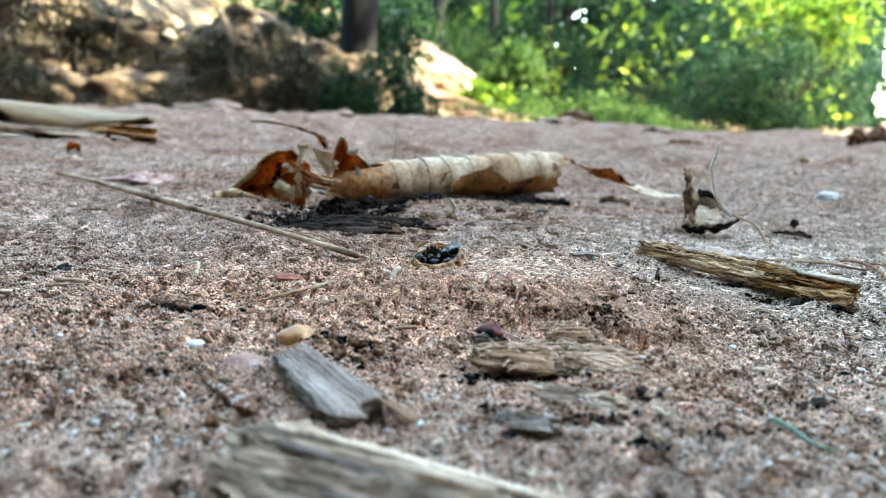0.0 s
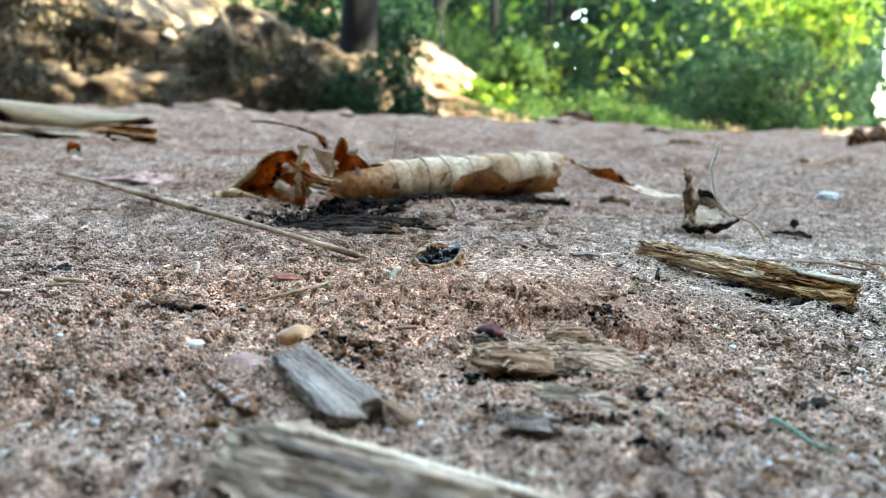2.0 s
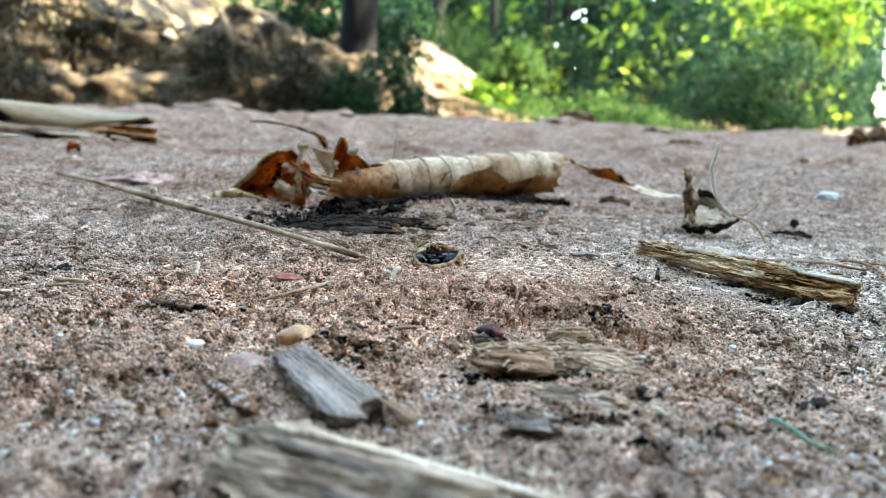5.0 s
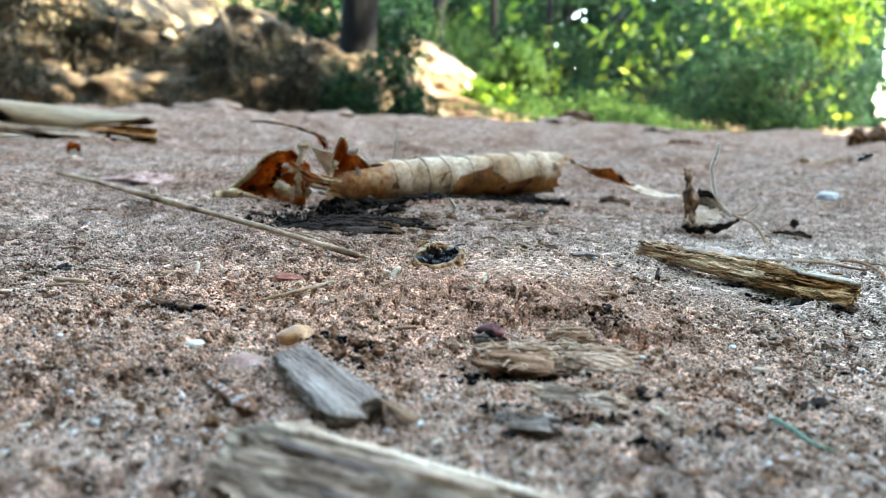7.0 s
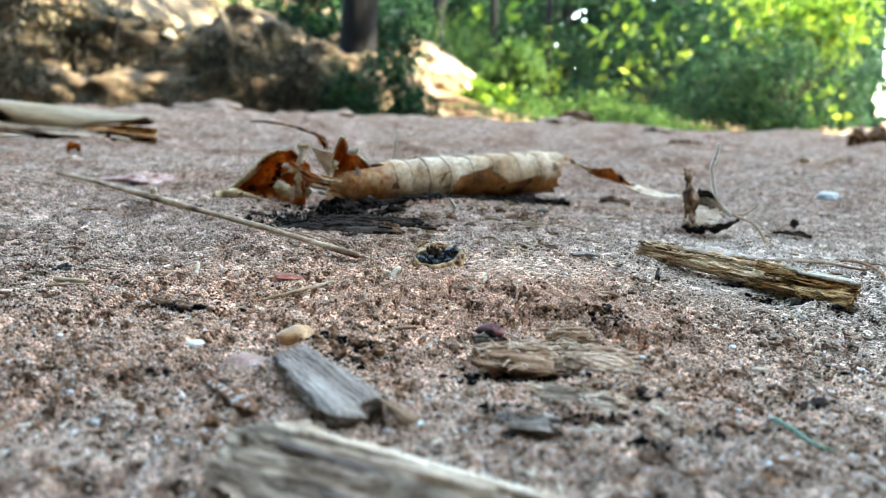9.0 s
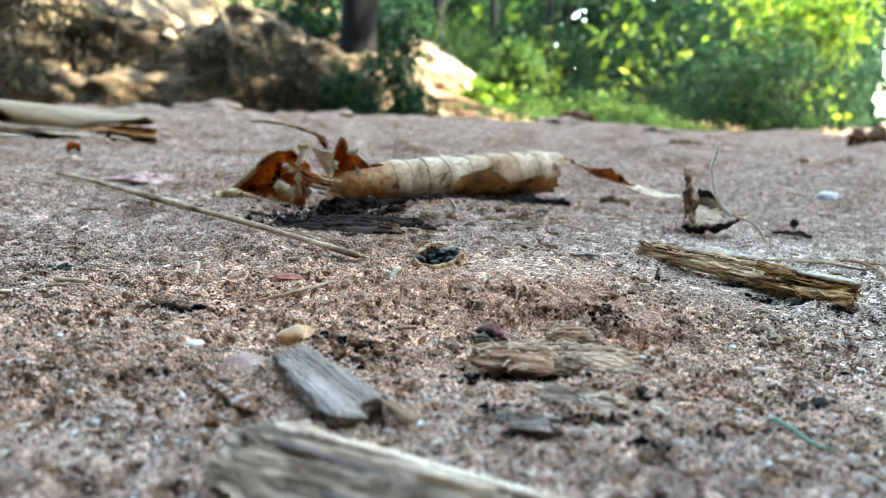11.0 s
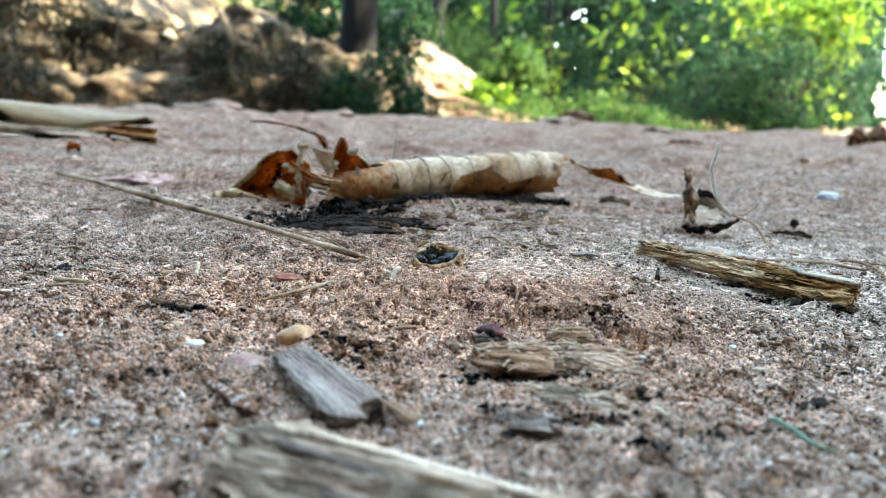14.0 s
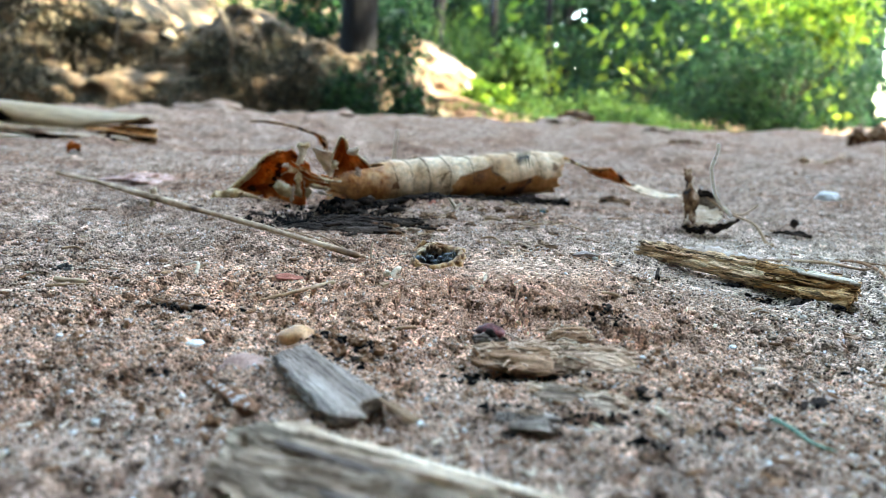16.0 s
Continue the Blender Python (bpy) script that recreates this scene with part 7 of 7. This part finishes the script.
stone_thing("quartz_pebble", "white glassy quartz pebble on soil", "pebble", 161.5, 300.0, (10.5, 8, 6.0), STONE_MILKY, 2, 0.45, 20)
stone_thing("flat_stone", "pale flat stone half buried behind the stick", "stone", 74.0, 188, (15, 18, 3.6), STONE_PALE, 3, 0.55, -10, 1.0)
stone_thing("amber_pebble", "rounded amber-brown pebble on soil crumbs", "pebble", -20.0, 95.2, (5.2, 4.0, 3.4), RESIN, 4, 0.2, 8, 0.18)
stone_thing("pink_stone", "flat pinkish stone set in the soil", "stone", -117, 268, (17, 22, 3.0), STONE_ROSE, 5, 0.40, 0, 0.9)
stone_thing("red_crumb", "brick-red crumb on the soil", "crumb", -26.8, 121.9, (4.4, 3.0, 1.0), STONE_RED, 6, 0.4, 12, 0.7)
stone_thing("red_crumb", "small brick-red crumb before the rolled leaf", "crumb", -3.8, 231, (3.0, 2.2, 2.0), STONE_RED, 11, 0.2, 20, 0.6)
stone_thing("teal_crumb", "tiny dull teal crumb on the soil", "crumb", 31.5, 226, (3.0, 2.0, 1.6), TEAL, 12, 0.3, 30, 0.6)
stone_thing("red_crumb", "brick-red patch of hard clay in soil", "crumb", -51.5, 105.9, (5, 3.6, 1.0), STONE_RED, 7, 0.42, 0, 0.7)


for k, (x, y, w, d, h) in enumerate(((-340, 1040, 90, 60, 26), (-440, 1060, 60, 50, 22), (-160, 1080, 80, 60, 20), (165, 1090, 90, 60, 22), (290, 1000, 60, 40, 14), (400, 1040, 70, 50, 16))):
    stone_thing("earth_lump", "rounded lump of dry earth at the road's shoulder", "lump", x, y, (w, d, h), SHOULDER, 240 + k, 0.60, 17 * k, 0.6, "earth lumps")


def build_dropping():
    """A little heap of pellets."""
    rng = np.random.default_rng(9)
    v, f = ico(2)
    d = rng.normal(0, 0.0009, (34, 2))
    places = np.stack([d[:, 0], d[:, 1], 0.0003 + 0.0012 * np.exp(-(np.hypot(d[:, 0], d[:, 1]) / 0.001) ** 2) * rng.uniform(0.3, 1, 34)], -1)
    me = many("dropping", v, f, places, np.full((34, 3), 0.00062) * rng.uniform(0.7, 1.2, (34, 3)), rng.uniform(0, 6.28, (34, 2)), 0.1, False)
    ob = tagged(part("dropping", me, EYE_DARK), "tiny heap of blue-black droppings on the soil", "dropping")
    ob.matrix_world = pose(-0.0695, 0.1264, ground_at(-0.0695, 0.1264))


build_dropping()
stone_thing("purplish_stone", "smooth purplish stone sunk in the soil", "stone", -25.6, 86.5, (6.5, 5.5, 3.0), STONE_PINK, 9, 0.7, 25, 0.4)
stone_thing("black_seed", "small round black seed on the soil", "seed", 113.8, 228.5, (2.7, 2.6, 2.8), BARK, 10, -0.35, 0, 0.15)
for k, (x, y, s) in enumerate(((-36.9, 71.2, 1.5), (44.4, 102, 1.8), (45.9, 96.8, 1.7), (-26.5, 56.3, 2.6), (-24.5, 150.4, 1.8), (32, 145.5, 2.2), (-1, 78, 1.4), (-1.5, 70.2, 1.5), (38, 83, 1.1), (-30, 78, 1.3), (-43, 77.5, 1.3), (-38, 68.6, 1.1), (34, 66, 1.2),
                               (52, 88, 1.6), (3.2, 70.6, 1.2), (28, 92, 1.2), (-52, 92, 1.4), (62, 98, 1.7), (58, 84.5, 1.5), (23, 128, 1.0), (-60, 140, 1.2), (-75, 150, 1.6), (-40, 127, 1.0), (60, 172, 1.6), (-9, 122.6, 0.9), (-20, 131, 1.0))):
    stone_thing("quartz_grain", "bright clear quartz grain on the soil", "grain", x, y, (s * 0.68, s * 0.55, s * 0.45), QUARTZ, 20 + k, 0.2, k * 37, 0.3, "quartz grains")
for k, (x, y, s) in enumerate(((-16.6, 93.0, 2.8), (-13.4, 91.2, 3.0), (-11.2, 93.8, 3.2), (-9.6, 90.4, 2.6), (-8.2, 92.6, 2.8), (-6.6, 94.4, 2.4), (-5.8, 91.8, 2.0), (-14.8, 94.8, 2.4), (-12, 94.5, 2.6), (-14.5, 92.6, 2.2), (-10.5, 92.0, 2.0), (-9, 94.6, 1.8), (-15.5, 96.5, 2.6), (-7.4, 96.2, 2.2), (-12.6, 98.5, 1.6), (24.4, 106.5, 2.4), (26.4, 104.4, 2.0), (21.6, 109, 1.8), (4.5, 93, 1.6), (3.0, 90.5, 2.0), (30.5, 94, 2.4), (28.5, 91, 2.0), (-30, 72, 2.4), (-33, 74, 1.9), (-24, 71, 2.6), (-4.6, 79.5, 2.2), (3.8, 79.4, 1.8), (29, 73, 2.1))):
    clod = stone_thing("soil_clod", "dark brown crumbly clod of soil", "clod", x, y, (s * 0.66, s * 0.6, s * 0.5), CLOD_DARK, 60 + k, 0.2, k * 53, 0.75, "soil clods")
    clod.data.polygons.foreach_set("use_smooth", [False] * len(clod.data.polygons))


def build_seed():
    x, y = 0.0070, 0.0955
    s = thing("seed_husk", "glossy maroon seed husk with broken black underside", "seed", (x, y, ground_at(x, y)))
    ob = part("shell", pebble("shell", (0.0038, 0.0032, 0.0024), 3, 0.4, 3), HUSK, s)
    ob.matrix_local = pose(0.0002, 0.0004, 0.0029, 20, 0, 0)
    ob = part("broken_base", pebble("broken_base", (0.0042, 0.0034, 0.0034), 5, 0.5, 3), BARK, s, "black broken base")
    ob.matrix_local = pose(0.0003, -0.0010, 0.0015)
    ob = part("crust", pebble("crust", (0.0032, 0.0012, 0.0015), 6, 0.9, 3), SHRED_GREY, s, "grey earthy crust")
    ob.matrix_local = pose(-0.0003, -0.0019, 0.0022, 0, 0, 10)
    part("stalk", strand("stalk", [(2.0, 0, 2.2), (3.2, -0.2, 1.2), (4.6, 0, 0.7)], 0.35, 4, 16, 7), BARK, s)


build_seed()


# ---------------------------------------------------------------- nest entrance
NEST = (-0.0012, 0.1357)


def build_nest():
    z0 = ground_at(NEST[0], NEST[1] - 0.0068) - 0.0003
    nest = thing("nest_entrance", "ragged amber wax rim of a ground bee nest", "nest entrance", (NEST[0], NEST[1], z0))

    def ring_shape(a):
        """Radius and height of the rim at the angle a (0 to the right, 270 in front), millimetres."""
        d = np.degrees(a) % 360
        r = np.interp(d, [0, 40, 90, 150, 180, 225, 270, 315, 345, 360], [4.8, 4.5, 4.2, 4.5, 4.6, 4.6, 4.5, 4.7, 5.1, 4.8])
        z = np.interp(d, [0, 40, 90, 130, 165, 195, 225, 270, 300, 325, 345, 360], [2.6, 2.2, 3.1, 3.6, 2.4, 1.4, 0.8, 0.25, 0.35, 1.1, 2.4, 2.6])
        return r, z

    def wall(u, v):
        a = u * 2 * np.pi
        r, z = ring_shape(a)
        top = z + 0.28 * wave(u * 22, u * 0, 91) + 0.2 * wave(u * 50, u * 0, 92)
        zz = -3.2 + (top + 3.2) * v
        rr = r * (1.0 + 0.10 * (1 - v) + 0.05 * wave(u * 14, v * 2, 93)) - 0.35 * (1 - v)
        return np.stack([rr * np.cos(a), rr * np.sin(a) * 1.02, zz], -1) / 1000

    def resin(u, v):
        a = u * 2 * np.pi
        r, z = ring_shape(a)
        return np.stack([r * (0.86 + 0.03 * wave(u * 16, v * 3, 94)) * np.cos(a), r * 0.88 * np.sin(a), -7.0 + (z * 0.75 + 6.6) * v], -1) / 1000

    # near-black lining: dark resin, with the hole's shade put into its colour
    part("inner_lining", sheet("inner_lining", resin, 16, 100, 0.0003), HUMUS_SHADE, nest, "black resin lining that also paints the hole's shade")
    part("tube", sheet("tube", wall, 20, 140, 0.0007), WAX, nest, "amber-brown wax tube")
    a = np.linspace(0, 2 * np.pi, 90)
    r, z = ring_shape(a)
    pts = np.stack([r * np.cos(a), r * np.sin(a) * 1.02, z + 0.1 + 0.25 * wave(a * 3.5, a * 0, 95)], -1)
    part("rim", strand("rim", pts, 0.42, 9, 160, 10, (1, 1), 0.9), WAX, nest, "lumpy amber rim")
    for k, (d, s) in enumerate(((198, 1.0), (215, 0.8), (236, 0.9), (258, 1.0), (276, 1.1), (292, 0.9), (312, 1.2), (330, 1.3), (346, 1.3), (2, 1.1), (20, 0.9))):
        rr, zz = ring_shape(np.array([radians(d)]))
        ob = part("wax_lump", pebble("wax_lump", (0.0014 * s, 0.0010 * s, 0.0011 * s), 30 + k, 0.4, 2), WAX if k % 3 else WAX_PALE, nest)
        ob.matrix_local = pose(rr[0] * 1.03 * math.cos(radians(d)) / 1000, rr[0] * 1.03 * math.sin(radians(d)) / 1000, (zz[0] - 0.35) / 1000, 0, 0, d + 90)

    def hood(u, v):
        a = radians(75) + radians(115) * u
        r = 4.8 - 2.8 * v ** 1.4 + 0.3 * wave(u * 8, v * 3, 97)
        zz = -0.5 + 3.6 * np.sin(v * 1.6) * (0.75 + 0.25 * np.sin(np.pi * u)) + 0.25 * wave(u * 12, v * 4, 98)
        return np.stack([r * np.cos(a), r * np.sin(a), zz], -1) / 1000

    part("hood", sheet("hood", hood, 22, 50, 0.0009), WAX_PALE, nest, "pale tan earthen hood behind the hole")
    return nest


build_nest()


# ---------------------------------------------------------------- bees
def ball(name, size, level=2, pinch=0.0, bands=0.0):
    bm = bmesh.new()
    bmesh.ops.create_icosphere(bm, subdivisions=level, radius=0.5)
    for v in bm.verts:
        k = 1 - pinch * max(0.0, -v.co.x * 2) ** 2
        if bands:
            k *= 1 + bands * math.sin(v.co.x * 36)
        v.co = Vector((v.co.x * size[0], v.co.y * size[1] * k, v.co.z * size[2] * k)) / 1000
    return bm


def build_bee(wings="spread"):
    """A stingless bee about 5.5 mm long; forwards is +x."""
    bee = thing("bee", "small shiny black stingless bee", "bee", group="bees")

    def put(name, shape, mat, x, y, z, rx=0, ry=0, rz=0, to=None, label=""):
        ob = part(name, shape, mat, to or bee, label)
        ob.matrix_local = pose(x / 1000, y / 1000, z / 1000, rx, ry, rz)
        return ob

    head = put("head", ball("head", (1.15, 1.75, 1.55), 3), CHITIN, 1.75, 0, -0.05)
    put("face", ball("face", (0.5, 1.0, 1.05), 2), FACE_HAIR, 0.38, 0, -0.08, to=head, label="grey-haired face")
    put("mandible", ball("mandible", (0.5, 0.35, 0.3), 2), CHITIN, 0.42, 0.22, -0.66, to=head)
    put("mandible", ball("mandible", (0.5, 0.35, 0.3), 2), CHITIN, 0.42, -0.22, -0.66, to=head)
    for s in (1, -1):
        put("eye", ball("eye", (0.72, 0.42, 1.05), 2), EYE_DARK, 0.16, 0.66 * s, 0.08, 0, 0, 18 * s, to=head)
        put("antenna", strand("antenna", [(0.42, 0.2 * s, 0.1), (0.75, 0.5 * s, 0.65), (0.95, 0.6 * s, 0.75), (1.45, 0.95 * s, 0.45), (1.9, 1.2 * s, 0.2)], 0.085, 3, 24, 6, (0.8, 1.0), 0.05), CHITIN, 0, 0, 0, to=head)
    put("thorax", ball("thorax", (1.95, 1.85, 1.75), 3), CHITIN, 0.45, 0, 0.08)
    put("abdomen", ball("abdomen", (2.9, 1.75, 1.6), 3, 0.45, 0.035), CHITIN, -1.75, 0, -0.12, 0, -6, 0)
    for s in (1, -1):
        out = 62 if wings == "spread" else 14
        for ln, wd, back, z in ((4.4, 1.5, 0, 0.75), (3.1, 1.05, 14, 0.68)):
            def blade(u, v, ln=ln, wd=wd):
                w = wd * (np.sin(np.pi * np.clip(u * 0.92 + 0.05, 0, 1)) ** 0.6) * (0.35 + 0.65 * u)
                return np.stack([-ln * u, (v - 0.35) * w, 0.12 * np.sin(u * 3)], -1) / 1000
            put("wing", sheet("wing", blade, 6, 14, 0.00003), WING, 0.55 - back * 0.02, 0.62 * s, z, 14 * s if wings == "spread" else 4 * s, 12 if wings == "spread" else 2, -s * (out - back), label="smoky clear wing")
        for k, (x, reach, drop) in enumerate(((0.95, 0.9, 1.35), (0.45, 1.35, 1.5), (-0.1, 1.7, 1.75))):
            sweep = (0.55, -0.1, -0.95)[k]
            put("leg", strand("leg", [(x, 0.5 * s, -0.55), (x + sweep * 0.4, (0.5 + reach * 0.6) * s, -0.45), (x + sweep * 0.8, (0.5 + reach * 0.85) * s, -drop * 0.85), (x + sweep * 1.25, (0.5 + reach) * s, -drop)], 0.13, k, 22, 6, (1.1, 0.6), 0.15), CHITIN, 0, 0, 0)
    return bee


flyer_1 = build_bee("spread")
guard_1 = build_bee("folded")
FAR = pose(-1.2, 0.1, 0.4)
flyer_2 = copy_thing(flyer_1, FAR)
flyer_3 = copy_thing(flyer_1, FAR)
guards = [guard_1] + [copy_thing(guard_1, pose(0, 0, 0)) for _ in range(4)]
for g in guards:
    tagged(g, "small black bee peering out of the nest hole", "bee", "guard bees")
for g in (flyer_1, flyer_2, flyer_3):
    tagged(g, "small black bee flying with spread wings", "bee", "flying bees")

# paths of the flying bees: seconds, x, y, z in millimetres
FLIGHT_1 = [(0.00, -139.2, 170.0, 33.0), (0.10, -51.6, 150.0, 25.9), (0.20, -29.8, 130.0, 13.0), (0.30, -1.3, 95.3, 8.5), (0.40, 7.6, 81.7, 8.5), (0.50, 27.2, 78.4, 8.5), (0.60, 40.0, 89.7, 8.5), (0.70, 26.0, 95.5, 8.5), (0.80, 5.7, 86.8, 8.5), (0.90, 2.4, 81.0, 8.5), (1.00, -7.2, 77.9, 8.5), (1.10, -8.4, 74.8, 8.5), (1.20, -13.4, 99.6, 8.5), (1.30, -19.2, 110.0, 10.4), (1.40, -33.3, 100.0, 12.9), (1.50, -36.1, 72.0, 15.2), (1.60, -51.4, 85.0, 19.9), (1.80, -124.8, 120.0, 15.7), (3.00, -396.2, 150.0, 15.4), (6.00, -453.1, 200.0, 158.6), (6.70, 187.4, 260.0, 195.3), (6.90, 86.6, 240.0, 96.1), (7.00, 51.1, 230.0, 63.0), (7.10, 36.6, 240.0, 55.4), (7.20, -2.1, 260.0, 97.1), (8.00, -220.2, 260.0, 289.7), (16.00, -335.6, 150.0, 136.4)]
FLIGHT_2 = [(0.00, -416.2, 160.0, 26.7), (6.20, -336.3, 125.4, 8.5), (6.50, -89.1, 95.1, 8.5), (6.60, -44.4, 105.0, 11.8), (6.70, -13.1, 140.0, 11.1), (6.80, 63.3, 200.0, 29.4), (6.90, 126.6, 260.0, 33.0), (7.00, 151.9, 260.0, 21.8), (7.10, 113.4, 250.0, 46.6), (7.20, 99.6, 240.0, 47.4), (7.30, 63.7, 230.0, 55.8), (7.40, 8.4, 220.0, 52.0), (7.50, -44.6, 210.0, 47.3), (7.60, -83.8, 190.0, 38.7), (7.70, -91.9, 160.0, 26.6), (7.80, -89.3, 150.0, 27.0), (7.90, -63.2, 132.1, 8.5), (8.00, -51.9, 140.0, 16.3), (8.10, -41.5, 120.0, 23.5), (8.20, -51.5, 105.0, 23.2), (8.30, -57.9, 110.0, 29.0), (8.40, -61.2, 105.0, 29.5), (8.50, -63.6, 105.0, 32.1), (8.60, -82.3, 120.0, 33.7), (9.20, -351.8, 160.0, 29.6), (14.00, -222.3, 96.6, 8.5), (15.60, -199.9, 200.0, 133.2), (15.90, -18.2, 220.0, 91.5), (16.00, 10.5, 220.0, 62.6)]
FLIGHT_3 = [(0.00, -512.6, 200.0, 39.8), (8.50, -360.9, 200.0, 28.4), (8.70, -122.9, 150.0, 32.2), (8.80, -66.6, 150.0, 29.8), (8.90, -41.7, 170.0, 70.7), (9.40, 86.5, 200.0, 179.0), (12.50, 133.2, 200.0, 146.3), (12.80, 14.2, 220.0, 92.9), (12.90, -52.4, 180.0, 26.4), (13.00, -112.9, 150.0, 16.2), (13.50, -149.3, 78.2, 8.5), (14.20, -103.6, 61.5, 8.5), (14.40, -56.7, 64.5, 8.5), (14.50, -43.5, 72.0, 9.4), (14.60, -59.9, 75.0, 12.2), (14.90, -255.4, 150.0, 75.9), (15.20, 43.4, 200.0, 209.2), (15.40, 198.3, 200.0, 56.0), (15.50, 152.6, 190.0, 18.3), (15.60, 101.4, 180.0, 20.7), (15.70, 78.8, 175.0, 22.9), (15.80, 49.7, 170.0, 30.2), (15.90, 20.5, 170.0, 31.2), (16.00, 17.7, 165.0, 23.4)]


# ---------------------------------------------------------------- what moves
def flight(points):
    """Rows for walk(): seconds, place in millimetres; the bee heads along its way."""
    rows = []
    for i, (t, x, y, z) in enumerate(points):
        a, b = points[max(0, i - 1)], points[min(len(points) - 1, i + 1)]
        yaw = math.degrees(math.atan2(b[2] - a[2], b[1] - a[1]))
        climb = math.degrees(math.atan2(b[3] - a[3], math.hypot(b[1] - a[1], b[2] - a[2]) + 8.0))
        if rows:
            while yaw - rows[-1][2] > 180:
                yaw -= 360
            while yaw - rows[-1][2] < -180:
                yaw += 360
            yaw = rows[-1][2] + max(-75, min(75, yaw - rows[-1][2]))
        rows.append((t, (x, y, z), yaw, max(-40, min(40, climb))))
    return [(t, pose(p[0] / 1000, p[1] / 1000, p[2] / 1000, 0, -climb * 0.6 - 12, yaw)) for t, p, yaw, climb in rows]


def sway(base, rx, ry, rz, seed, amount, times):
    """Rows of a bee that stays at its place and stirs a little."""
    rows = []
    for k, t in enumerate(times):
        d = [amount * float(wave(np.array([t * 0.9 + 5 * seed]), np.array([j * 3.3]), seed + j)[()][0]) for j in range(6)]
        rows.append((t, pose(base[0] / 1000 + d[0] * 0.00045, base[1] / 1000 + d[1] * 0.0003, base[2] / 1000 + d[2] * 0.00035, rx + d[3] * 9, ry + d[4] * 9, rz + d[5] * 14)))
    return rows


def motions():
    walk(flyer_1, flight(FLIGHT_1))
    walk(flyer_2, flight(FLIGHT_2))
    walk(flyer_3, flight(FLIGHT_3))
    times = [0.5 * k for k in range(33)]
    z = ground_at(NEST[0], NEST[1] - 0.0068) * 1000 + 0.3
    x, y = NEST[0] * 1000, NEST[1] * 1000
    walk(guards[0], sway((x - 2.3, y - 1.0, z - 0.3), 0, -38, -120, 1, 0.8, times))
    walk(guards[1], sway((x - 0.3, y - 1.2, z - 0.9), 0, -40, -85, 2, 0.8, times))
    walk(guards[2], sway((x + 1.9, y - 0.8, z - 0.2), 0, -36, -60, 3, 0.9, times))
    # one bee slips in head first, turns round in the hole and looks out
    rows = sway((x + 2.2, y + 0.7, z + 1.7), 0, 22, 205, 4, 0.7, [t for t in times if t <= 4.5])
    rows += [(5.0, pose((x + 1.9) / 1000, (y + 0.6) / 1000, (z + 0.6) / 1000, 0, 18, 140)), (5.4, pose((x + 1.7) / 1000, (y + 0.5) / 1000, (z + 0.4) / 1000, 0, 0, 70)), (5.8, pose((x + 1.9) / 1000, (y + 0.5) / 1000, (z + 0.8) / 1000, 0, -20, 10))]
    rows += sway((x + 2.3, y + 0.6, z + 1.4), 0, -26, -22, 4, 1.0, [t for t in times if 6.3 < t <= 12.5])
    rows += sway((x + 1.9, y + 0.3, z + 0.7), 0, -28, -40, 6, 1.0, [t for t in times if t >= 13.5])
    walk(guards[3], rows)
    walk(guards[4], sway((x - 0.9, y + 1.0, z - 0.5), 0, -45, -100, 5, 0.7, times))


motions()
